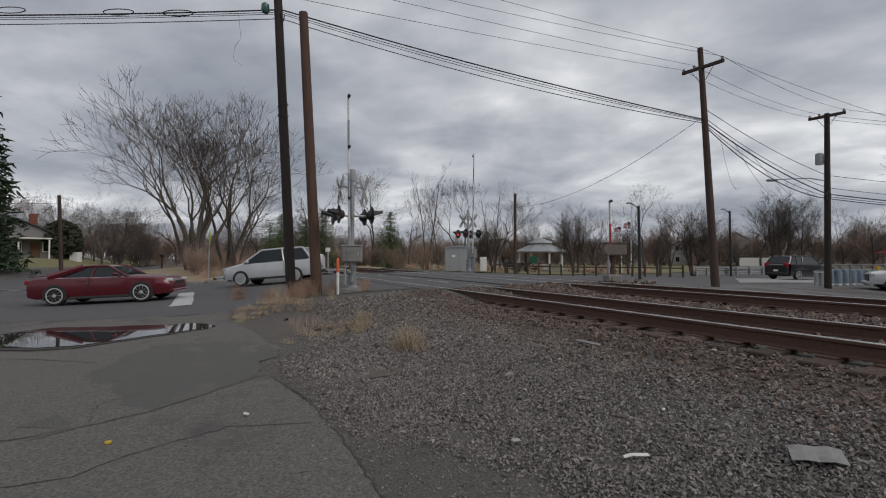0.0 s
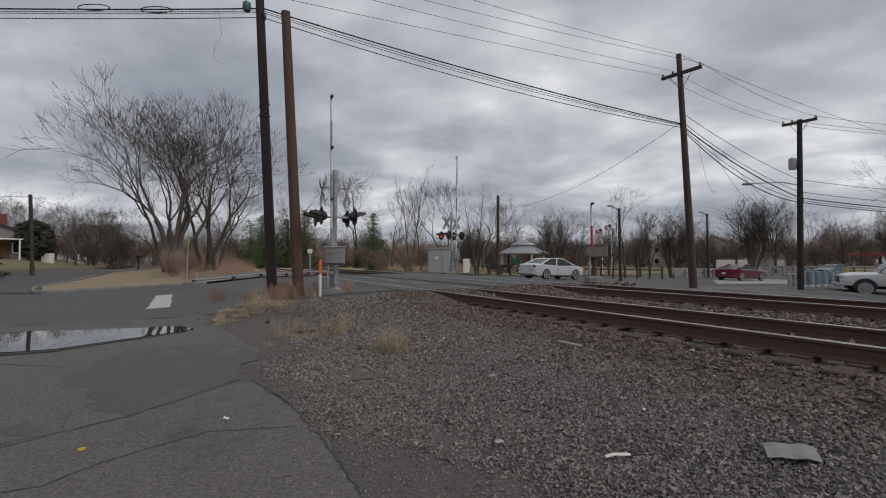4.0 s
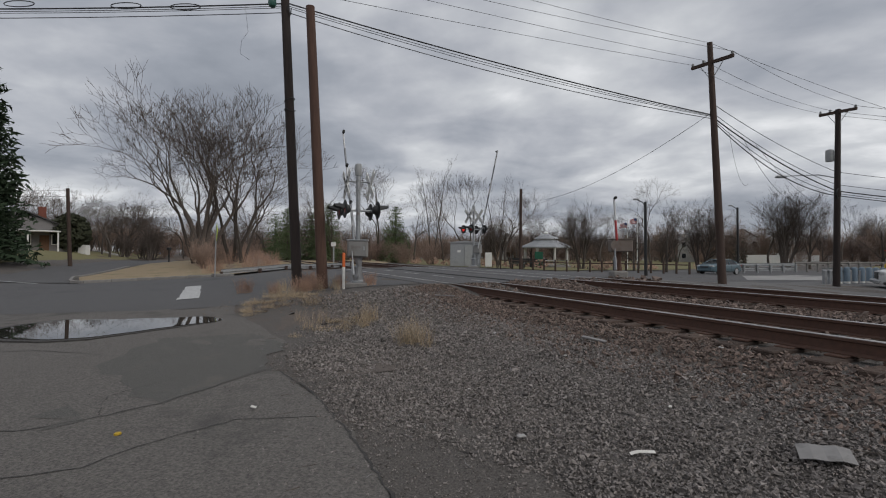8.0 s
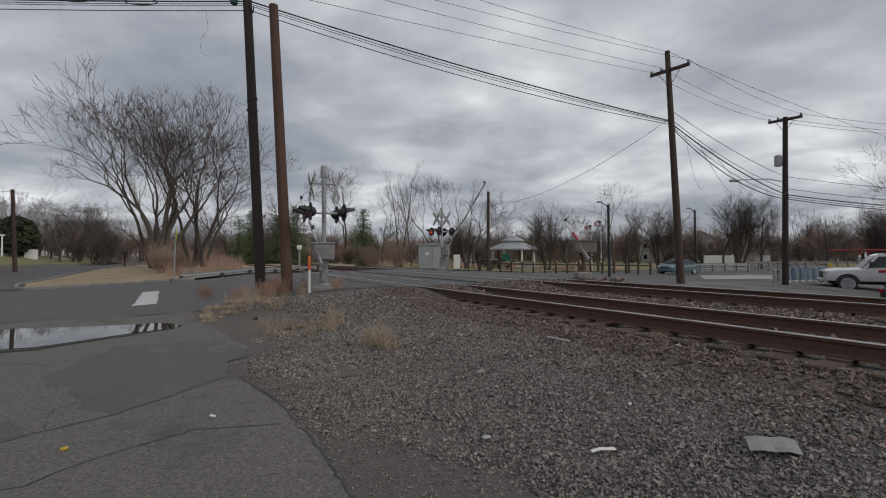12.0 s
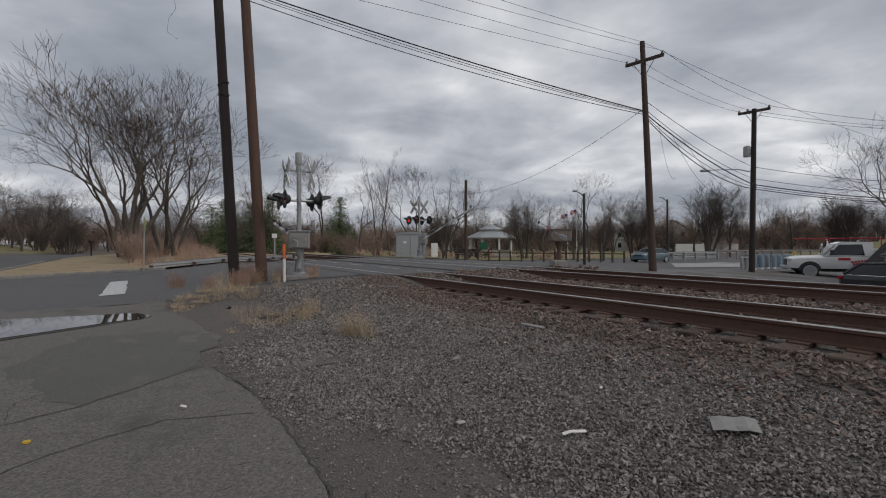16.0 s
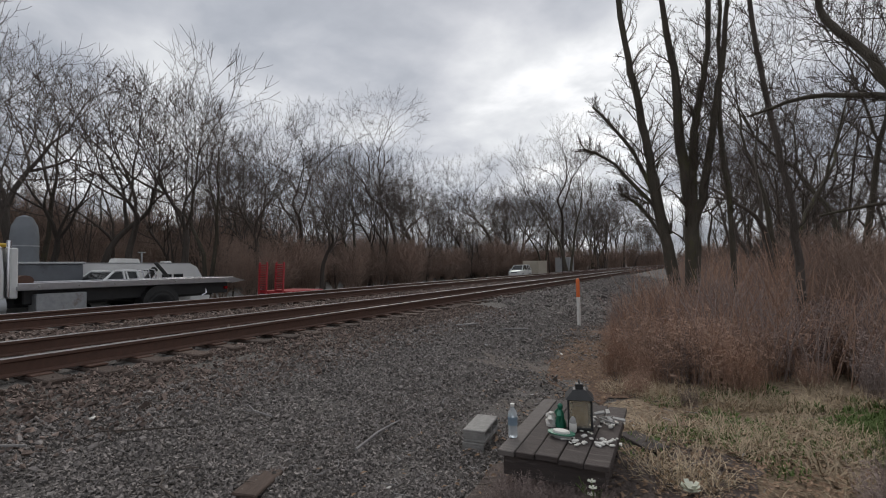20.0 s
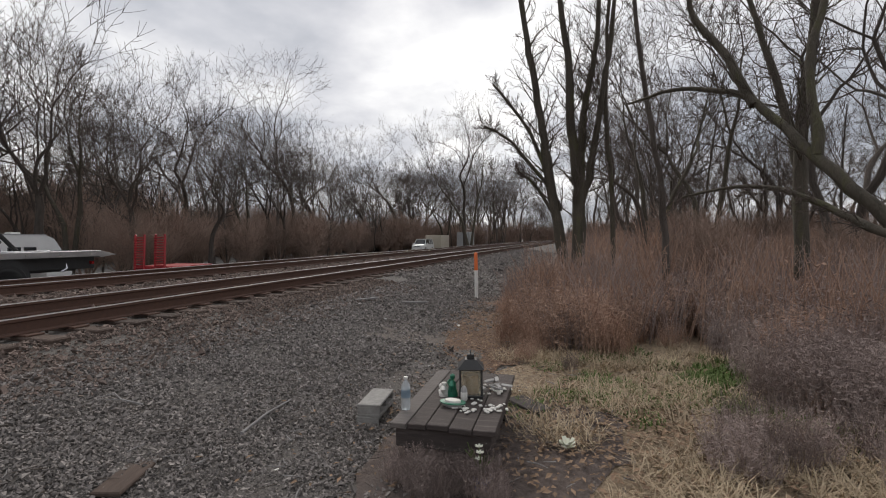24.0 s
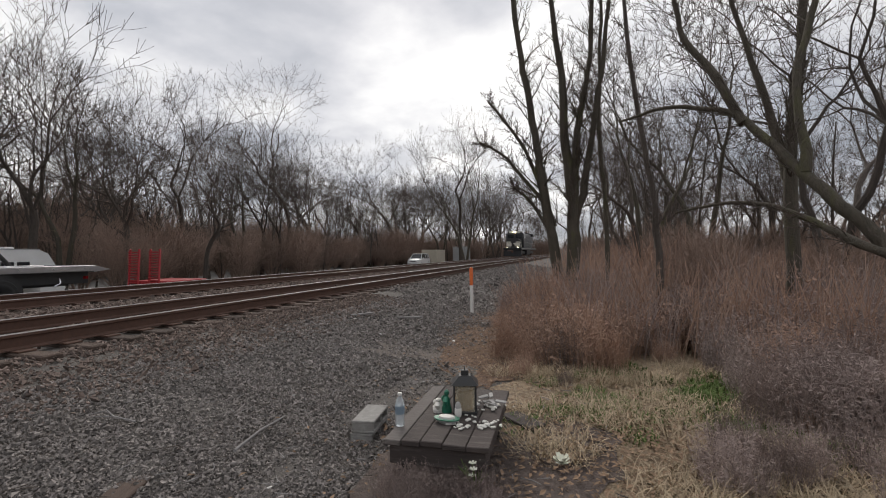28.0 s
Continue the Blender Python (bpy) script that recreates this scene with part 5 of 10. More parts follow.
def car(name, label, paint_key, L, W, H, base, belt, hood, boot, cabin, r, group="", suv=False, rim="alloy", spokes=5, nose=0.62, tail=0.7, front_lamp="headlight", rear_post=0.065):
    ob = thing(name, label, "car", group=group)
    w = W / 2
    xf, xr = L / 2, -L / 2
    xc = 0.02
    zb = 0.22 if not suv else 0.28
    r0, r1, f1, f0 = cabin
    rings = [ring(xr, w * 0.80, zb + 0.16, boot - 0.12), ring(xr + 0.06, w * 0.90, zb + 0.08, boot - 0.05), ring(xr + 0.35, w * 0.97, zb, boot, crown=0.015),
             ring(r0, w, zb, boot, crown=0.02), ring((r0 + r1) / 2, w, zb, belt + (boot - belt) * 0.5, crown=0.01), ring(0.0, w, zb - 0.02, belt), ring(f0 - 0.25, w, zb - 0.02, belt, crown=0.0),
             ring(f0 + 0.05, w * 0.995, zb, hood + 0.03, crown=0.03), ring(xf - 0.65, w * 0.97, zb, hood - 0.03, crown=0.035), ring(xf - 0.28, w * 0.92, zb + 0.02, hood - 0.09, crown=0.03),
             ring(xf - 0.08, w * 0.84, zb + 0.06, hood - 0.17, crown=0.02), ring(xf, w * 0.70, zb + 0.12, hood - 0.27)]
    body = part("body", Geo().loft(rings), M[paint_key], ob)
    # glass house
    wt, wbelt = w * 0.70, w * 0.90
    top = H - 0.02
    def gr(x, hw, z0, z1, ht):
        return [(x[0], -hw, z0), (x[1], -ht, z1), (x[1], ht, z1), (x[0], hw, z0)]
    glass = Geo()
    bz = belt - 0.03
    vs = [(r0, -wbelt * 0.95, boot - 0.02), (r1, -wt, top - 0.03), (f1, -wt, top - 0.02), (f0, -wbelt * 0.97, hood + 0.02), (r0, wbelt * 0.95, boot - 0.02), (r1, wt, top - 0.03), (f1, wt, top - 0.02), (f0, wbelt * 0.97, hood + 0.02)]
    xm = (r1 + f1) / 2
    vs += [(r1 - 0.1, -wbelt, bz), (xm, -wbelt, bz), (f1 + 0.25, -wbelt, bz), (r1 - 0.1, wbelt, bz), (xm, wbelt, bz), (f1 + 0.25, wbelt, bz)]
    part("windscreen", Geo().add([vs[3], vs[2], vs[6], vs[7]], [(0, 1, 2, 3)[::-1]]), M["glass_dark"], ob, "dark windscreen")
    part("rear_window", Geo().add([vs[0], vs[1], vs[5], vs[4]], [(0, 1, 2, 3)]), M["glass_dark"], ob, "dark rear window")
    mid_t = ((r1 + f1) / 2)
    for sgn in (-1, 1):
        y0, y1 = sgn * wbelt * 0.96, sgn * wt
        for a, b, c, d in (((r0, boot - 0.03), (r1, top - 0.03), (mid_t, top - 0.02), (mid_t - 0.12, bz)), ((mid_t - 0.12, bz), (mid_t, top - 0.02), (f1, top - 0.02), (f0, hood + 0.01))):
            q = [(a[0], y0, a[1]), (b[0], y1, b[1]), (c[0], y1, c[1]), (d[0], y0, d[1])]
            part("side_window", Geo().add(q, [(0, 1, 2, 3) if sgn < 0 else (3, 2, 1, 0)]), M["glass_dark"], ob, "tinted side window")
        bars = [([(r0 - 0.02, y0, boot - 0.03), (r1, y1, top - 0.02)], [rear_post, rear_post * 0.75]), ([(f0 + 0.02, y0, hood), (f1, y1, top - 0.02)], [0.045, 0.04]),
                ([(mid_t - 0.12, y0 * 1.005, bz), (mid_t, y1 * 1.01, top - 0.02)], [0.04, 0.035]), ([(r1, y1, top - 0.02), (mid_t, y1, top), (f1, y1, top - 0.02)], 0.042)]
        if suv:
            bars.append(([(r1 + 0.45, y0 * 1.005, bz), (r1 + 0.5, y1 * 1.01, top - 0.02)], [0.05, 0.04]))
        for path, rad in bars:
            part("pillar", Geo().tube(path, rad, 6), M[paint_key], ob)
        part("belt_trim", Geo().tube([(r0 + 0.1, sgn * w * 0.925, boot - 0.05), (mid_t, sgn * w * 0.93, belt - 0.04), (f0 - 0.1, sgn * w * 0.93, hood)], 0.012, 5), M["chrome"] if not suv else M["dark_plastic"], ob)
    rr = []
    for x, z, k in ((r1 - 0.04, top - 0.04, 0.96), (r1 + 0.2, top + 0.005, 1.0), (mid_t, top + 0.02, 1.02), (f1 - 0.2, top + 0.008, 1.0), (f1 + 0.04, top - 0.035, 0.96)):
        rr.append([(x, -wt * k, z - 0.03), (x, wt * k, z - 0.03), (x, wt * k * 0.95, z), (x, 0, z + 0.015), (x, -wt * k * 0.95, z)])
    part("roof", Geo().loft(rr), M[paint_key], ob)
    hb = base / 2
    for wx in (hb, -hb):
        for sgn in (-1, 1):
            arch = [(wx + math.cos(a) * (r + 0.035), r + math.sin(a) * (r + 0.035)) for a in [math.pi * k / 12 for k in range(13)]] + [(wx - r - 0.035, zb - 0.02), (wx + r + 0.035, zb - 0.02)]
            y0, y1 = (sgn * (w - 0.14), sgn * (w + 0.004))
            part("wheel_arch", Geo().prism(arch, min(y0, y1), max(y0, y1)), M["dark_plastic"], ob)
    for wx in (hb, -hb):
        for sgn in (-1, 1):
            wheel_part(ob, wx, sgn * (w - 0.095), r, 0.22, rim, spokes)
    for sgn in (-1, 1):
        part("headlight", Geo().box((xf - 0.16, sgn * w * 0.66, hood - 0.2), (0.28, 0.36, 0.13), 0.04, pose(0, 0, 0, 0, 0, -sgn * 22)), M[front_lamp], ob, "clear headlight")
        part("tail_light", Geo().box((xr + 0.08, sgn * w * 0.72, boot - 0.17 if not suv else belt - 0.1), (0.16, 0.36, 0.15 if not suv else 0.35), 0.03, pose(0, 0, 0, 0, 0, sgn * 14)), M["tail_red"], ob, "red tail light")
        mr = part("mirror", Geo().box((f0 - 0.32, sgn * (w + 0.09), belt + 0.06), (0.14, 0.2, 0.13), 0.04), M[paint_key], ob)
        part("door_handle", Geo().box((mid_t - 0.35, sgn * (w + 0.005), belt - 0.14), (0.2, 0.03, 0.03), 0.01), M[paint_key], ob)
        part("sill", Geo().box((0, sgn * (w - 0.04), zb + 0.03), (base - 2 * r - 0.15, 0.08, 0.1), 0.02), M["dark_plastic"], ob)
        part("door_seam", Geo().box((mid_t - 0.15, sgn * (w + 0.001), (belt + zb) / 2 + 0.1), (0.012, 0.01, (belt - zb) * 0.7), 0), M["dark_plastic"], ob)
    part("grille", Geo().box((xf - 0.02, 0, hood - 0.3), (0.06, w * 0.9, 0.16), 0.03), M["dark_plastic"], ob, "black grille")
    part("front_bumper", Geo().box((xf - 0.07, 0, zb + 0.15), (0.2, w * 1.55, 0.14), 0.05), M[paint_key] if not suv else M["dark_plastic"], ob)
    part("rear_bumper", Geo().box((xr + 0.07, 0, zb + 0.2), (0.2, w * 1.65, 0.2), 0.06), M[paint_key] if not suv else M["dark_plastic"], ob)
    part("plate_bar", Geo().box((xr - 0.01, 0, zb + 0.42), (0.03, 0.32, 0.14), 0.006), M["white_paint"], ob)
    return ob


red_car = car("coupe_car", "dark metallic red muscle coupe with silver rims", "car_red", 5.02, 1.92, 1.44, 2.95, 1.02, 0.98, 1.06, (-1.7, -0.6, 0.25, 0.95), 0.37, spokes=10, rear_post=0.15)
part("spoiler", Geo().box((-2.35, 0, 1.1), (0.25, 1.5, 0.035), 0.012), M["car_red"], red_car)
suv_car = car("suv_car", "silver compact SUV with grey alloy wheels", "car_silver", 4.6, 1.83, 1.69, 2.66, 1.08, 1.05, 1.1, (-2.12, -1.7, 0.35, 1.25), 0.35, suv=True)
suv_car.scale = (0.94, 0.94, 0.94)
part("spare_wheel", Geo().lathe([(0.02, 0), (0.3, 0.0), (0.33, 0.05), (0.3, 0.16), (0.02, 0.17)], (-2.3, 0, 0.95), 16, m=Euler((0, radians(-90), 0)).to_matrix()), M["car_silver"], suv_car)
sedan_car = car("sedan_car", "pale silver four-door sedan", "car_silver2", 4.86, 1.85, 1.46, 2.83, 0.96, 0.98, 1.06, (-1.8, -0.85, 0.4, 1.35), 0.34)
black_suv = car("suv_car", "black full-size luxury SUV", "car_black", 4.95, 2.0, 1.83, 2.9, 1.2, 1.18, 1.22, (-2.3, -1.85, 0.5, 1.3), 0.38, suv=True)
teal_car = car("sedan_car", "blue-grey sedan waiting before the lowered gate", "car_teal", 4.85, 1.84, 1.46, 2.8, 0.96, 0.98, 1.04, (-1.95, -1.05, 0.35, 1.3), 0.33)
for ob_, k in ((red_car, 0.89), (sedan_car, 0.86), (teal_car, 0.87)):
    ob_.scale = (k, k, k)
hatch_car = car("hatchback_car", "black hatchback with red tail lights parked in the lot", "car_black", 4.36, 1.82, 1.47, 2.65, 0.98, 0.98, 1.02, (-2.02, -1.5, 0.25, 1.4), 0.33)
hatch_car.matrix_basis = pose(*P2(5.6, 22.5), gz(*P2(5.6, 22.5)), 0, 0, -54) @ Matrix.Scale(0.88, 4)
far_car = car("estate_car", "dark parked car on a driveway by a house", "car_black", 4.7, 1.82, 1.5, 2.7, 0.98, 0.98, 1.05, (-2.1, -1.6, 0.3, 1.3), 0.33)
far_car.matrix_basis = pose(-66.5, 81.0, gz(-66.5, 81.0) + 0.1, 0, 0, -14)


def service_truck():
    ob = thing("service_truck", "white utility pickup with a red ladder rack", "truck")
    W = 2.03
    rings = [ring(-0.9, 0.98, 0.5, 1.22), ring(0.6, 1.0, 0.5, 1.22), ring(0.95, 1.0, 0.5, 1.2, crown=0.04), ring(2.2, 0.98, 0.5, 1.16, crown=0.05), ring(2.62, 0.93, 0.52, 1.1, crown=0.03), ring(2.72, 0.85, 0.56, 1.0)]
    part("cab_body", Geo().loft(rings), M["car_white"], ob)
    cab = [[(-0.9, -0.95, 1.2), (-0.9, 0.95, 1.2), (-0.9, 0.8, 1.95), (-0.9, -0.8, 1.95)], [(0.35, -0.95, 1.2), (0.35, 0.95, 1.2), (0.35, 0.8, 1.98), (0.35, -0.8, 1.98)], [(1.15, -0.93, 1.2), (1.15, 0.93, 1.2), (0.55, 0.78, 1.9), (0.55, -0.78, 1.9)]]
    part("cab_top", Geo().loft(cab, smooth=False), M["car_white"], ob)
    part("windscreen", Geo().add([(1.16, -0.85, 1.24), (1.16, 0.85, 1.24), (0.62, 0.72, 1.86), (0.62, -0.72, 1.86)], [(0, 1, 2, 3)]).move(Matrix.Translation((0.012, 0, 0.006))), M["glass_dark"], ob)
    for s in (-1, 1):
        q = [(-0.55, s * 0.945, 1.26), (0.95, s * 0.935, 1.26), (0.5, s * 0.83, 1.82), (-0.45, s * 0.84, 1.84)]
        part("side_window", Geo().add(q, [(0, 1, 2, 3) if s < 0 else (3, 2, 1, 0)]).move(Matrix.Translation((0, s * 0.012, 0))), M["glass_dark"], ob)
        part("mirror", Geo().box((0.85, s * 1.15, 1.4), (0.12, 0.22, 0.3), 0.03), M["dark_plastic"], ob)
        part("toolbox_body", Geo().box((-2.15, s * 0.85, 1.1), (2.4, 0.42, 1.0), 0.02), M["car_white"], ob)
        for k in range(3):
            part("toolbox_door", Geo().box((-2.95 + 0.8 * k, s * 1.068, 1.12), (0.74, 0.02, 0.8), 0.006), M["white_paint"], ob)
        for k in range(9):
            part("check_square", Geo().box((-0.55 + 0.13 * (k % 5) + 0.05 * (k // 5), s * 1.004, 0.98 - 0.13 * (k // 5) - 0.02 * (k % 5)), (0.1, 0.012, 0.1), 0), M["gate_red"], ob, "red decal square")
        part("decal_bar", Geo().box((0.3, s * 1.004, 1.06), (0.5, 0.012, 0.14), 0), M["gate_red"], ob)
        part("headlight", Geo().box((2.62, s * 0.78, 0.98), (0.2, 0.3, 0.2), 0.04), M["headlight"], ob)
        arch = [(1.75 + math.cos(a) * 0.5, 0.42 + math.sin(a) * 0.5) for a in [math.pi * k / 12 for k in range(13)]]
        part("wheel_arch", Geo().prism(arch, min(s * 0.7, s * 1.006), max(s * 0.7, s * 1.006)), M["dark_plastic"], ob)
    part("bed_floor", Geo().box((-2.15, 0, 0.7), (2.4, 1.4, 0.12), 0.02), M["dark_plastic"], ob)
    part("grille", Geo().box((2.72, 0, 0.86), (0.06, 1.1, 0.36), 0.03), M["dark_plastic"], ob)
    part("bumper", Geo().box((2.8, 0, 0.56), (0.18, 1.9, 0.2), 0.05), M["galvanised"], ob)
    part("chassis", Geo().box((-0.4, 0, 0.45), (5.6, 0.9, 0.2), 0.02), M["black_paint"], ob)
    for s in (-1, 1):
        for x in (-3.2, -1.2, 0.9):
            part("rack_post", Geo().tube([(x, s * 0.9, 1.5 if x < 0 else 1.9), (x, s * 0.9, 2.14)], 0.025, 6), M["red_paint"], ob)
        part("rack_rail", Geo().tube([(-3.4, s * 0.9, 2.16), (2.3, s * 0.9, 2.16)], 0.03, 6), M["red_paint"], ob, "red ladder rack rail")
    for x in (-3.2, -1.8, 0.6, 2.1):
        part("rack_bar", Geo().tube([(x, -0.9, 2.16), (x, 0.9, 2.16)], 0.025, 6), M["red_paint"], ob)
    for x in (1.75, -2.0):
        for s in (-1, 1):
            wheel_part(ob, x, s * 0.90, 0.40, 0.26, "silver_rim", 8)
    return ob


truck_s = service_truck()
px_, py_ = 22.8, 21.78
truck_s.matrix_basis = pose(px_, py_, gz(px_, py_), 0, 0, 145) @ Matrix.Scale(0.93, 4)


def tow_truck():
    """A rollback tow truck along its own x axis, nose towards +x."""
    ob = thing("tow_truck", "white and black flatbed tow truck parked beyond the tracks", "truck")
    white, black = M["car_white"], M["black_paint"]
    # bonnet
    hood = [[(1.9, -0.9, 0.95), (1.9, 0.9, 0.95), (1.9, 0.9, 1.5), (1.9, 0.7, 1.68), (1.9, -0.7, 1.68), (1.9, -0.9, 1.5)], [(2.8, -0.86, 0.95), (2.8, 0.86, 0.95), (2.8, 0.86, 1.42), (2.8, 0.64, 1.56), (2.8, -0.64, 1.56), (2.8, -0.86, 1.42)],
            [(3.45, -0.76, 0.9), (3.45, 0.76, 0.9), (3.45, 0.76, 1.28), (3.45, 0.55, 1.4), (3.45, -0.55, 1.4), (3.45, -0.76, 1.28)]]
    part("bonnet", Geo().loft(hood), white, ob, "white sloping bonnet")
    for s in (-1, 1):
        fender = [(2.62 + math.cos(a) * 0.72, 0.55 + math.sin(a) * 0.72) for a in [math.pi * k / 14 for k in range(15)]] + [(2.62 - 0.56, 0.55)] + [(2.62 - math.cos(a) * 0.56, 0.55 + math.sin(a) * 0.56) for a in [math.pi * k / 14 for k in range(1, 14)]] + [(2.62 + 0.56, 0.55)]
        outer = [(2.62 + math.cos(math.pi * k / 14) * 0.74, 0.55 + math.sin(math.pi * k / 14) * 0.74) for k in range(15)]
        inner = [(2.62 + math.cos(math.pi * k / 14) * 0.56, 0.55 + math.sin(math.pi * k / 14) * 0.56) for k in range(15)]
        g = Geo()
        g.loft([[(o[0], s * 0.78, o[1]), (o[0], s * 1.18, o[1]), (i[0], s * 1.18, i[1]), (i[0], s * 0.78, i[1])] for o, i in zip(outer, inner)], smooth=False)
        part("fender", g, white, ob, "white front fender")
        part("headlamp", Geo().box((3.4, s * 0.92, 1.0), (0.14, 0.3, 0.22), 0.04), M["headlight"], ob)
        part("turn_lamp", Geo().box((3.3, s * 1.1, 1.02), (0.2, 0.05, 0.14), 0.02), M["orange_paint"], ob)
        part("black_flash", Geo().box((2.35, s * 0.915, 1.42), (1.1, 0.03, 0.2), 0.01), black, ob, "black swoosh along the bonnet")
    part("grille", Geo().box((3.5, 0, 1.1), (0.08, 1.1, 0.62), 0.03), M["grey_paint"], ob)
    for k in range(7):
        part("grille_bar", Geo().box((3.55, 0, 0.86 + 0.08 * k), (0.03, 1.04, 0.03), 0.006), M["chrome"], ob)
    part("bumper", Geo().box((3.66, 0, 0.62), (0.22, 2.3, 0.32), 0.06), M["chrome"], ob, "chrome front bumper")
    # cab
    cab = [[(0.3, -1.05, 0.9), (0.3, 1.05, 0.9), (0.3, 1.05, 1.7), (0.3, 0.93, 2.5), (0.3, -0.93, 2.5), (0.3, -1.05, 1.7)], [(1.5, -1.05, 0.9), (1.5, 1.05, 0.9), (1.5, 1.05, 1.7), (1.45, 0.93, 2.52), (1.45, -0.93, 2.52), (1.5, -1.05, 1.7)], [(1.95, -1.03, 0.9), (1.95, 1.03, 0.9), (1.95, 1.03, 1.66), (1.6, 0.9, 2.44), (1.6, -0.9, 2.44), (1.95, -1.03, 1.66)]]
    part("cab", Geo().loft(cab, smooth=False), white, ob, "white truck cab")
    part("roof_cap", Geo().box((0.95, 0, 2.55), (1.35, 1.8, 0.1), 0.04), white, ob)
    part("windscreen", Geo().add([(1.96, -0.92, 1.7), (1.96, 0.92, 1.7), (1.63, 0.8, 2.4), (1.63, -0.8, 2.4)], [(0, 1, 2, 3)]).move(Matrix.Translation((0.014, 0, 0.004))), M["glass_dark"], ob)
    for s in (-1, 1):
        d = part("door", Geo().box((1.12, s * 1.055, 1.3), (1.15, 0.03, 0.8), 0.01), black, ob, "black lower door panel")
        part("door_sign_bars", Geo().box((1.1, s * 1.075, 1.42), (0.5, 0.008, 0.05), 0), M["blue_grey"], d)
        part("door_sign_bars", Geo().box((1.1, s * 1.075, 1.32), (0.62, 0.008, 0.05), 0), M["blue_grey"], d)
        part("door_sign_bars", Geo().box((1.1, s * 1.075, 1.22), (0.4, 0.008, 0.04), 0), M["blue_grey"], d)
        q = [(0.72, s * 1.05, 1.74), (1.72, s * 1.045, 1.74), (1.45, s * 0.96, 2.34), (0.72, s * 0.96, 2.36)]
        part("side_window", Geo().add(q, [(0, 1, 2, 3) if s < 0 else (3, 2, 1, 0)]).move(Matrix.Translation((0, s * 0.014, 0))), M["glass_dark"], ob)
        part("mirror", Geo().box((1.62, s * 1.32, 1.95), (0.1, 0.1, 0.42), 0.03), M["black_paint"], ob)
        part("mirror_arm", Geo().tube([(1.6, s * 1.06, 1.75), (1.62, s * 1.3, 1.8), (1.62, s * 1.3, 2.15), (1.6, s * 1.0, 2.2)], 0.015, 5), M["chrome"], ob)
        part("step", Geo().box((1.0, s * 0.98, 0.6), (1.2, 0.3, 0.06), 0.01), M["galvanised"], ob)
        part("fuel_tank", Geo().lathe([(0.05, -0.6), (0.3, -0.6), (0.3, 0.6), (0.05, 0.6)], (0.85, s * 0.85, 0.75), 14, m=Euler((0, radians(90), 0)).to_matrix()), M["galvanised"], ob)
    part("pylon", Geo().box((0.08, 0, 1.75), (0.16, 2.2, 1.6), 0.03), white, ob, "white headboard frame")
    part("beacon_bar", Geo().box((0.15, 0, 2.66), (0.3, 1.4, 0.12), 0.04), M["yellow_paint"], ob, "amber light bar")
    part("exhaust", Geo().tube([(0.15, 0.95, 1.0), (0.15, 0.95, 2.8)], 0.06, 8), M["chrome"], ob)
    # flatbed
    part("deck", Geo().box((-3.2, 0, 1.22), (6.5, 2.44, 0.1), 0.01), M["galvanised"], ob, "silver steel deck")
    for s in (-1, 1):
        part("side_rail", Geo().box((-3.2, s * 1.22, 1.26), (6.5, 0.08, 0.2), 0.015), M["alloy"], ob, "silver side rail")
        for k in range(7):
            part("rail_light", Geo().lathe([(0.005, 0), (0.035, 0.0), (0.03, 0.02), (0.005, 0.025)], (-0.4 - 0.95 * k, s * 1.262, 1.26), 8, m=Euler((radians(-90 * s), 0, 0)).to_matrix()), M["headlight"], ob)
        part("sub_rail", Geo().box((-3.0, s * 0.5, 1.02), (6.2, 0.12, 0.26), 0.01), black, ob)
        part("tool_box", Geo().box((-0.95, s * 0.98, 0.75), (1.2, 0.5, 0.6), 0.02), M["galvanised"], ob, "aluminium tool box")
        part("mud_guard", Geo().prism([(-3.75 + 0.6 * math.cos(a), 0.55 + 0.62 * math.sin(a)) for a in [math.pi * k / 10 for k in range(11)]], min(s * 0.7, s * 1.2), max(s * 0.7, s * 1.2)), black, ob)
        part("underlift", Geo().box((-5.6, s * 0.3, 0.75), (1.2, 0.14, 0.16), 0.02), black, ob)
        part("tail_lamp", Geo().box((-6.3, s * 0.95, 0.95), (0.08, 0.25, 0.1), 0.01), M["tail_red"], ob)
        part("chain_hook", Geo().tube([(-5.5, s * 0.9, 1.1), (-5.55, s * 0.95, 0.8), (-5.4, s * 0.9, 0.7)], 0.03, 5), M["chrome"], ob)
    part("tail_wedge", Geo().prism([(-7.05, 1.2), (-6.45, 1.12), (-6.45, 1.36)], -1.2, 1.2), M["alloy"], ob)
    part("chassis", Geo().box((-1.4, 0, 0.8), (9.0, 0.86, 0.26), 0.02), black, ob)
    part("winch", Geo().lathe([(0.05, -0.4), (0.2, -0.4), (0.2, 0.4), (0.05, 0.4)], (-0.4, 0, 1.42), 12, m=Euler((radians(90), 0, 0)).to_matrix()), M["rail_rust"], ob)
    for x, w2 in ((2.62, 0.28), (-3.75, 0.5)):
        for s in (-1, 1):
            wheel_part(ob, x, s * 0.98, 0.50, w2, "alloy" if x > 0 else "dark_plastic", 10)
    # added black block fills the open gap, standing in for the darkness below the bed
    part("frame_skirt", Geo().box((-3.3, 0, 0.98), (6.3, 1.9, 0.46), 0.03), black, ob, "added black block standing in for the dark space below the bed")
    heading = math.degrees(math.atan2(UY, UX))
    # short day cab with a low roof
    squash = lambda v: 0.2 + (v - 0.2) * 0.86 if v > 0.2 else v
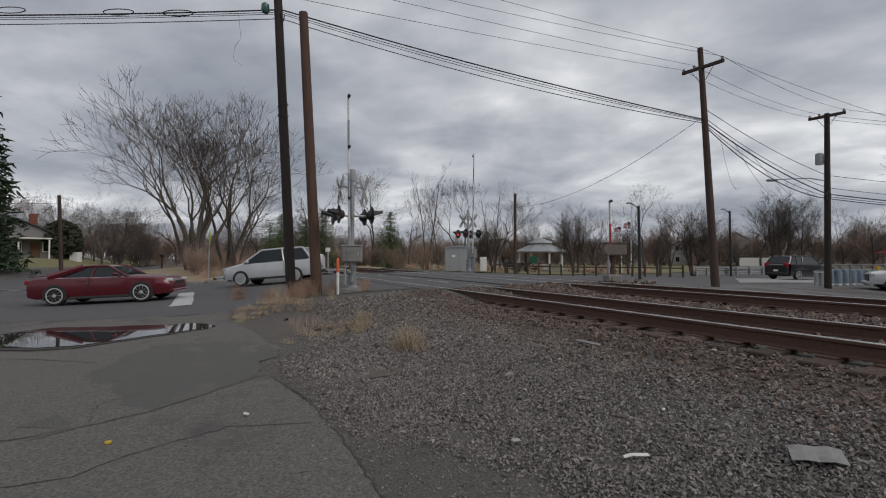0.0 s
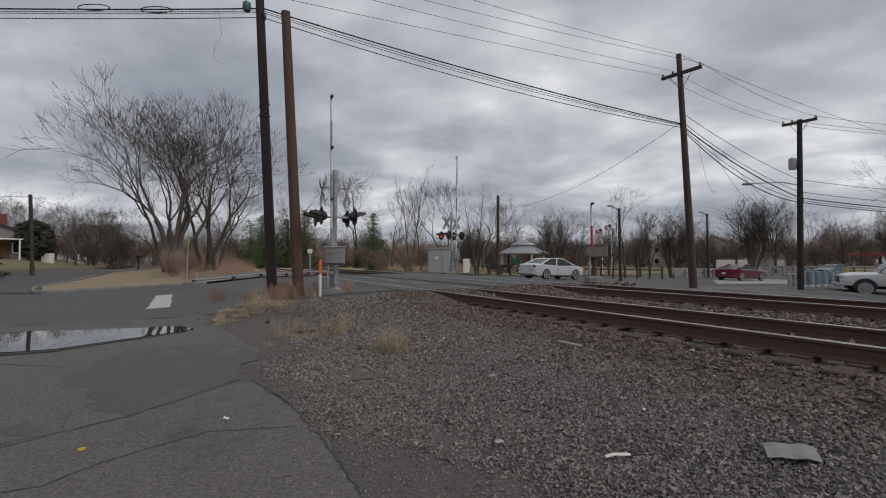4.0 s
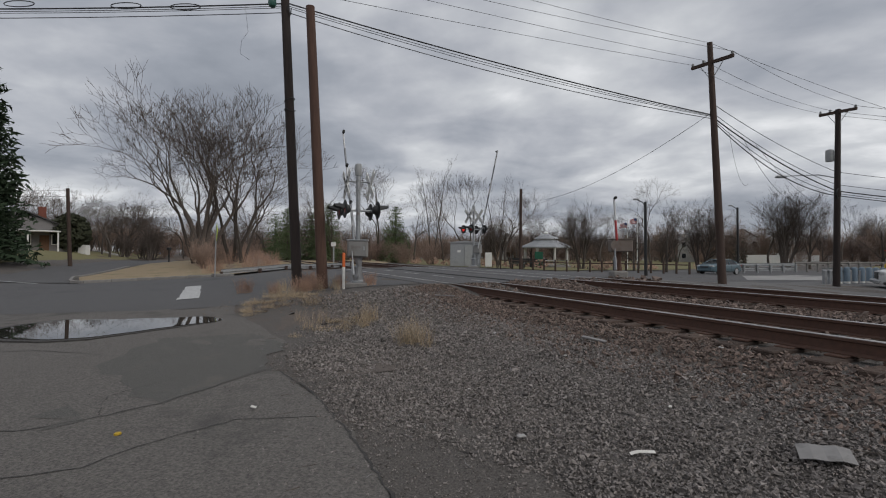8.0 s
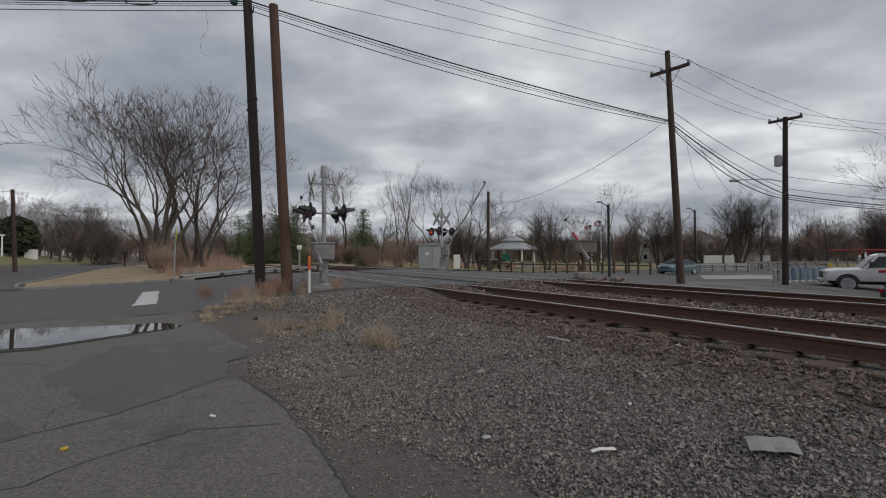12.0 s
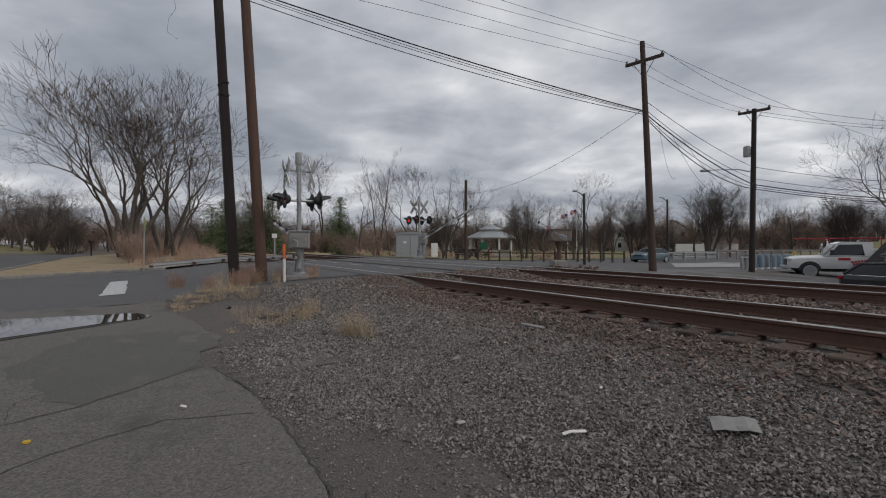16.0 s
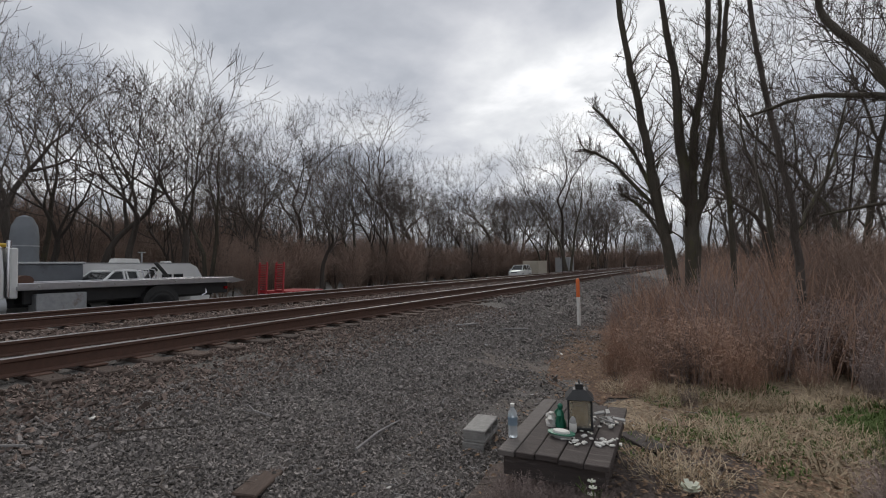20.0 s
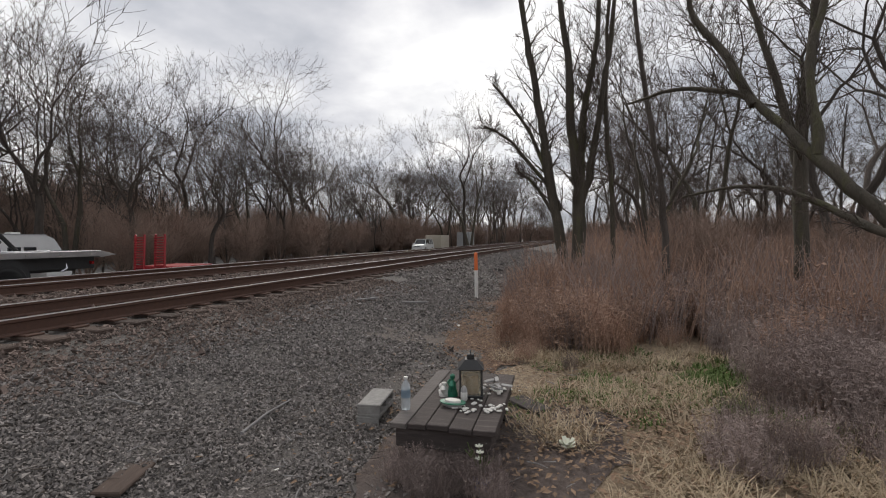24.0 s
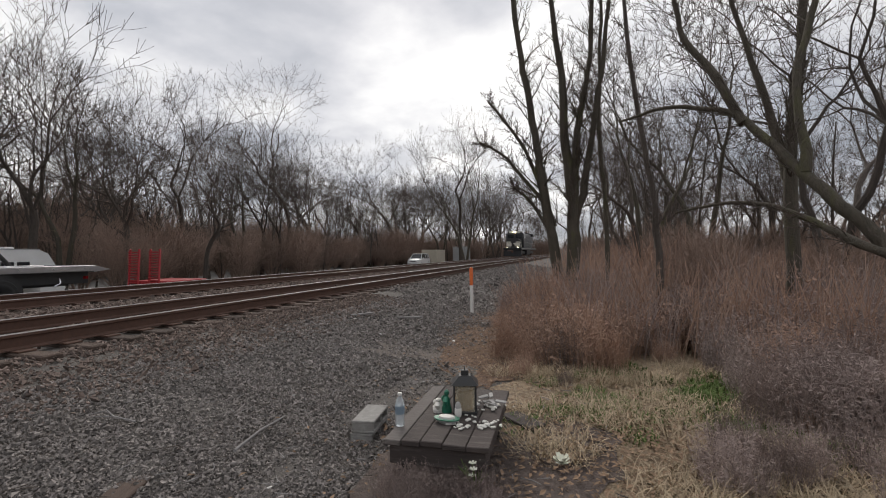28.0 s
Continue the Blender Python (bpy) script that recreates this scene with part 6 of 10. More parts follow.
    for c in ob.children:
        if c.name.startswith("wheel"):
            c.matrix_basis = Matrix.Translation((squash(c.matrix_basis.translation.x), 0, 0)) @ Matrix.Translation((0, *c.matrix_basis.translation[1:]))
        elif c.data:
            for v in c.data.vertices:
                v.co.x = squash(v.co.x)
                if v.co.z > 1.35:
                    v.co.z = 1.35 + (v.co.z - 1.35) * 0.8
    x, y = P2(-5.8, 17.0)
    ob.matrix_basis = pose(x, y, gz(x, y), 0, 0, heading)
    return ob


add_mat("blue_grey_dull", (0.19, 0.205, 0.22), 0.7, color2=(0.15, 0.16, 0.175), scale=3)
add_mat("dark_grey_panel", (0.13, 0.14, 0.155), 0.7, color2=(0.10, 0.105, 0.115), scale=3, stain=(0.07, 0.07, 0.075), stain_scale=1.0)
tow_truck()


def travel_trailer():
    ob = thing("travel_trailer", "white caravan trailer with a sloping end and small dark windows", "caravan")
    white = M["car_white"]
    L = 7.4
    out = [(-L / 2, 0.55), (L / 2 - 0.1, 0.55), (L / 2, 0.75), (L / 2 - 0.15, 1.3), (L / 2 - 0.75, 2.35), (L / 2 - 1.1, 2.52), (-L / 2 + 0.2, 2.55), (-L / 2, 2.4)]
    part("shell", Geo().prism(out, -1.18, 1.18), white, ob)
    part("trim", Geo().prism([(-L / 2 + 0.1, 2.555), (L / 2 - 1.1, 2.525), (L / 2 - 1.1, 2.56), (-L / 2 + 0.1, 2.59)], -1.2, 1.2), M["galvanised"], ob)
    for s in (-1, 1):
        for x in (1.35, 1.95, -0.6, -2.7):
            w = part("window", Geo().box((x, s * 1.185, 1.75), (0.5, 0.04, 0.5), 0.02), M["dark_plastic"], ob)
            part("pane", Geo().box((x, s * 1.205, 1.75), (0.42, 0.02, 0.42), 0.01), M["glass_dark"], w)
        part("grille_vent", Geo().box((-2.9, s * 1.19, 2.3), (0.9, 0.03, 0.12), 0.01), M["dark_plastic"], ob)
        part("stripe", Geo().box((0, s * 1.184, 1.2), (L - 0.5, 0.012, 0.1), 0), M["blue_grey"], ob)
        for x in (-0.6, 0.25):
            wheel_part(ob, x, s * 1.0, 0.34, 0.2, "galvanised", 6)
    part("air_conditioner", Geo().prism([(-0.6, 2.55), (0.55, 2.55), (0.45, 2.78), (-0.45, 2.8)], -0.35, 0.35), M["white_paint"], ob)
    part("roof_vent", Geo().box((2.0, 0, 2.6), (0.4, 0.4, 0.12), 0.03), M["white_paint"], ob)
    part("flue", Geo().tube([(0.95, 0.3, 2.5), (0.95, 0.3, 3.1)], 0.04, 6), M["galvanised"], ob)
    part("flue_cap", Geo().box((0.95, 0.3, 3.12), (0.35, 0.1, 0.04), 0.01), M["galvanised"], ob)
    part("hitch", Geo().box((L / 2 + 0.4, 0, 0.55), (1.0, 0.12, 0.1), 0.01), M["black_paint"], ob)
    x, y = P2(-11.2, 21.3)
    ob.matrix_basis = pose(x, y, gz(x, y), 0, 0, math.degrees(math.atan2(UY, UX)) + 180) @ Matrix.Scale(0.87, 4)


travel_trailer()
white_pickup = car("pickup_car", "white pickup with a red mirror and chrome roll bar", "car_white", 5.3, 1.9, 1.78, 3.2, 1.1, 1.1, 1.05, (-0.6, -0.45, 0.35, 1.1), 0.36, suv=True)
for k in range(3):
    part("roll_bar", Geo().tube([(-0.75 - 0.25 * k, -0.8, 1.0), (-0.6 - 0.25 * k, -0.75, 1.75), (-0.6 - 0.25 * k, 0.75, 1.75), (-0.75 - 0.25 * k, 0.8, 1.0)], 0.035, 6), M["chrome"], white_pickup)
x, y = P2(-9.6, 19.0)
white_pickup.matrix_basis = pose(x, y, gz(x, y) + 0.02, 0, 0, math.degrees(math.atan2(UY, UX)) + 6)


add_mat("cream_box", (0.46, 0.41, 0.33), 0.7, color2=(0.38, 0.34, 0.27), scale=2)


def back_lot_things():
    heading = math.degrees(math.atan2(UY, UX))
    # grey tank and container behind the tow truck
    x, y = P2(-8.5, 23.2)
    t = thing("silo", "grey cylindrical metal silo with a rounded top", "silo", pose(x, y, gz(x, y)))
    part("drum", Geo().lathe([(0.45, 0), (0.45, 3.4), (0.41, 3.8), (0.25, 4.15), (0.05, 4.25)], n=18), M["blue_grey_dull"], t)
    for z in (0.8, 1.9, 3.0):
        part("hoop", Geo().lathe([(0.452, z), (0.465, z), (0.465, z + 0.05), (0.452, z + 0.05)], n=18), M["galvanised"], t)
    x, y = P2(-7.3, 20.6)
    c = thing("skip_container", "dark grey steel container behind the tow truck", "container", pose(x, y, gz(x, y), 0, 0, heading))
    part("box", Geo().box((0, 0, 1.1), (3.2, 2.2, 2.1), 0.04), M["dark_grey_panel"], c)
    part("rim", Geo().box((0, 0, 2.18), (3.3, 2.3, 0.08), 0.02), M["galvanised"], c)
    for k in range(6):
        part("rib", Geo().box((-1.4 + 0.56 * k, -1.12, 1.1), (0.08, 0.06, 2.0), 0.01), M["dark_grey_panel"], c)
    # folded black hoist in the lot
    x, y = P2(-11.2, 19.0)
    h = thing("hoist", "black folded hoist with two arms", "machine", pose(x, y, gz(x, y), 0, 0, heading) @ Matrix.Scale(0.88, 4))
    part("base", Geo().prism([(-0.6, 0), (0.7, 0), (0.6, 0.8), (0.2, 1.5), (-0.3, 1.3)], -0.4, 0.4), M["black_paint"], h)
    part("arm", Geo().box((-0.35, 0, 1.9), (0.14, 0.14, 1.2), 0.03, pose(0, 0, 0, 0, 40, 0)), M["black_paint"], h)
    part("arm", Geo().box((0.3, 0, 1.75), (0.24, 0.2, 0.9), 0.04, pose(0, 0, 0, 0, -35, 0)), M["black_paint"], h)
    # red trailer with two upright loading ramps
    x, y = P2(-17.6, 19.6)
    r = thing("ramp_trailer", "red equipment trailer with two upright ladder ramps", "trailer", pose(x, y, gz(x, y), 0, 0, heading + 90))
    part("bed", Geo().box((0.2, 1.05, 0.55), (2.3, 2.4, 0.16), 0.02), M["red_paint"], r)
    part("tongue", Geo().box((0.2, 2.8, 0.5), (0.14, 1.2, 0.12), 0.02), M["red_paint"], r)
    for s in (-0.62, 0.62):
        rp = part("ramp", Geo().tube([(s - 0.28, -0.2, 0.3), (s - 0.28, -0.1, 2.05), (s - 0.25, -0.1, 2.12)], 0.05, 6).tube([(s + 0.28, -0.2, 0.3), (s + 0.28, -0.1, 2.05), (s + 0.25, -0.1, 2.12)], 0.05, 6), M["red_paint"], r, "red upright ladder ramp")
        for k in range(14):
            part("rung", Geo().tube([(s - 0.28, -0.19, 0.42 + 0.12 * k), (s + 0.28, -0.19, 0.42 + 0.12 * k)], 0.032, 5), M["red_paint"], rp)
        part("ramp_foot", Geo().prism([(s - 0.55, 0.28), (s + 0.4, 0.28), (s + 0.4, 0.36), (s - 0.2, 0.42)], -0.3, 0.1), M["red_paint"], r)
    for s in (-1, 1):
        for yy in (1.0, 1.75):
            wheel_part(r, 0.2 + s * 1.0, yy, 0.3, 0.2, "galvanised", 5)
    # vehicles far along the track
    v = car("van_car", "white van parked far along the railway", "car_white", 5.0, 1.95, 1.9, 3.0, 1.2, 1.15, 1.2, (-2.3, -2.0, 0.6, 1.4), 0.35, suv=True)
    x, y = P2(-64.2, 22.4)
    v.matrix_basis = pose(x, y, gz(x, y), 0, 0, heading)
    for s, d, w, hgt, lab, mt in ((-68.8, 21.6, 4.4, 2.3, "cream storage container far along the railway", "cream_box"), (-84.0, 21.0, 3.6, 2.9, "grey-green box trailer far along the railway", "grey_paint")):
        x, y = P2(s, d)
        b = thing("box_container", lab, "container", pose(x, y, gz(x, y), 0, 0, heading))
        part("box", Geo().box((0, 0, hgt / 2 + 0.1), (w, 2.4, hgt), 0.04), M[mt], b)
        part("door", Geo().box((w * 0.3, -1.22, hgt / 2 + 0.1), (w * 0.3, 0.03, hgt * 0.85), 0.01), M["grey_paint"], b)
        part("skid", Geo().box((0, 0, 0.03), (w * 0.9, 1.6, 0.16), 0.02), M["black_paint"], b)


back_lot_things()


# ---- the derelict building ----
add_mat("shingle", (0.122, 0.114, 0.112), 0.95, color2=(0.07, 0.066, 0.066), scale=4, stretch=(1, 1, 3), bump=0.01, bump_scale=16, stain=(0.17, 0.17, 0.172), stain_scale=0.7)
add_mat("slate_wall", (0.085, 0.095, 0.115), 0.85, color2=(0.06, 0.068, 0.085), scale=3, bump=0.004, bump_scale=30, stain=(0.05, 0.055, 0.065), stain_scale=0.8)
add_mat("blue_wall", (0.10, 0.132, 0.175), 0.8, color2=(0.075, 0.098, 0.13), scale=3, stain=(0.06, 0.07, 0.085), stain_scale=1.2)
add_mat("cream_wall", (0.52, 0.44, 0.31), 0.85, color2=(0.42, 0.35, 0.24), scale=3, bump=0.003, bump_scale=40, stain=(0.22, 0.2, 0.13), stain_scale=0.9)
add_mat("old_board", (0.30, 0.29, 0.28), 0.9, color2=(0.16, 0.15, 0.15), scale=5, stretch=(1, 8, 8), bump=0.004, bump_scale=20)
add_mat("fascia_white", (0.58, 0.57, 0.55), 0.85, color2=(0.36, 0.34, 0.33), scale=5, stretch=(1, 8, 8))
add_mat("brown_wood", (0.17, 0.085, 0.045), 0.85, color2=(0.1, 0.055, 0.03), scale=5)
add_mat("tarp_cloth", (0.13, 0.135, 0.14), 0.8, color2=(0.09, 0.09, 0.095), scale=6)


def derelict_building():
    """Local x along the front from its road end (0) to its far end, y inwards, z up from the lot."""
    x0, y0 = P2(6.2, 25.6)
    m = pose(x0, y0, -0.4, 0, 0, math.degrees(math.atan2(-UY, -UX))) @ Matrix.Scale(0.87, 4)
    b = thing("derelict_building", "derelict low building, sagging grey roof, slate-blue and cream walls", "building", m)
    W, D, Hh = 11.7, 7.0, 2.93
    t = 0.2
    # slate front with a door opening, cream front with a window opening
    def wall(name, xs, xe, mat, holes=()):
        g = Geo()
        cuts = sorted({xs, xe, *[h[0] for h in holes], *[h[1] for h in holes]})
        for a, c in zip(cuts, cuts[1:]):
            hole = next((h for h in holes if h[0] <= a and c <= h[1]), None)
            spans = [(0, Hh)] if not hole else [(0, hole[2]), (hole[3], Hh)]
            for z0, z1 in spans:
                if z1 - z0 > 0.01:
                    g.box(((a + c) / 2, t / 2, (z0 + z1) / 2), (c - a, t, z1 - z0))
        return part(name, g, M[mat], b)
    wall("wall_front", 0, 3.5, "slate_wall", ((1.15, 1.75, 1.65, 2.15),))
    wall("wall_front", 3.5, 6.75, "blue_wall", ((4.55, 5.75, 0.0, 2.1),))
    wall("wall_front", 6.75, W, "cream_wall", ((8.7, 9.85, 1.1, 2.3),))
    part("wall_end", Geo().box((t / 2, D / 2 + t, Hh / 2), (t, D, Hh)), M["slate_wall"], b)
    part("wall_end", Geo().box((W - t / 2, D / 2 + t, Hh / 2), (t, D, Hh)), M["cream_wall"], b)
    part("wall_back", Geo().box((W / 2, D + t, Hh / 2), (W - 2 * t - 0.01, t, Hh)), M["slate_wall"], b)
    part("door", Geo().box((5.15, 0.12, 1.04), (1.16, 0.06, 2.06), 0.01), M["blue_wall"], b, "faded blue boarded door")
    part("worn_panel", Geo().box((5.2, 0.07, 1.35), (0.7, 0.02, 1.2), 0.004), M["grey_paint"], b, "pale scuffed panel on the door")
    part("door_post", Geo().box((4.5, -0.015, 1.05), (0.14, 0.05, 2.1), 0.01), M["brown_wood"], b)
    part("window", Geo().box((9.28, 0.14, 1.7), (1.1, 0.05, 1.15), 0.01), M["brown_wood"], b)
    part("pane", Geo().box((9.28, 0.10, 1.72), (0.94, 0.03, 0.98), 0.004), M["glass_dark"], b, "dark broken window")
    part("vent", Geo().box((1.45, 0.1, 1.9), (0.58, 0.1, 0.46), 0.01), M["white_paint"], b)
    part("meter", Geo().box((3.9, -0.06, 2.0), (0.2, 0.14, 0.3), 0.03), M["grey_paint"], b)
    part("corner_post", Geo().box((6.78, -0.13, 1.35), (0.14, 0.14, 2.7), 0.02), M["old_board"], b)
    part("downpipe", Geo().tube([(6.55, -0.1, 0), (6.52, -0.1, 2.6)], 0.05, 8), M["galvanised"], b)
    for k in range(3):
        part("panel_strip", Geo().box((3.7 + 0.95 * k, -0.008, 1.3), (0.05, 0.02, 2.5), 0.004), M["slate_wall"], b)
    # roof: two humps with a sag between, and a broken end
    def roof_z(x, y):
        ridge = 2.0 - 0.34 * math.exp(-((x - 5.0) / 0.75) ** 2) + 0.22 * sm(x, 5.2, 6.6)
        ridge *= sm(x, -1.0, 1.3) * (1 - sm(x, 8.9, 12.2) * 0.95)
        a = max(0.0, 1 - abs(y - 3.4) / 4.1)
        sag = 0.05 * noise.noise((x * 0.9, y * 0.9, 2)) + 0.03 * noise.noise((x * 2.4, y * 2.4, 7))
        return Hh + 0.12 + min(ridge * min(a * 1.25, 1.0), 2.25) + sag
    nx, ny = 56, 22
    xs = [-0.6 + (W + 1.2) * i / nx for i in range(nx + 1)]
    ys = [-0.65 + (D + 1.4) * j / ny for j in range(ny + 1)]
    vs = [(x, y, roof_z(x, y)) for x in xs for y in ys]
    n = ny + 1
    fs = [(i * n + j, (i + 1) * n + j, (i + 1) * n + j + 1, i * n + j + 1) for i in range(nx) for j in range(ny)]
    low = [(x, y, z - 0.1) for x, y, z in vs]
    nv = len(vs)
    fs2 = [tuple(v + nv for v in f[::-1]) for f in fs]
    rim = [(i * n, i * n + nv, (i + 1) * n + nv, (i + 1) * n) for i in range(nx)] + [(j, j + 1, j + 1 + nv, j + nv) for j in range(ny)] + [((i + 1) * n - 1, (i + 2) * n - 1, (i + 2) * n - 1 + nv, (i + 1) * n - 1 + nv) for i in range(nx)] + [(nx * n + j, nx * n + j + nv, nx * n + j + 1 + nv, nx * n + j + 1) for j in range(ny)]
    roof = part("roof", Geo().add(vs + low, fs + fs2 + rim), M["shingle"], b, "sagging grey shingle roof")
    rng = random.Random(8)
    for k in range(14):
        a, c = -0.6 + k * (W + 1.2) / 14, -0.6 + (k + 0.97) * (W + 1.2) / 14
        part("fascia_board", Geo().box(((a + c) / 2, -0.68, Hh + 0.03 + rng.uniform(-0.02, 0.02)), (c - a, 0.05, 0.2), 0.006, pose(0, 0, 0, 0, rng.uniform(-1.6, 1.6), 0)), M["fascia_white"], roof, "peeling pale fascia board")
    for xx, yy, ln in ((2.3, 0.9, 0.9), (8.3, 1.4, 1.0), (9.1, 0.1, 1.2), (4.9, 2.2, 0.5)):
        part("loose_batten", Geo().box((xx, yy, roof_z(xx, yy) + 0.08), (0.07, ln, 0.04), 0.006, pose(0, 0, 0, 22, 0, 12)), M["old_board"], roof, "pale loose batten")
    part("torn_felt", Geo().prism([(8.0, 1.3), (8.35, 1.25), (8.9, 2.2), (9.0, 2.75), (8.55, 2.7)], -0.72, -0.66), M["tarp_cloth"], b, "torn roofing felt hanging from the eave")
    part("torn_felt", Geo().prism([(7.8, 1.25), (8.6, 1.3), (8.5, 1.36)], -0.7, -0.66), M["tarp_cloth"], b)
    # lean-to at the road end, chimney stub
    lt = part("lean_to_roof", Geo().prism([(-1.0, 1.72), (4.0, 1.78), (4.0, 1.9), (-1.0, 1.84)], -1.25, -0.05), M["old_board"], b, "low weathered porch roof")
    part("lean_to_shingles", Geo().box((1.5, -0.65, 1.90), (5.0, 1.25, 0.05), 0.01, pose(0, 0, 0, 8, -0.7, 0)), M["shingle"], lt)
    for xx in (-0.8, 3.8):
        part("porch_post", Geo().box((xx, -1.15, 0.88), (0.1, 0.1, 1.75), 0.01), M["old_board"], b)
    part("chimney", Geo().box((10.0, 3.6, Hh + 1.7), (0.7, 0.5, 0.8), 0.03), M["brown_wood"], b, "broken brick chimney stub")
    part("side_roof", Geo().prism([(-2.2, 1.2), (-0.4, 1.2), (-0.4, 2.6), (-0.9, 2.9)], 0.5, 5.5), M["shingle"], b)
    part("rubble", Geo().box((11.6, -0.2, Hh + 0.22), (1.6, 0.9, 0.12), 0.03, pose(0, 0, 0, 3, 6, 0)), M["old_board"], b)


derelict_building()


# ---- trees ----
class Tree:
    """Grows a leafless tree: thick wood and fine twigs in two meshes."""

    def __init__(self, seed):
        self.rng = random.Random(seed)
        self.wood, self.twigs = Geo(), Geo()

    def branch(self, start, d, length, r, level, cfg):
        rng = self.rng
        n = 5 if level < 2 else 3
        p, d = Vector(start), Vector(d).normalized()
        path, radii = [p.copy()], [r]
        bend = cfg["bend"] * (1.0 if level else 0.4)
        for k in range(n):
            d = (d + Vector((rng.uniform(-1, 1), rng.uniform(-1, 1), rng.uniform(-0.6, 0.9))) * bend + Vector((0, 0, cfg["lift"] * (0.5 if level else 0.2)))).normalized()
            p = p + d * (length / n)
            path.append(p.copy())
            radii.append(r * (1 - 0.8 * (k + 1) / n) if level else r * (1 - cfg.get("taper", 0.72) * (k + 1) / n))
        sides = 8 if level == 0 else 6 if level == 1 else 4 if level == 2 else 3
        (self.wood if level < 2 else self.twigs).tube(path, radii, sides, cap=False)
        self.sprout(path, radii, length, level, cfg)

    def sprout(self, path, radii, length, level, cfg, lo=None):
        rng = self.rng
        if level >= cfg["levels"]:
            return
        count = cfg["count"][min(level, len(cfg["count"]) - 1)]
        lo = (cfg["clear"] if level == 0 else 0.18) if lo is None else lo
        for k in range(count):
            t = lo + (1 - lo) * (k + rng.uniform(0, 0.9)) / count
            t = min(t, 0.985)
            f = t * (len(path) - 1)
            i = min(int(f), len(path) - 2)
            q = path[i].lerp(path[i + 1], f - i)
            rr = radii[i] + (radii[i + 1] - radii[i]) * (f - i)
            along = (path[i + 1] - path[i]).normalized()
            a = rng.uniform(0, 2 * math.pi)
            o = along.orthogonal().normalized()
            o = (o * math.cos(a) + along.cross(o) * math.sin(a))
            spread = rng.uniform(*cfg["angle"]) * (1.0 if level else cfg.get("first", 1.0))
            nd = along * math.cos(spread) + o * math.sin(spread)
            ln = length * rng.uniform(0.42, 0.72) * (1.0 - 0.35 * t if level == 0 else 1.0) * cfg.get("reach", 1.0)
            self.branch(q, nd, ln, max(rr * rng.uniform(0.4, 0.62) * (1.0 if level else cfg.get("thin", 1.0)), 0.006), level + 1, cfg)

    def fork(self, p, d, length, r, depth, cfg):
        """Limbs that divide again and again into a rounded, crooked crown."""
        rng = self.rng
        p, d = Vector(p), Vector(d).normalized()
        n = 4 if depth < 2 else 3
        path, radii = [p.copy()], [r]
        for k in range(n):
            d = (d + Vector((rng.uniform(-1, 1), rng.uniform(-1, 1), rng.uniform(-0.7, 0.8))) * cfg["bend"] + Vector((0, 0, cfg["lift"]))).normalized()
            p = p + d * (length / n)
            path.append(p.copy())
            radii.append(r * (1 - 0.26 * (k + 1) / n))
        (self.wood if depth < 3 else self.twigs).tube(path, radii, 8 if depth == 0 else 6 if depth < 3 else 4 if depth < 5 else 3, cap=False)
        if depth >= cfg["depth"]:
            return
        least = cfg.get("tip", 0.009)
        tip = max(radii[-1], least)
        kids = 3 if rng.random() < cfg["three"] else 2
        a0 = rng.uniform(0, 2 * math.pi)
        o = d.orthogonal().normalized()
        for k in range(kids):
            a = a0 + 2 * math.pi * k / kids + rng.uniform(-0.5, 0.5)
            spread = rng.uniform(*cfg["angle"]) * (0.6 if k == 0 else 1.0)
            nd = d * math.cos(spread) + (o * math.cos(a) + d.cross(o) * math.sin(a)) * math.sin(spread)
            self.fork(p, nd, length * rng.uniform(0.68, 0.92) * cfg["ratio"], max(tip * (0.86 if k == 0 else rng.uniform(0.6, 0.75)), least), depth + 1, cfg)
        if depth >= 1:
            for k in range(cfg["side"]):
                i = rng.randrange(1, len(path))
                a = rng.uniform(0, 2 * math.pi)
                nd = d * 0.5 + (o * math.cos(a) + d.cross(o) * math.sin(a)) * 0.85
                self.fork(path[i], nd, length * rng.uniform(0.4, 0.7), max(radii[i] * 0.4, least), min(max(depth + 3, cfg["depth"] - 2), cfg["depth"]), cfg)

    def meshes(self, bark="bark"):
        return self.wood.mesh("trunk", M[bark]), self.twigs.mesh("crown", M["twig"])


SLIM = dict(levels=4, count=(14, 6, 5, 3), angle=(0.35, 0.8), bend=0.15, lift=0.16, clear=0.25, reach=0.62)
ROUND = dict(levels=4, count=(10, 7, 5, 4), angle=(0.35, 0.8), bend=0.13, lift=0.10, clear=0.22, taper=0.8, reach=1.05)
FORKED = dict(depth=6, tip=0.012, bend=0.2, lift=0.05, angle=(0.35, 0.75), three=0.25, side=1, ratio=1.0)
GNARLED = dict(depth=6, tip=0.012, bend=0.3, lift=0.03, angle=(0.4, 0.95), three=0.25, side=1, ratio=1.0)
SHRUB = dict(levels=3, count=(9, 6, 4), angle=(0.3, 0.8), bend=0.2, lift=0.08, clear=0.1)


def tree_meshes(seed, cfg, h, r, stems=1, lean=0.0, bark="bark"):
    t = Tree(seed)
    for k in range(stems):
        a = 2 * math.pi * k / max(stems, 1) + t.rng.uniform(-0.4, 0.4)
        tilt = lean if stems > 1 else t.rng.uniform(0, 0.06)
        tilt *= t.rng.uniform(0.5, 1.2)
        d = (math.cos(a) * tilt, math.sin(a) * tilt, 1)
        st = Vector((math.cos(a), math.sin(a), 0)) * (0.25 * r * stems if stems > 1 else 0)
        t.branch(st - Vector((0, 0, 0.2)), d, h * (0.62 if cfg is not SLIM else 0.85) * t.rng.uniform(0.85, 1.1), r, 0, cfg)
    return t.meshes(bark)


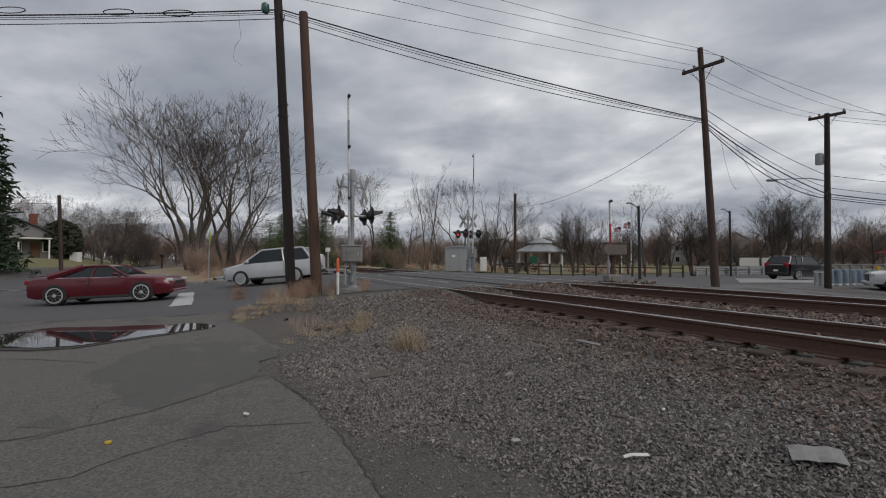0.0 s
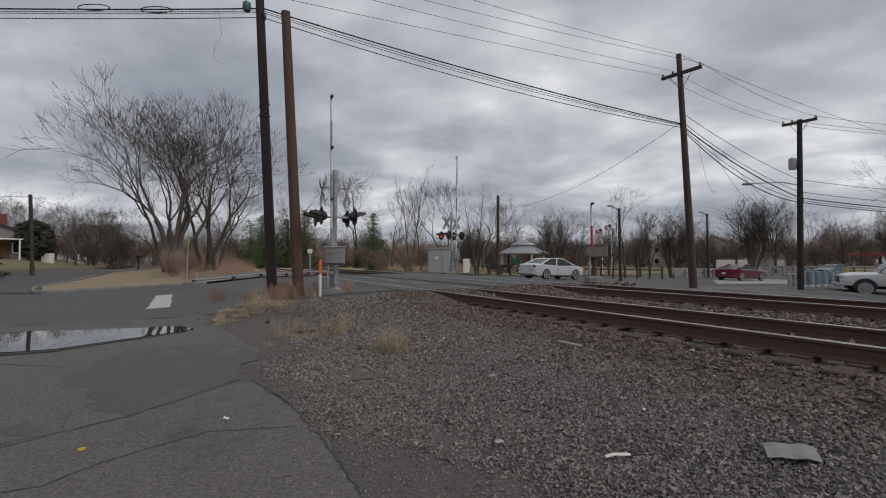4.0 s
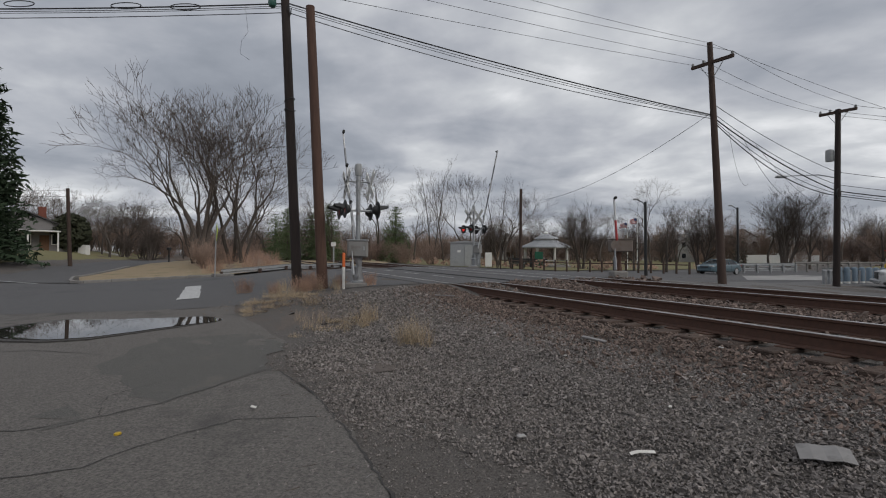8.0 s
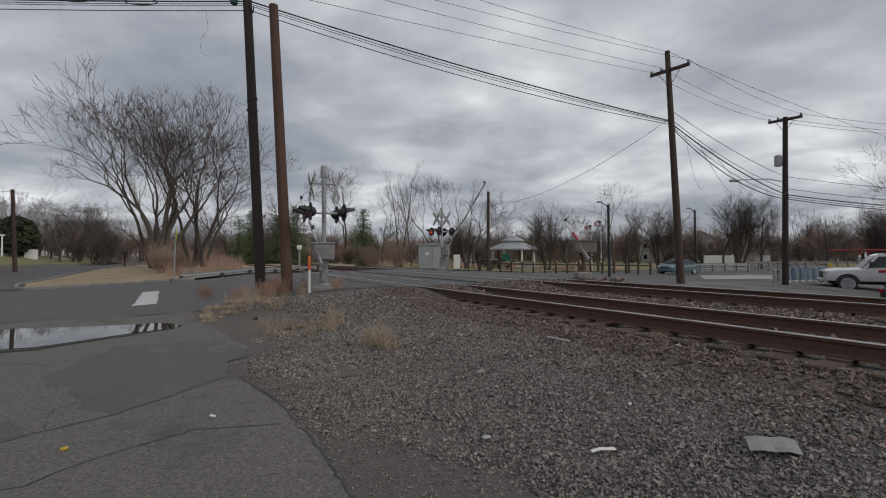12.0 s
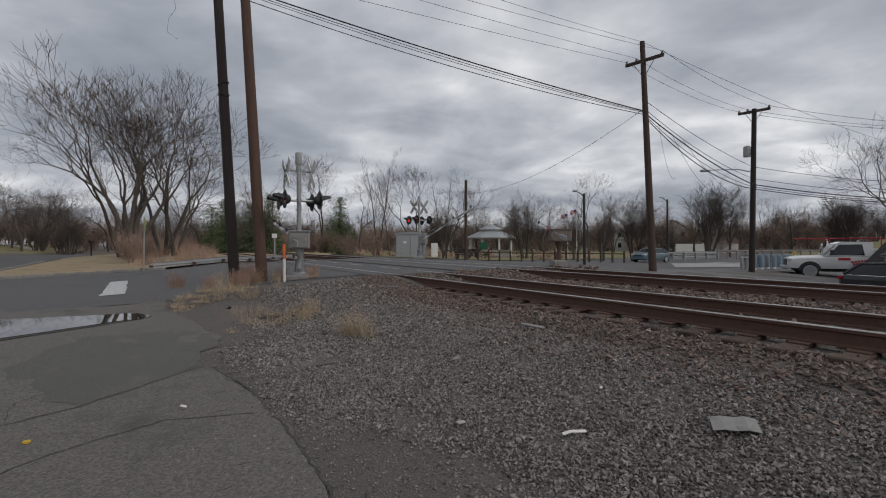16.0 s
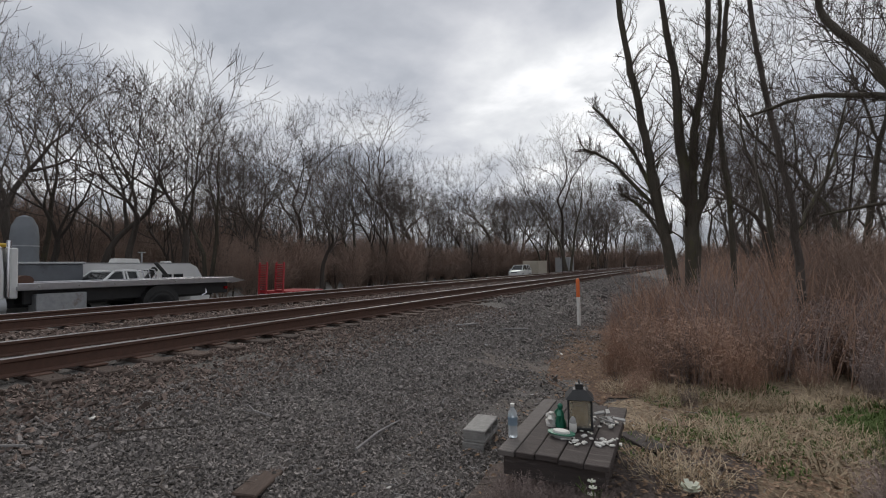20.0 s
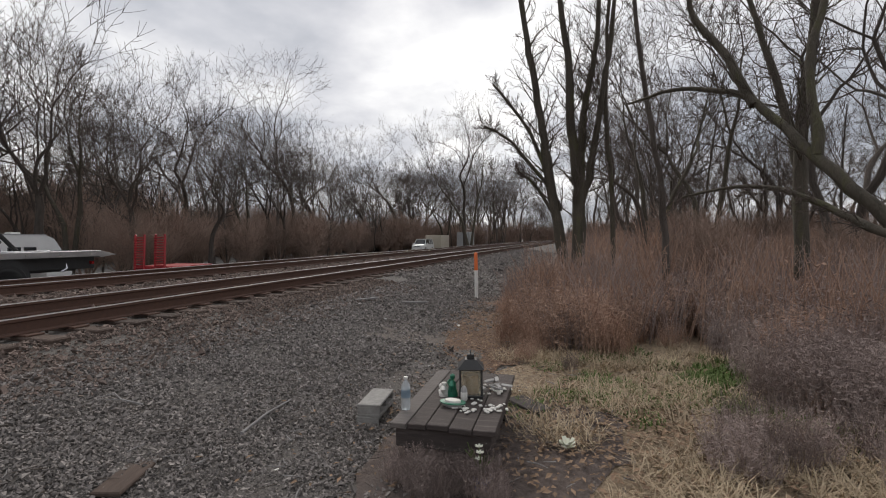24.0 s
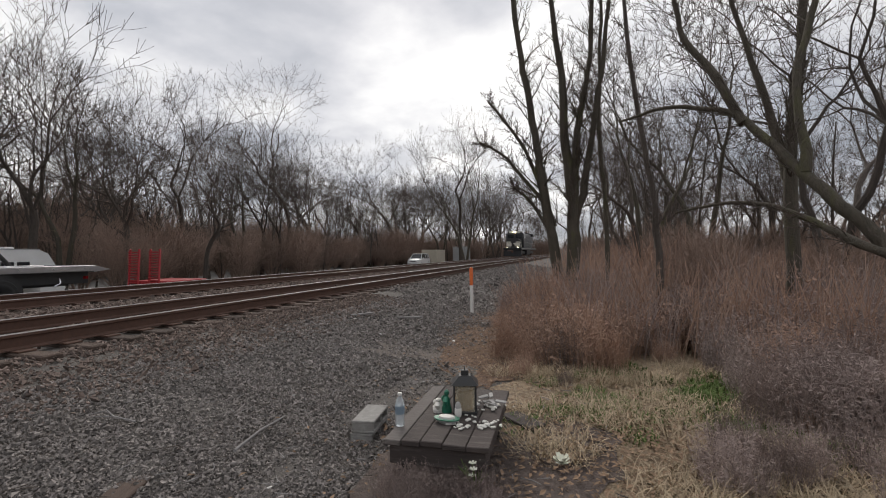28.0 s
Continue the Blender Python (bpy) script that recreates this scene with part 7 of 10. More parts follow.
def forked(seed, cfg, h, r, stems=1, lean=0.0, bark="bark", bole=1.7):
    """A forked tree about h high: a bole, then dividing limbs."""
    t = Tree(seed)
    for k in range(stems):
        a = 2 * math.pi * k / stems + t.rng.uniform(-0.5, 0.5)
        tilt = (lean if stems > 1 else 0.06) * t.rng.uniform(0.5, 1.2)
        st = Vector((math.cos(a), math.sin(a), 0)) * (0.3 * r * stems if stems > 1 else 0)
        l0 = h * 0.215 * t.rng.uniform(0.9, 1.1)
        d = Vector((math.cos(a) * tilt, math.sin(a) * tilt, 1)).normalized()
        foot = st - Vector((0, 0, 0.2))
        top = foot + d * l0 * (bole - 1) + Vector((t.rng.uniform(-0.1, 0.1), t.rng.uniform(-0.1, 0.1), 0))
        t.wood.tube([foot, (foot + top) / 2, top], [r * 1.25, r * 1.05, r], 8, cap=False)
        t.fork(top, d, l0, r, 0, cfg)
    return t.meshes(bark)


add_mat("brushwood", (0.30, 0.215, 0.17), 0.95, color2=(0.19, 0.135, 0.108), scale=3, rand=0.3)
KINDS = {}
KINDS["forest", 0] = forked(31, dict(FORKED, depth=7, tip=0.014), 18, 0.28)
KINDS["forest", 1] = forked(32, dict(FORKED, depth=7, bend=0.24, tip=0.014), 17, 0.24)
KINDS["forest", 2] = forked(37, dict(FORKED, depth=7), 18, 0.18, 2, 0.24, "bark_moss", 2.2)
KINDS["forest", 3] = forked(33, dict(GNARLED, depth=7), 20, 0.25, bole=2.4)
KINDS["forest", 4] = forked(34, dict(GNARLED, depth=6), 17, 0.18, 2, 0.3, bole=2.0)
KINDS["forest", 5] = tree_meshes(25, SLIM, 14, 0.12)
KINDS["forest", 6] = tree_meshes(26, dict(SLIM, count=(12, 5, 4, 3)), 21, 0.10, 2, 0.14)
KINDS["grove", 0] = forked(35, dict(FORKED, depth=7, side=0, tip=0.015), 14.2, 0.18, 5, 0.30, bole=1.7)
KINDS["grove", 1] = forked(36, dict(FORKED, depth=7, side=0, tip=0.015), 13.6, 0.16, 3, 0.28, bole=1.8)
for k in range(3):
    KINDS["round", k] = tree_meshes(60 + k, ROUND, 8, 0.17, 1 + 3 * (k == 1), 0.3)
    KINDS["shrub", k] = tree_meshes(80 + k, SHRUB, 3.2, 0.03, 8, 0.45, "brushwood")
    KINDS["shrub", k][1].materials[0] = M["brushwood"]


def plant(kind, k, x, y, size=1.0, spin=0.0, label="bare winter tree with grey-brown bark", category="tree", group="woodland trees", name="bare_tree", z=None, lean=(0, 0)):
    ob = thing(name, label, category, group=group)
    trunk, crown = KINDS[kind, k]
    for nm, me in (("trunk", trunk), ("crown", crown)):
        o = new(nm, me)
        o.parent = ob
    ob.matrix_basis = pose(x, y, gz(x, y) if z is None else z, lean[0], lean[1], spin) @ Matrix.Scale(size, 4)
    return ob


rng = random.Random(77)
# woodland beyond the far track
for k in range(190):
    s = -2 - 118 * (k + rng.random()) / 190
    d = rng.choice((rng.uniform(25, 32), rng.uniform(30, 44), rng.uniform(42, 75)))
    if s > -20 and d < 27:
        d += 5
    if s > -6 and d < 36:
        d = rng.uniform(37, 60)
    if -100 < s < -42 and d < 30:
        d += 6
    if s < -36 and k % 5 < 2:
        continue
    x, y = P2(s, d)
    plant("forest", rng.randrange(7), x, y, rng.uniform(0.46, 0.66) if s > -36 else rng.uniform(0.66, 0.95), rng.uniform(0, 360), "bare woodland tree with dark branches against the sky", name="woodland_tree")
# the woods close the line far along, and stand behind the brush on the near side
for k in range(46):
    s, d = rng.uniform(-150, -70), rng.choice((rng.uniform(-40, 1.5), rng.uniform(15, 26)))
    x, y = P2(s, d)
    plant("forest", rng.randrange(7), x, y, rng.uniform(0.75, 1.1), rng.uniform(0, 360), "bare woodland tree far along the railway", name="distant_tree")
for k in range(44):
    s, d = rng.uniform(-62, -16), rng.uniform(-38, -0.6)
    if s > -20 and d > -4:
        s -= 8
    x, y = P2(s, d)
    plant("forest", rng.randrange(7), x, y, rng.uniform(0.5, 0.95), rng.uniform(0, 360), "bare slender tree in the near thicket", group="thicket trees")
# tall trees behind the building and the tow truck
for kind, x, y, size in ((5, 34.6, 28.8, 0.85), (0, 37.0, 30.5, 0.7), (6, 36.2, 19.8, 1.15), (5, 34.2, 17.5, 0.9), (1, 39.5, 15.0, 1.02), (2, 37.5, 12.5, 0.95), (0, 30.1, 3.2, 0.98), (1, 31.2, 0.0, 0.92), (0, 31.5, -8.0, 0.72), (1, 33.2, -9.5, 0.7), (1, 36.5, 6.0, 0.7), (0, 28.6, -3.6, 0.8), (1, 30.4, -1.2, 0.9), (2, 31.0, -5.2, 0.75), (1, 29.0, -11.5, 0.66), (2, 34.5, 3.0, 0.85), (1, 40, 22, 0.7), (2, 42, 9, 0.8), (6, 31, 8, 0.66)):
    plant("forest", kind, x, y, size * 0.86, rng.uniform(0, 360), "tall bare tree with crooked limbs behind the lot", z=gz(x, y))
# the big trees by the side street, seen left of the crossing
for k, (x, y, size, kind) in enumerate(((-20.7, 39.4, 0.93, 0), (-19.2, 41.4, 0.92, 1), (-22.2, 41.0, 0.92, 1), (-17.8, 40.2, 0.7, 1))):
    plant("grove", kind, x, y, size, 50 * k, "large bare spreading tree beside the grass verge", group="roadside trees")
for x, y, size, kind in ((-34, 62, 0.8, 3), (-38, 72, 0.75, 2), (-30, 70, 0.7, 0), (-44, 84, 0.8, 4), (-26, 66, 0.7, 1), (-48, 92, 0.7, 3), (-13, 52, 0.55, 5), (-15, 60, 0.7, 1), (-9, 58, 0.6, 2)):
    plant("forest", kind, x, y, size, rng.uniform(0, 360), "bare tree along the side street", group="roadside trees")
for x, y, size, kind in ((-2.0, 55.2, 0.85, 6), (-0.6, 56.0, 0.8, 5), (4.7, 46.0, 0.62, 6), (-4.2, 57, 0.55, 1), (7.2, 60, 0.55, 0), (2.2, 62, 0.6, 2)):
    plant("forest", kind, x, y, size, rng.uniform(0, 360), "slender bare tree beside the tracks", group="trackside trees")
# park trees and the tree line behind
for x, y, size, k in ((14.1, 50.2, 0.92, 1), (20.1, 43.8, 0.82, 0), (23.5, 44.3, 0.85, 1), (18.6, 47.5, 0.8, 2), (10.8, 62, 0.95, 0), (22.5, 56, 0.9, 2), (6.8, 64, 0.9, 1), (43.5, 61.2, 1.35, 1), (45.5, 59.8, 1.2, 0), (53, 58, 1.1, 2), (57, 54, 1.1, 1), (38, 62, 0.8, 2), (60, 47, 1.1, 0), (66, 45, 1.1, 2)):
    plant("round", k, x, y, size, rng.uniform(0, 360), "round-crowned bare park tree", group="park trees")
for k in range(96):
    a = radians(-52 + 96 * (k + rng.random()) / 70)
    r = rng.uniform(78, 135)
    x, y = -r * math.sin(-a), r * math.cos(a)
    if a < radians(-24):
        r += 10
    x, y = r * math.sin(a), r * math.cos(a)
    plant(*(("round", rng.randrange(3)) if k % 2 else ("forest", rng.randrange(7))), x, y, rng.uniform(0.7, 1.05) if k % 2 else rng.uniform(0.4, 0.6), rng.uniform(0, 360), "bare tree in the distant tree line", group="distant trees", name="distant_tree")
# scrub and trees that close the line where it curves away
for k in range(90):
    s = rng.uniform(-175, -84)
    d = rng.choice((rng.uniform(-26, 1.0), rng.uniform(15.5, 34))) + bend(s)
    x, y = P2(s, d)
    plant("shrub", k % 3, x, y, rng.uniform(1.1, 2.1), rng.uniform(0, 360), "brown scrub far along the railway", "shrub", "distant scrub", "distant_shrub")
for k in range(40):
    s = rng.uniform(-185, -105)
    d = rng.choice((rng.uniform(-16, 1.5), rng.uniform(15.5, 36))) + bend(s)
    x, y = P2(s, d)
    plant("forest", rng.randrange(7), x, y, rng.uniform(0.7, 1.0), rng.uniform(0, 360), "bare woodland tree far along the railway", name="distant_tree")
# bare trees and brown scrub closing the far side of street and park
for k in range(46):
    a = radians(-rng.choice((rng.uniform(31.5, 45), rng.uniform(32, 40), rng.uniform(15, 27))))
    r = rng.uniform(74, 108)
    x, y = r * math.sin(a), r * math.cos(a)
    plant(*rng.choice((("forest", 0), ("forest", 1), ("grove", 1), ("round", 1))), x, y, rng.uniform(0.42, 0.62), rng.uniform(0, 360), "bare tree behind the side street", group="distant trees", name="distant_tree")
for k in range(120):
    a = radians(-47 + 92 * (k + rng.random()) / 120)
    r = rng.uniform(100, 150)
    x, y = r * math.sin(a), r * math.cos(a)
    plant("shrub", k % 3, x, y, rng.uniform(1.3, 2.3), rng.uniform(0, 360), "brown winter scrub in the far distance", "shrub", "distant scrub", "distant_shrub")
# thin saplings and a deep bank of scrub that close the woods
for k in range(230):
    s = 6 - 126 * (k + rng.random()) / 230
    d = rng.uniform(27, 58) + (8 if s > -14 else 0)
    if s < -34 and k % 3:
        continue
    x, y = P2(s, d)
    plant("forest", 5 + k % 2, x, y, rng.uniform(0.4, 0.66) if s > -36 else rng.uniform(0.5, 0.9), rng.uniform(0, 360), "thin bare sapling in the woods", name="sapling_tree")
for k in range(118):
    s = 4 - 84 * (k + rng.random()) / 118
    x, y = P2(s, rng.uniform(36, 56) + (10 if s > -10 else 0))
    plant("shrub", k % 3, x, y, rng.uniform(1.5, 2.5), rng.uniform(0, 360), "tall leafless undergrowth deep in the woods", "shrub", "woodland shrubs", "bare_shrub")
for k in range(110):
    s = rng.uniform(-260, -120)
    d = rng.uniform(-60, 45)
    if abs(d - bend(s) - 8.7) < 8:
        continue
    x, y = P2(s, d)
    if k % 2:
        plant("forest", rng.randrange(7), x, y, rng.uniform(0.8, 1.1), rng.uniform(0, 360), "bare woodland tree where the railway curves", name="distant_tree")
    else:
        plant("shrub", k % 3, x, y, rng.uniform(2.0, 3.2), rng.uniform(0, 360), "brown scrub where the railway curves", "shrub", "distant scrub", "distant_shrub")
for k in range(34):
    s, d = rng.uniform(-70, -15), rng.uniform(-42, -1.5)
    if s > -20 and d > -5:
        s -= 8
    x, y = P2(s, d)
    plant("forest", (5, 6, 0, 1, 4)[k % 5], x, y, rng.uniform(0.5, 0.9), rng.uniform(0, 360), "bare slender tree in the near thicket", group="thicket trees")
for k in range(64):
    x, y = P2(2 - 44 * (k + rng.random()) / 64, rng.uniform(42, 66))
    plant("shrub", k % 3, x, y, rng.uniform(2.3, 3.4), rng.uniform(0, 360), "high tangled scrub behind the lot", "shrub", "woodland shrubs", "tall_shrub")
# low wooded skyline beyond street and park
for k in range(170):
    a = radians(-52 + 112 * (k + rng.random()) / 170)
    r = rng.uniform(118, 175)
    x, y = r * math.sin(a), r * math.cos(a)
    plant(*(("shrub", k % 3) if k % 3 else ("round", k % 2)), x, y, rng.uniform(2.0, 3.4) if k % 3 else rng.uniform(0.9, 1.3), rng.uniform(0, 360), "dense bare woods on the skyline", group="skyline woods", name="skyline_tree")
# shrubby undergrowth of the woods
for k in range(180):
    s = 2 - 110 * (k + rng.random()) / 180
    d = rng.uniform(22.8, 30) + (5 if s < -42 else 0) if s < -19 else rng.uniform(31, 40)
    x, y = P2(s, d)
    if k % 3 == 0 and s > -45:
        x, y = P2(s, rng.uniform(33, 48))
    plant("shrub", k % 3, x, y, rng.uniform(0.8, 1.7) * (1.5 if k % 3 == 0 else 1.0), rng.uniform(0, 360), "leafless brown undergrowth shrub", "shrub", "woodland shrubs", "bare_shrub")
for k in range(46):
    x, y = P2(rng.uniform(39, 80), rng.choice((rng.uniform(-2, 3.2), rng.uniform(14, 19))))
    plant("shrub", k % 3, x, y, rng.uniform(0.5, 0.95), rng.uniform(0, 360), "leafless reddish-brown shrub by the tracks", "shrub", "trackside shrubs", "trackside_shrub")
for k in range(46):
    x, y = P2(rng.uniform(-40, -12), rng.uniform(-22, 0.5))
    plant("shrub", k % 3, x, y, rng.uniform(0.4, 0.9), rng.uniform(0, 360), "leafless brown thicket shrub", "shrub", "thicket shrubs", "thicket_shrub")


def near_tree(label, stems, cfg, seed, bark="bark_moss"):
    """A tree from a few bent stems, each (points, first and last radius), with its branches grown on them."""
    t = Tree(seed)
    for pts, r0, r1, ln, lo in stems:
        pts = [Vector(p) for p in pts]
        fine, rad = [], []
        for k in range(len(pts) - 1):
            p0, p1, p2, p3 = pts[max(k - 1, 0)], pts[k], pts[k + 1], pts[min(k + 2, len(pts) - 1)]
            for j in range(4):
                u = j / 4
                fine.append(0.5 * ((2 * p1) + (p2 - p0) * u + (2 * p0 - 5 * p1 + 4 * p2 - p3) * u * u + (3 * p1 - p0 - 3 * p2 + p3) * u ** 3))
        fine.append(pts[-1])
        rad = [r0 + (r1 - r0) * k / (len(fine) - 1) for k in range(len(fine))]
        wob = [p + Vector((t.rng.uniform(-1, 1), t.rng.uniform(-1, 1), 0)) * 0.03 for p in fine]
        rad = [q * 0.74 * t.rng.uniform(0.93, 1.08) for q in rad]
        t.wood.tube(wob, rad, 12, cap=True)
        t.sprout(wob, rad, ln, 0, cfg, lo)
    ob = thing("bare_tree", label, "tree", group="thicket trees")
    wood, twigs = t.meshes(bark)
    for nm, me in (("trunk", wood), ("crown", twigs)):
        o = new(nm, me)
        o.parent = ob


NEAR = dict(levels=3, count=(38, 8, 5), angle=(0.4, 1.0), bend=0.26, lift=0.10, clear=0.12, reach=0.55, thin=0.42)
near_tree("large multi-stemmed bare tree with mossy bark in the thicket",
          [([(6.05, -12.1, -0.2), (6.33, -11.98, 1.53), (6.58, -11.84, 3.4), (6.71, -11.77, 4.49), (6.92, -11.64, 6.04), (7.14, -11.5, 7.45), (7.4, -11.4, 10.5)], 0.22, 0.08, 3.8, 0.2),
           ([(5.97, -12.16, -0.2), (5.89, -12.2, 1.53), (5.88, -12.21, 2.9), (6.05, -12.13, 4.44), (6.11, -12.1, 6.11), (6.29, -12.0, 7.95), (6.5, -11.9, 11)], 0.29, 0.06, 3.8, 0.22),
           ([(5.88, -12.21, 2.8), (5.78, -12.26, 4.57), (5.65, -12.32, 5.61), (5.45, -12.41, 6.92), (5.3, -12.5, 10.5)], 0.17, 0.06, 3.2, 0.1),
           ([(5.87, -12.21, 2.4), (5.59, -12.35, 3.5), (5.39, -12.44, 5.13), (5.12, -12.55, 6.87), (4.8, -12.7, 10)], 0.16, 0.05, 3.2, 0.1),
           ([(5.1, -12.56, -0.2), (5.13, -12.55, 2.87), (5.26, -12.5, 4.82), (5.19, -12.53, 7.76), (5.1, -12.6, 10)], 0.10, 0.04, 2.8, 0.2),
           ([(6.32, -11.98, 2.3), (7.03, -11.57, 4.51), (7.82, -11.04, 5.85)], 0.085, 0.045, 1.6, 0.25),
           ([(6.55, -11.86, 2.9), (7.42, -11.32, 4.22), (8.06, -10.86, 4.72)], 0.08, 0.03, 1.6, 0.25),
           ([(6.3, -11.98, 1.9), (6.91, -11.64, 3.02), (7.3, -11.4, 3.43)], 0.07, 0.035, 1.5, 0.3)], NEAR, 301)
near_tree("leaning bare tree whose trunk reaches over the brush",
          [([(-0.9, -8.2, -0.2), (-0.5, -8.35, 1.17), (0.23, -8.56, 2.19), (0.87, -8.93, 3.01), (1.41, -9.26, 3.68), (1.83, -9.39, 3.98), (2.66, -9.5, 4.23), (3.6, -9.7, 4.2)], 0.15, 0.03, 2.6, 0.35),
           ([(1.41, -9.26, 3.66), (1.97, -9.46, 4.79), (2.4, -9.57, 5.43), (2.57, -9.53, 6.37), (2.9, -9.6, 7.4)], 0.11, 0.03, 2.6, 0.15),
           ([(0.6, -8.75, 2.7), (0.7, -9.2, 4.4), (0.4, -9.6, 6.0), (0.5, -9.8, 8.0)], 0.10, 0.03, 2.8, 0.2)], dict(NEAR, count=(24, 8, 5)), 302)
near_tree("fallen dark limb propped across the brush",
          [([(-0.8, -7.6, 0.6), (-0.46, -7.85, 1.39), (-0.1, -7.96, 1.58), (0.5, -8.35, 1.97), (1.03, -8.61, 2.25), (1.64, -8.82, 2.34), (2.44, -9.04, 2.25)], 0.095, 0.025, 1.7, 0.3)], dict(NEAR, count=(24, 7, 4)), 303)
near_tree("slender bare tree standing in the thicket", [([(3.4, -11.4, -0.2), (3.42, -11.36, 1.14), (3.53, -11.33, 3.03), (3.86, -11.22, 5.2), (4.08, -11.14, 7.9), (4.2, -11.1, 10)], 0.12, 0.04, 2.8, 0.25)], NEAR, 304, "bark")
near_tree("thick forked bare tree behind the brush",
          [([(1.15, -13.32, -0.2), (1.2, -13.31, 2.98), (1.09, -13.32, 4.94), (0.87, -13.34, 7.5), (0.7, -13.4, 10)], 0.22, 0.08, 4.0, 0.25),
           ([(1.18, -13.32, 2.9), (1.63, -13.57, 4.99), (2.23, -13.79, 7.2), (2.6, -13.9, 9)], 0.15, 0.05, 3.4, 0.15)], NEAR, 305)


# ---- conifers and evergreen shrubs ----
def conifer(x, y, h, width, label, seed, mat="needles", thin=1.0, z=None, name="conifer_tree"):
    rg = random.Random(seed)
    ob = thing(name, label, "tree", pose(x, y, gz(x, y) if z is None else z), group="evergreen trees")
    part("trunk", Geo().tube([(0, 0, -0.2), (0, 0, h * 0.95)], [0.02 * h, 0.01], 8), M["bark"], ob)
    v, f = [], []
    layers = int(h * 3.2)
    for k in range(layers):
        t = (k + rg.random()) / layers
        z0 = h * (0.08 + 0.92 * t)
        for j in range(int((7 + 8 * (1 - t)) * thin)):
            a = rg.uniform(0, 2 * math.pi)
            z0 = h * (0.06 + 0.94 * min(max(t + rg.uniform(-1.2, 1.2) / layers, 0), 1))
            lump = 0.75 + 0.35 * noise.noise((math.cos(a) * 1.3, math.sin(a) * 1.3, z0 * 0.9 + seed * 3))
            reach = width * (1 - t) ** (0.5 if mat == "pine_green" else 0.75) * lump * rg.uniform(0.75, 1.15) + 0.15
            d = Vector((math.cos(a), math.sin(a), -0.28 + 0.35 * t))
            for q in range(5):
                u = (q + rg.random()) / 5
                c = d * reach * u + Vector((0, 0, z0))
                sz = (0.16 + 0.16 * rg.random()) * (0.6 + 0.5 * (1 - t)) * h / 8
                for _ in range(3):
                    e1 = Vector((rg.uniform(-1, 1), rg.uniform(-1, 1), rg.uniform(-0.8, 0.3))).normalized() * sz
                    e2 = e1.cross(Vector((rg.uniform(-1, 1), rg.uniform(-1, 1), rg.uniform(-1, 1)))).normalized() * sz * 0.22
                    n = len(v)
                    v += [tuple(c - e2), tuple(c + e1), tuple(c + e2)]
                    f.append((n, n + 1, n + 2))
    part("crown", Geo().add(v, f), M[mat], ob)
    return ob


add_mat("pine_green", (0.125, 0.165, 0.07), 0.9, color2=(0.065, 0.095, 0.042), scale=2)
add_mat("shrub_green", (0.042, 0.046, 0.022), 0.9, color2=(0.022, 0.026, 0.013), scale=3)
conifer(-34.2, 33.6, 16.5, 4.6, "tall dark green spruce beside a house", 1, thin=2.6)
conifer(-38.5, 35.5, 11.0, 3.2, "dark green spruce beside a house", 2)
for x, y, h, w, sd in ((-6.3, 54.9, 6.6, 2.7, 3), (-21.5, 62.2, 7.0, 3.4, 4), (-18.5, 63, 6.4, 3.2, 5), (-15.5, 60, 7.4, 3.2, 6), (-24.5, 66, 6.5, 3.4, 7)):
    conifer(x, y, h, w, "soft green pine beside the tracks", sd, "pine_green", 2.6)


def leaf_ball(x, y, z, rx, rz, label, seed, mat="shrub_green", n=2600):
    """A clipped evergreen: short stems and very many small leaves in an uneven dome."""
    rg = random.Random(seed)
    ob = thing("evergreen_shrub", label, "shrub", pose(x, y, z), group="evergreen shrubs")
    part("stem", Geo().tube([(0, 0, -0.1), (0.05, 0, rz * 0.8)], [0.12, 0.05], 7), M["bark"], ob)
    v, f = [], []
    for k in range(n):
        d = Vector((rg.gauss(0, 1), rg.gauss(0, 1), rg.gauss(0, 1))).normalized()
        lump = 1 + 0.16 * noise.noise(d * 2.2 + Vector((seed, 0, 0)))
        rr = rg.uniform(0.72, 1.0) * lump
        c = Vector((d.x * rx * rr, d.y * rx * rr, rz * 1.05 + d.z * rz * rr))
        e1 = Vector((rg.uniform(-1, 1), rg.uniform(-1, 1), rg.uniform(-1, 1))).normalized() * rg.uniform(0.12, 0.26) * rx * 0.6
        e2 = e1.orthogonal() * 0.6
        m = len(v)
        v += [tuple(c - e1), tuple(c + e2), tuple(c + e1), tuple(c - e2)]
        f.append((m, m + 1, m + 2, m + 3))
    part("foliage", Geo().add(v, f), M[mat], ob)


leaf_ball(-50.6, 62.0, gz(-50.6, 62.0) - 0.1, 2.3, 2.5, "big rounded dark evergreen shrub", 5)
leaf_ball(-51.5, 98, gz(-51.5, 98), 2.2, 0.9, "low clipped dark hedge", 6, n=1200)
leaf_ball(-48.5, 99, gz(-48.5, 99), 2.2, 0.9, "low clipped dark hedge", 7, n=1200)
for k, (x, y) in enumerate(((31.5, 52.0), (32.6, 52.4))):
    conifer(x, y, 3.6, 0.6, "narrow dark evergreen column", 30 + k, "shrub_green", 0.8)


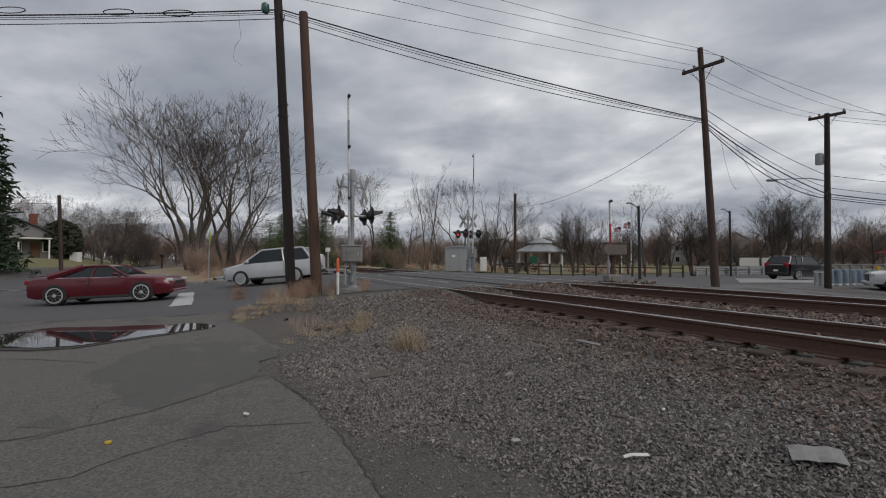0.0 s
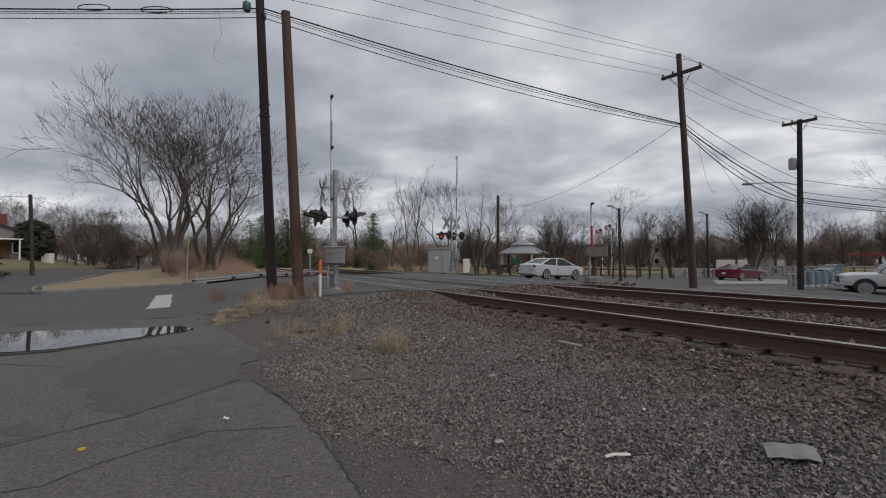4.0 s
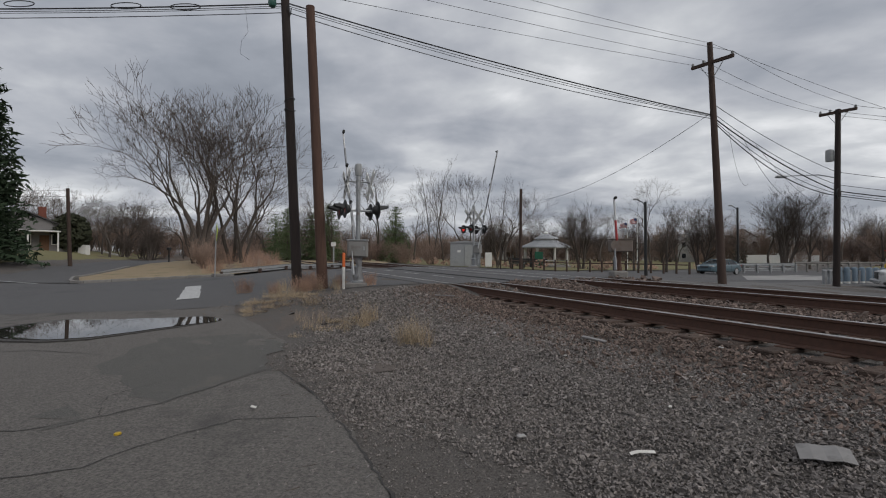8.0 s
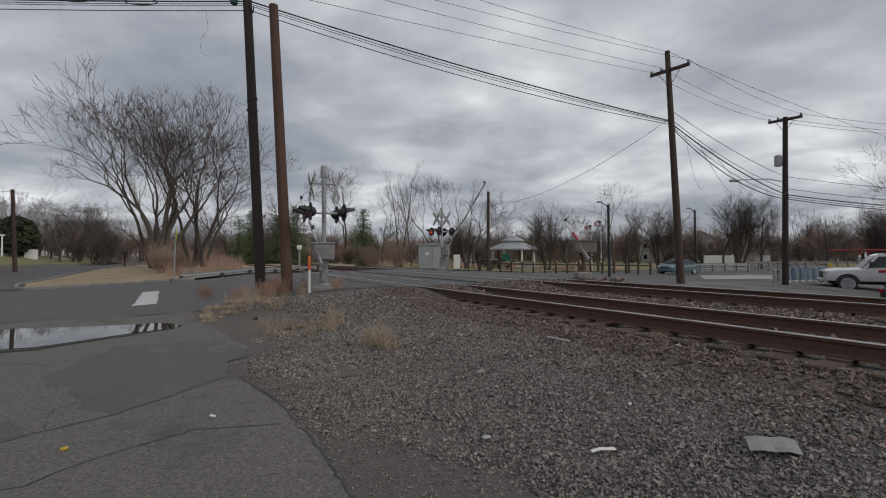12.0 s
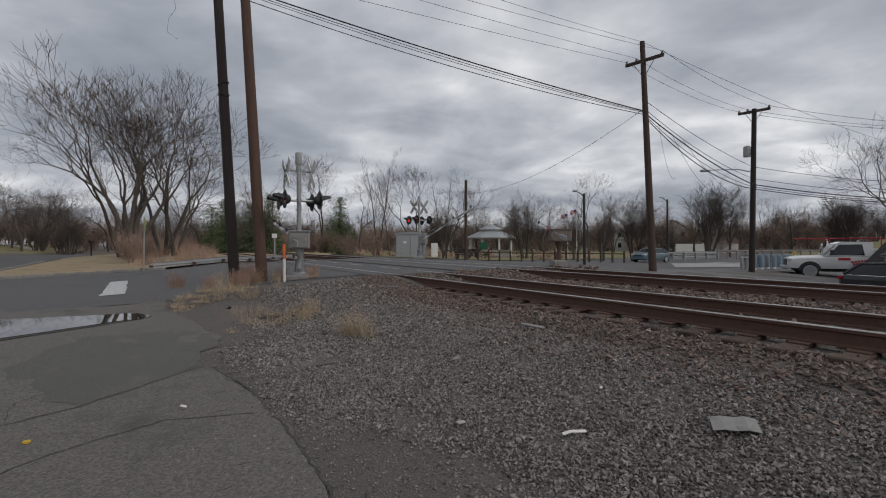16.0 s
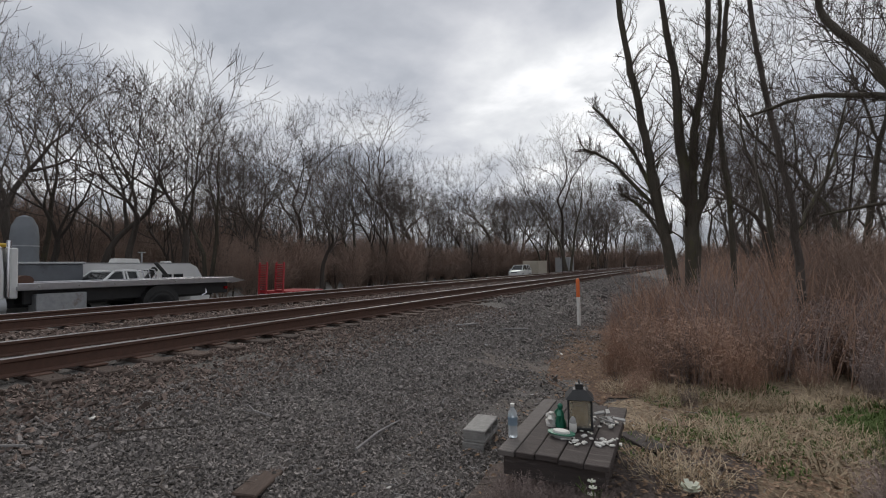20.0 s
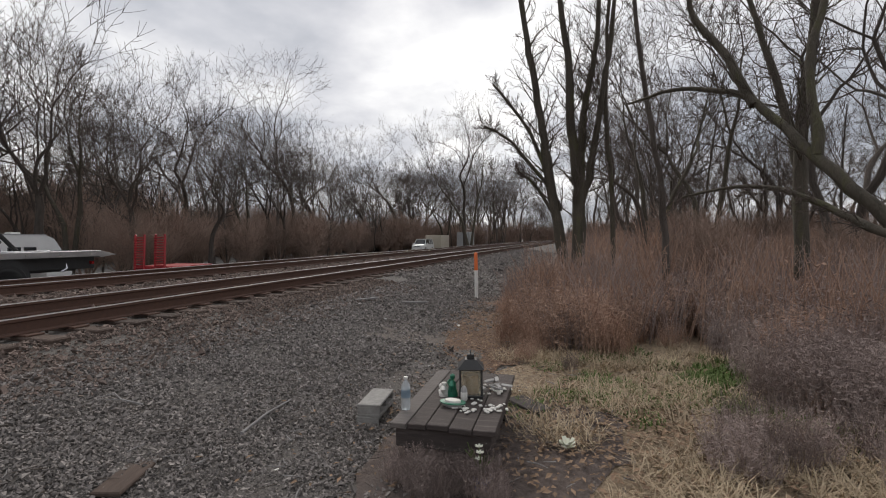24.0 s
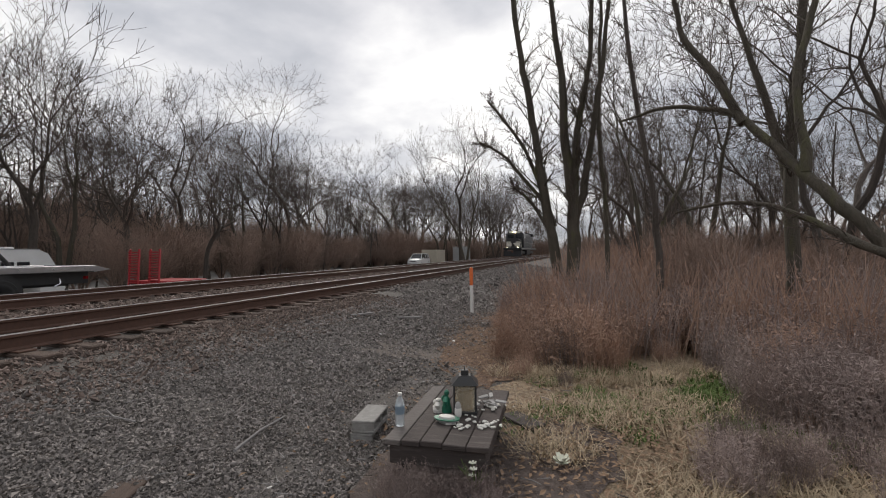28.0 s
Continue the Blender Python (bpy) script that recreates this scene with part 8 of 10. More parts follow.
# ---- weeds and grass ----
add_mat("weed_stem", (0.36, 0.285, 0.255), 0.95, color2=(0.22, 0.17, 0.155), scale=5, rand=0.3)
add_mat("weed_rust", (0.45, 0.295, 0.215), 0.95, color2=(0.27, 0.172, 0.128), scale=5, rand=0.3)
add_mat("straw_blade", (0.50, 0.40, 0.275), 0.9, color2=(0.33, 0.25, 0.165), scale=6, rand=0.2)
add_mat("green_blade", (0.125, 0.18, 0.048), 0.85, color2=(0.06, 0.10, 0.02), scale=6, rand=0.2)


def weed_mesh(seed, n, h, spread, mat, leaf=5, fine=0.006):
    """A clump of dry stalks with side twigs and curled dead leaves."""
    rg = random.Random(seed)
    g = Geo()
    v, f = [], []
    for k in range(n):
        a, r = rg.uniform(0, 2 * math.pi), spread * math.sqrt(rg.random())
        p = Vector((r * math.cos(a), r * math.sin(a), -0.03))
        hh = h * rg.uniform(0.5, 1.1)
        lean = Vector((rg.uniform(-0.35, 0.35), rg.uniform(-0.35, 0.35), 1)).normalized()
        q = p + lean * hh * 0.55
        top = q + (lean + Vector((rg.uniform(-0.35, 0.35), rg.uniform(-0.35, 0.35), 0))).normalized() * hh * 0.5
        g.tube([p, q, top], [fine, fine * 0.75, fine * 0.35], 3, cap=False)
        for j in range(leaf):
            t = rg.uniform(0.25, 1.0)
            c = p.lerp(q, t / 0.55) if t < 0.55 else q.lerp(top, (t - 0.55) / 0.45)
            e = Vector((rg.uniform(-1, 1), rg.uniform(-1, 1), rg.uniform(-0.5, 0.8))).normalized() * rg.uniform(0.03, 0.085)
            if j % 2:
                e *= 2.2
                s = e.orthogonal().normalized() * 0.0022
            else:
                s = e.orthogonal().normalized() * rg.uniform(0.003, 0.009)
            m = len(v)
            v += [tuple(c - s), tuple(c + e * 0.5 - s * 1.5), tuple(c + e), tuple(c + s)]
            f.append((m, m + 1, m + 2, m + 3))
    g.add(v, f)
    return g.mesh("dry_weeds", M[mat])


def blade_mesh(seed, n, h, spread, mat, flop=0.8, wide=0.005):
    rg = random.Random(seed)
    v, f = [], []
    for k in range(n):
        a, r = rg.uniform(0, 2 * math.pi), spread * math.sqrt(rg.random())
        p = Vector((r * math.cos(a), r * math.sin(a), -0.01))
        d = Vector((rg.uniform(-flop, flop), rg.uniform(-flop, flop), 1)).normalized()
        hh = h * rg.uniform(0.4, 1.15)
        s = Vector((-d.y, d.x, 0)).normalized() * wide if abs(d.x) + abs(d.y) > 0.01 else Vector((wide, 0, 0))
        q = p + d * hh * 0.55
        t = q + (d + Vector((d.x, d.y, -0.5)) * 0.8).normalized() * hh * 0.45
        t.z = max(t.z, 0.008)
        m = len(v)
        v += [tuple(p - s), tuple(p + s), tuple(q + s * 0.8), tuple(q - s * 0.8), tuple(t)]
        f += [(m, m + 1, m + 2, m + 3), (m + 3, m + 2, m + 4)]
    return Geo().add(v, f).mesh("grass_blades", M[mat])


weeds = [weed_mesh(400 + k, 120, 0.95, 0.42, "weed_stem" if k < 4 else "weed_rust", 12, 0.0045) for k in range(6)]
tall_weeds = [weed_mesh(420 + k, 46, 1.5, 0.6, "weed_rust" if k < 2 else "weed_stem", 6, 0.009) for k in range(3)]
straw = [blade_mesh(440 + k, 150, 0.27, 0.34, "straw_blade", 1.9, 0.0045) for k in range(4)]
tufts = [blade_mesh(450 + k, 46, 0.72, 0.2, "straw_blade", 0.5, 0.0028) for k in range(3)]
green = [blade_mesh(460 + k, 170, 0.10, 0.22, "green_blade", 0.9, 0.006) for k in range(2)]


def scatter(me, x, y, size, label, name="dry_weeds", category="weeds", dz=0.0):
    ob = new(name, me)
    tagged(ob, label, category, kind="stuff")
    ob.matrix_basis = pose(x, y, gz(x, y) + dz, rng.uniform(-6, 6), rng.uniform(-6, 6), rng.uniform(0, 360)) @ Matrix.Scale(size, 4)
    return ob


def inside(x, y, poly):
    c = False
    for (x0, y0), (x1, y1) in zip(poly, poly[1:] + poly[:1]):
        if (y0 > y) != (y1 > y) and x < (x1 - x0) * (y - y0) / (y1 - y0) + x0:
            c = not c
    return c


BRUSH = [(4.9, -6.9), (4.2, -6.0), (3.4, -5.4), (2.9, -5.4), (2.45, -5.5), (2.5, -6.6), (2.4, -7.6), (1.9, -7.0), (1.6, -6.4), (1.1, -6.2), (0.73, -5.6), (0.25, -5.2), (-0.3, -4.9), (-1.0, -4.4), (-3.2, -4.2), (-5, -12), (1, -15), (8.6, -15), (7.9, -12.4), (6.7, -10.0), (5.8, -8.4)]
done = 0
while done < 520:
    x, y = rng.uniform(-5, 8.6), rng.uniform(-15, -4.4)
    if not inside(x, y, BRUSH):
        continue
    done += 1
    r = math.hypot(x, y)
    rim = 1.0 if all(inside(x + ex, y + ey, BRUSH) for ex, ey in ((0.5, 0.45), (0, 0.6), (0.6, 0))) else 0.62
    if rng.random() < 0.30 and r > 8.0:
        scatter(rng.choice(tall_weeds), x, y, rng.uniform(0.5, 1.05) * rim, "tall dry brown weeds in the thicket")
    else:
        scatter(rng.choice(weeds[4:] if (x > 3 and rng.random() < 0.75) or rng.random() < 0.35 else weeds[:4]), x, y, rng.uniform(0.5, 1.0) * (1.0 if r > 6.5 else 0.6) * rim, "dry grey-purple weeds with curled dead leaves")
for k in range(210):
    s, d = rng.uniform(-70, -14), rng.uniform(-16, 1.4)
    x, y = P2(s, d)
    scatter(rng.choice(tall_weeds), x, y, rng.uniform(0.8, 1.5), "tall dry brown weeds far along the thicket")
STRAW = [(3.0, -4.6), (2.2, -3.9), (1.5, -3.2), (0.6, -2.9), (-0.5, -2.8), (-0.9, -4.4), (0.6, -6.0), (1.8, -7.2), (2.6, -6.6), (3.2, -6.2), (3.6, -5.4)]
done = 0
while done < 150:
    x, y = rng.uniform(-1, 3.7), rng.uniform(-7.3, -2.6)
    if inside(x, y, STRAW) and noise.noise((x * 1.1, y * 1.1, 4)) > -0.12:
        done += 1
        scatter(rng.choice(straw), x, y, rng.uniform(0.5, 1.0), "flattened dry straw grass", "straw_grass", "grass")
for k in range(130):
    cx, cy, sp = rng.choice(((1.37, -6.0, 0.22), (1.1, -6.6, 0.25), (0.82, -5.2, 0.2), (0.35, -5.25, 0.25), (2.55, -6.4, 0.25), (1.9, -4.9, 0.5)))
    x, y = rng.gauss(cx, sp), rng.gauss(cy, sp)
    scatter(rng.choice(green), x, y, rng.uniform(0.6, 1.2), "fresh green winter weeds low on the ground", "green_weeds", "weeds", 0.01)
for k in range(26):
    u = rng.random()
    x, y = 2.32 - 0.6 * u + rng.gauss(0, 0.05), -2.40 - 0.26 * u + rng.gauss(0, 0.06)
    scatter(rng.choice(weeds[:4]), x, y, rng.uniform(0.16, 0.30), "small dead weeds round the low table")
# taller scrub that closes the thicket behind the brush
for k in range(40):
    x, y = P2(rng.uniform(-64, -22), rng.uniform(-40, -2.5))
    plant("shrub", k % 3, x, y, rng.uniform(0.9, 1.7), rng.uniform(0, 360), "tall leafless scrub deep in the thicket", "shrub", "thicket shrubs", "thicket_shrub")
# feathery grey weeds and bare stalks at the near end of the grass
for k in range(22):
    x, y = rng.gauss(0.25, 0.32), rng.gauss(-5.75, 0.3)
    scatter(rng.choice(weeds[:4]), x, y, rng.uniform(0.45, 0.8), "feathery grey-purple dead weeds at the grass edge")
for k in range(16):
    x, y = rng.uniform(-0.5, 0.9), rng.uniform(-4.9, -3.9)
    scatter(rng.choice(weeds[:4]), x, y, rng.uniform(0.25, 0.45), "small dead weeds in the straw grass")
# pale tufts by the crossing
for cx, cy, n, sx in ((-4.5, 12.5, 30, 1.3), (-5.0, 13.6, 16, 0.8), (-1.85, 10.1, 9, 0.3), (-0.7, 7.95, 10, 0.34), (-2.6, 10.0, 14, 0.9), (-3.6, 14.4, 6, 0.6), (-5.5, 15.3, 5, 0.6)):
    for k in range(n):
        x, y = cx + rng.gauss(0, sx * 0.5), cy + rng.gauss(0, sx * 0.5)
        low = n > 12 and rng.random() < 0.6
        scatter(rng.choice(straw if low else tufts), x, y, rng.uniform(0.5, 0.95) * (1.0 if n < 12 else 0.8), "straw-coloured dry grass tuft", "grass_tuft", "grass")
for k in range(10):
    x, y = -4.7 + rng.gauss(0, 0.7), 14.9 + rng.gauss(0, 0.5)
    scatter(rng.choice(weeds[4:]), x, y, rng.uniform(0.4, 0.65), "dry brown weeds round the pole feet")
for k in range(60):
    x, y = P2(rng.uniform(33, 62), rng.uniform(-1.0, 4.0))
    scatter(rng.choice(tall_weeds), x, y, rng.uniform(0.5, 0.9), "dry brown weeds beside the tracks")


# ---- houses and park in the distance ----
add_mat("siding_grey", (0.20, 0.19, 0.185), 0.85, color2=(0.16, 0.15, 0.148), scale=2, stretch=(0.2, 0.2, 8))
add_mat("siding_white", (0.66, 0.65, 0.62), 0.8, color2=(0.55, 0.54, 0.52), scale=2, stretch=(0.2, 0.2, 8))
add_mat("siding_blue", (0.30, 0.40, 0.52), 0.8, color2=(0.25, 0.34, 0.45), scale=2, stretch=(0.2, 0.2, 8))
add_mat("roof_dark", (0.08, 0.078, 0.078), 0.95, color2=(0.055, 0.052, 0.052), scale=3)
add_mat("brick_red", (0.22, 0.075, 0.05), 0.9, color2=(0.15, 0.05, 0.035), scale=6)


def house(x, y, w, d, h, rise, spin, wall, label, windows=3, chimney=False, floors=1, z=None, porch=False):
    ob = thing("house", label, "house", pose(x, y, (gz(x, y) if z is None else z), 0, 0, spin), group="distant houses")
    part("wall", Geo().box((0, 0, h / 2 - 0.2), (w, d, h + 0.4), 0.02), M[wall], ob)
    part("gable", Geo().prism([(-w / 2, h), (w / 2, h), (0, h + rise)], -d / 2 + 0.01, d / 2 - 0.01), M[wall], ob)
    for s in (-1, 1):
        slope = [(0, h + rise + 0.12), (s * (w / 2 + 0.4), h - 0.22), (s * (w / 2 + 0.4), h - 0.08), (0, h + rise + 0.28)]
        part("roof", Geo().prism(slope if s < 0 else slope[::-1], -d / 2 - 0.4, d / 2 + 0.4), M["roof_dark"], ob)
    for f in range(floors):
        for k in range(windows):
            xx = -w / 2 + w * (k + 0.5) / windows
            zz = 1.5 + 2.7 * f
            for yy, sg in ((-d / 2, -1),):
                wn = part("window", Geo().box((xx, yy - 0.03, zz), (1.05, 0.1, 1.35), 0.02), M["white_paint"], ob)
                part("pane", Geo().box((xx, yy - 0.06, zz), (0.85, 0.07, 1.15), 0.01), M["glass_dark"], wn)
            if k < 2:
                wn = part("window", Geo().box((-w / 2 - 0.03, -d / 4 + k * d / 2, zz), (0.1, 1.0, 1.3), 0.02), M["white_paint"], ob)
                part("pane", Geo().box((-w / 2 - 0.06, -d / 4 + k * d / 2, zz), (0.07, 0.8, 1.1), 0.01), M["glass_dark"], wn)
    part("door", Geo().box((0.2 * w, -d / 2 - 0.04, 1.0), (0.95, 0.1, 2.05), 0.02), M["brown_wood"], ob)
    if chimney:
        part("chimney", Geo().box((w * 0.22, 0.0, h + rise), (0.8, 0.7, 2.2), 0.02), M["brick_red"], ob, "red brick chimney")
    if porch:
        part("porch_roof", Geo().box((0, -d / 2 - 1.1, 2.5), (w * 0.7, 2.3, 0.16), 0.03), M["white_paint"], ob)
        for xx in (-w * 0.32, 0, w * 0.32):
            part("porch_post", Geo().box((xx, -d / 2 - 2.1, 1.2), (0.16, 0.16, 2.5), 0.02), M["white_paint"], ob)
    return ob


house(-55.5, 60.4, 9, 7, 2.9, 1.9, 48, "siding_grey", "low grey house with a brick chimney and white porch", chimney=True, porch=True)
house(-88, 140, 5, 6, 2.6, 1.5, 30, "siding_blue", "small blue house at the end of the street", windows=2)
house(70, 112, 7, 8, 5.2, 2.4, -34, "siding_white", "white two-storey house beyond the road", 3, floors=2)
house(77.5, 108, 7, 8, 5.4, 2.8, -37, "siding_white", "white gabled house beyond the road", 3, floors=2)
house(61, 116, 8, 7, 4.6, 2.2, -28, "siding_white", "beige two-storey house behind bare trees", 3, floors=2)
house(84, 62, 9, 7, 2.9, 2.0, 52, "siding_grey", "low grey house on a rise", 3)
house(16, 132, 10, 8, 4.6, 2.4, 6, "siding_white", "white house far behind the park", 3, floors=2)
single("garden_fence", Geo().box((62, 88, gz(62, 88) + 0.9), (11, 0.12, 1.8), 0.02, pose(0, 0, 0, 0, 0, -30)), M["white_paint"], "white solid garden fence beyond the road", "fence")
hill = Geo()
hv = [(x_, y_, -0.5 + 3.4 * math.exp(-(((x_ - 80) / 14) ** 2 + ((y_ - 62) / 12) ** 2))) for x_ in range(45, 120, 5) for y_ in range(30, 100, 5)]
nn = len(range(30, 100, 5))
single("lawn_bank", hill.add(hv, [(i * nn + j, (i + 1) * nn + j, (i + 1) * nn + j + 1, i * nn + j + 1) for i in range(len(range(45, 120, 5)) - 1) for j in range(nn - 1)], True), M["lawn"], "grassy bank rising behind the lot", "grass", kind="structure")


def gazebo():
    ob = thing("gazebo", "park gazebo with a pale tiered roof on white columns", "gazebo", pose(12.15, 59.0, 0.1, 0, 0, 10))
    n = 8
    R = 3.0
    col = lambda k, r, z: (r * math.cos(2 * math.pi * k / n), r * math.sin(2 * math.pi * k / n), z)
    part("floor", Geo().lathe([(3.2, -0.3), (3.2, 0.15), (3.1, 0.18)], n=8, smooth=False), M["concrete"], ob)
    for k in range(n):
        part("column", Geo().tube([col(k, 2.75, 0.1), col(k, 2.75, 2.35)], 0.14, 8), M["white_paint"], ob)
        a, b = Vector(col(k, 2.75, 0.75)), Vector(col(k + 1, 2.75, 0.75))
        if k != 6:
            part("railing", Geo().tube([a, b], 0.04, 6), M["white_paint"], ob)
            part("railing", Geo().tube([a - Vector((0, 0, 0.5)), b - Vector((0, 0, 0.5))], 0.04, 6), M["white_paint"], ob)
    part("lower_roof", Geo().lathe([(3.35, 2.3), (3.35, 2.42), (1.5, 3.25), (1.4, 3.2)], n=8, smooth=False), M["galvanised"], ob, "pale grey lower roof")
    part("lantern_wall", Geo().lathe([(1.35, 3.1), (1.35, 3.45)], n=8, smooth=False), M["white_paint"], ob)
    part("upper_roof", Geo().lathe([(1.65, 3.42), (1.6, 3.5), (0.5, 4.0), (0.1, 4.1)], n=8, smooth=False), M["galvanised"], ob, "pale grey upper roof")
    part("finial", Geo().lathe([(0.25, 4.0), (0.3, 4.15), (0.12, 4.35), (0.02, 4.4)], n=10), M["white_paint"], ob)
    sg = thing("information_sign", "green park information sign on a post", "sign", pose(10.0, 52.5, gz(10, 52.5)))
    add_mat("park_green", (0.02, 0.16, 0.09), 0.6, color2=(0.02, 0.12, 0.07))
    part("panel", Geo().box((0, 0, 1.0), (0.9, 0.08, 1.6), 0.02), M["park_green"], sg)
    part("post", Geo().box((0, 0.05, 0.5), (0.1, 0.06, 1.2), 0.01), M["galvanised"], sg)


gazebo()


def park_things():
    rg = random.Random(9)
    for k in range(9):
        x, y = P2(36 + k * 2.3, 24 + k * 2.1 + rg.uniform(-1, 1))
        ob = thing("park_bench", "dark park bench on the lawn", "bench", pose(x, y, gz(x, y) + 0.06, 0, 0, rg.uniform(0, 360)), group="park benches")
        part("seat", Geo().box((0, 0, 0.45), (1.5, 0.45, 0.06), 0.01), M["black_paint"], ob)
        part("backrest", Geo().box((0, 0.24, 0.75), (1.5, 0.05, 0.45), 0.01), M["black_paint"], ob)
        for s in (-0.6, 0.6):
            part("leg", Geo().box((s, 0, 0.22), (0.07, 0.4, 0.44), 0.01), M["black_paint"], ob)
    fence = thing("park_fence", "low rail fence with wooden posts along the park", "fence")
    a, b = Vector((4.5, 41.5)), Vector((19.0, 37.5))
    for k in range(17):
        p = a.lerp(b, k / 16)
        part("post", Geo().box((p.x, p.y, gz(p.x, p.y) + 0.45), (0.14, 0.14, 1.1), 0.02), M["pole_wood"], fence)
    for k in range(16):
        p, q = a.lerp(b, k / 16), a.lerp(b, (k + 1) / 16)
        part("rail", Geo().tube([(p.x, p.y, gz(p.x, p.y) + 0.75), (q.x, q.y, gz(q.x, q.y) + 0.75)], 0.05, 6), M["pole_wood"], fence)
    for k in range(40):
        x, y = P2(rg.uniform(34, 60), rg.uniform(17, 48))
        leaf_ball(x, y, gz(x, y), rg.uniform(0.4, 0.9), rg.uniform(0.25, 0.5), "low brown winter shrub in the park", 500 + k, "weed_rust", 140)
    add_mat("flag_stripe", (0.45, 0.05, 0.06), 0.8, color2=(0.38, 0.04, 0.05))
    add_mat("flag_pale", (0.7, 0.68, 0.68), 0.8, color2=(0.6, 0.6, 0.6))
    add_mat("flag_blue", (0.03, 0.05, 0.16), 0.8, color2=(0.02, 0.04, 0.12))
    for x, y, h in ((20.6, 54.5, 5.6), (21.6, 54.2, 6.1)):
        ob = thing("flagpole", "white flagpole with a striped flag blowing", "flagpole", pose(x, y, gz(x, y)), group="park flagpoles")
        part("pole", Geo().tube([(0, 0, 0), (0, 0, h)], [0.06, 0.035], 8), M["white_paint"], ob)
        part("ball", Geo().lathe([(0.01, h), (0.07, h + 0.05), (0.01, h + 0.12)], n=8), M["chrome"], ob)
        for k in range(7):
            rings = []
            for j in range(9):
                xx, yy = -0.05 - 0.10 * j, 0.06 * math.sin(j * 1.1)
                zz = h - 0.2 - 0.075 * k - 0.02 * j
                rings.append([(xx, yy, zz), (xx, yy, zz - 0.075), (xx, yy + 0.01, zz - 0.075), (xx, yy + 0.01, zz)])
            part("flag_band", Geo().loft(rings, smooth=False), M["flag_stripe" if k % 2 == 0 else "flag_pale"], ob)
        part("flag_corner", Geo().box((-0.22, 0.0, h - 0.34), (0.3, 0.13, 0.26), 0.0), M["flag_blue"], ob)
    # white cabinet and litter by the houses on the left
    for x, y, w, h in ((-49.0, 62.5, 1.1, 1.3), (-52.0, 64, 0.9, 1.0)):
        single("garden_box", Geo().box((x, y, gz(x, y) + h / 2 - 0.05), (w, 0.8, h), 0.04), M["white_paint"], "white box standing on the lawn", "box")
    patch("driveway", [(-49, 73), (-51, 77), (-68, 84), (-68, 79)], 0.125, "pale_lot", "pale concrete driveway across the lawn", "driveway", step=3)
    mb = thing("mailbox", "small grey mailbox on a post at the verge", "mailbox", pose(-28.5, 47.5, gz(-28.5, 47.5) + 0.1))
    part("post", Geo().box((0, 0, 0.6), (0.1, 0.1, 1.4), 0.01), M["black_paint"], mb)
    part("box", Geo().box((0, 0, 1.35), (0.25, 0.5, 0.28), 0.05), M["black_paint"], mb)


park_things()


# ---- the low memorial table and what stands on it ----
add_mat("table_wood", (0.065, 0.05, 0.045), 0.85, color2=(0.04, 0.032, 0.03), scale=6, stretch=(10, 1, 6), bump=0.004, bump_scale=24, stain=(0.10, 0.085, 0.078), stain_scale=3, rand=0.25)
add_mat("grey_plank", (0.17, 0.15, 0.14), 0.9, color2=(0.10, 0.088, 0.08), scale=6, stretch=(10, 1, 6), bump=0.004, bump_scale=24)
add_mat("block_concrete", (0.34, 0.33, 0.31), 0.95, color2=(0.22, 0.21, 0.20), scale=25, bump=0.005, bump_scale=80, stain=(0.18, 0.17, 0.16), stain_scale=5)
add_mat("plaster_white", (0.72, 0.70, 0.66), 0.7, color2=(0.58, 0.56, 0.52), scale=14, bump=0.002, bump_scale=60)
add_mat("green_glaze", (0.02, 0.19, 0.11), 0.35, color2=(0.015, 0.13, 0.08), scale=10)
add_mat("teal_cloth", (0.01, 0.22, 0.36), 0.7, color2=(0.01, 0.15, 0.26), scale=20)
add_mat("blue_wrap", (0.01, 0.09, 0.42), 0.35, color2=(0.01, 0.06, 0.3), scale=15)
add_mat("candle_wax", (0.50, 0.38, 0.20), 0.6, color2=(0.42, 0.3, 0.16), scale=8)
add_mat("pale_card", (0.40, 0.39, 0.375), 0.85, color2=(0.31, 0.30, 0.29), scale=8, stain=(0.28, 0.26, 0.24), stain_scale=4)
add_mat("dead_leaf", (0.29, 0.195, 0.125), 0.9, color2=(0.18, 0.115, 0.075), scale=20, island=0.4)
add_mat("petal", (0.72, 0.72, 0.62), 0.7, color2=(0.6, 0.62, 0.5), scale=20)
M["clear_plastic"] = glassy("clear_plastic", (0.80, 0.84, 0.86), 0.08, 0.35)
M["lantern_glass"] = glassy("lantern_glass", (0.75, 0.7, 0.6), 0.1, 0.2)

TABLE = pose(2.37, -3.09, -0.01, 0, 0, -61.8)       # x along the boards, z up
TZ = 0.40
lt = TABLE.inverted()


def on_table(x, y):
    p = lt @ Vector((x, y, 0))
    return p.x, p.y


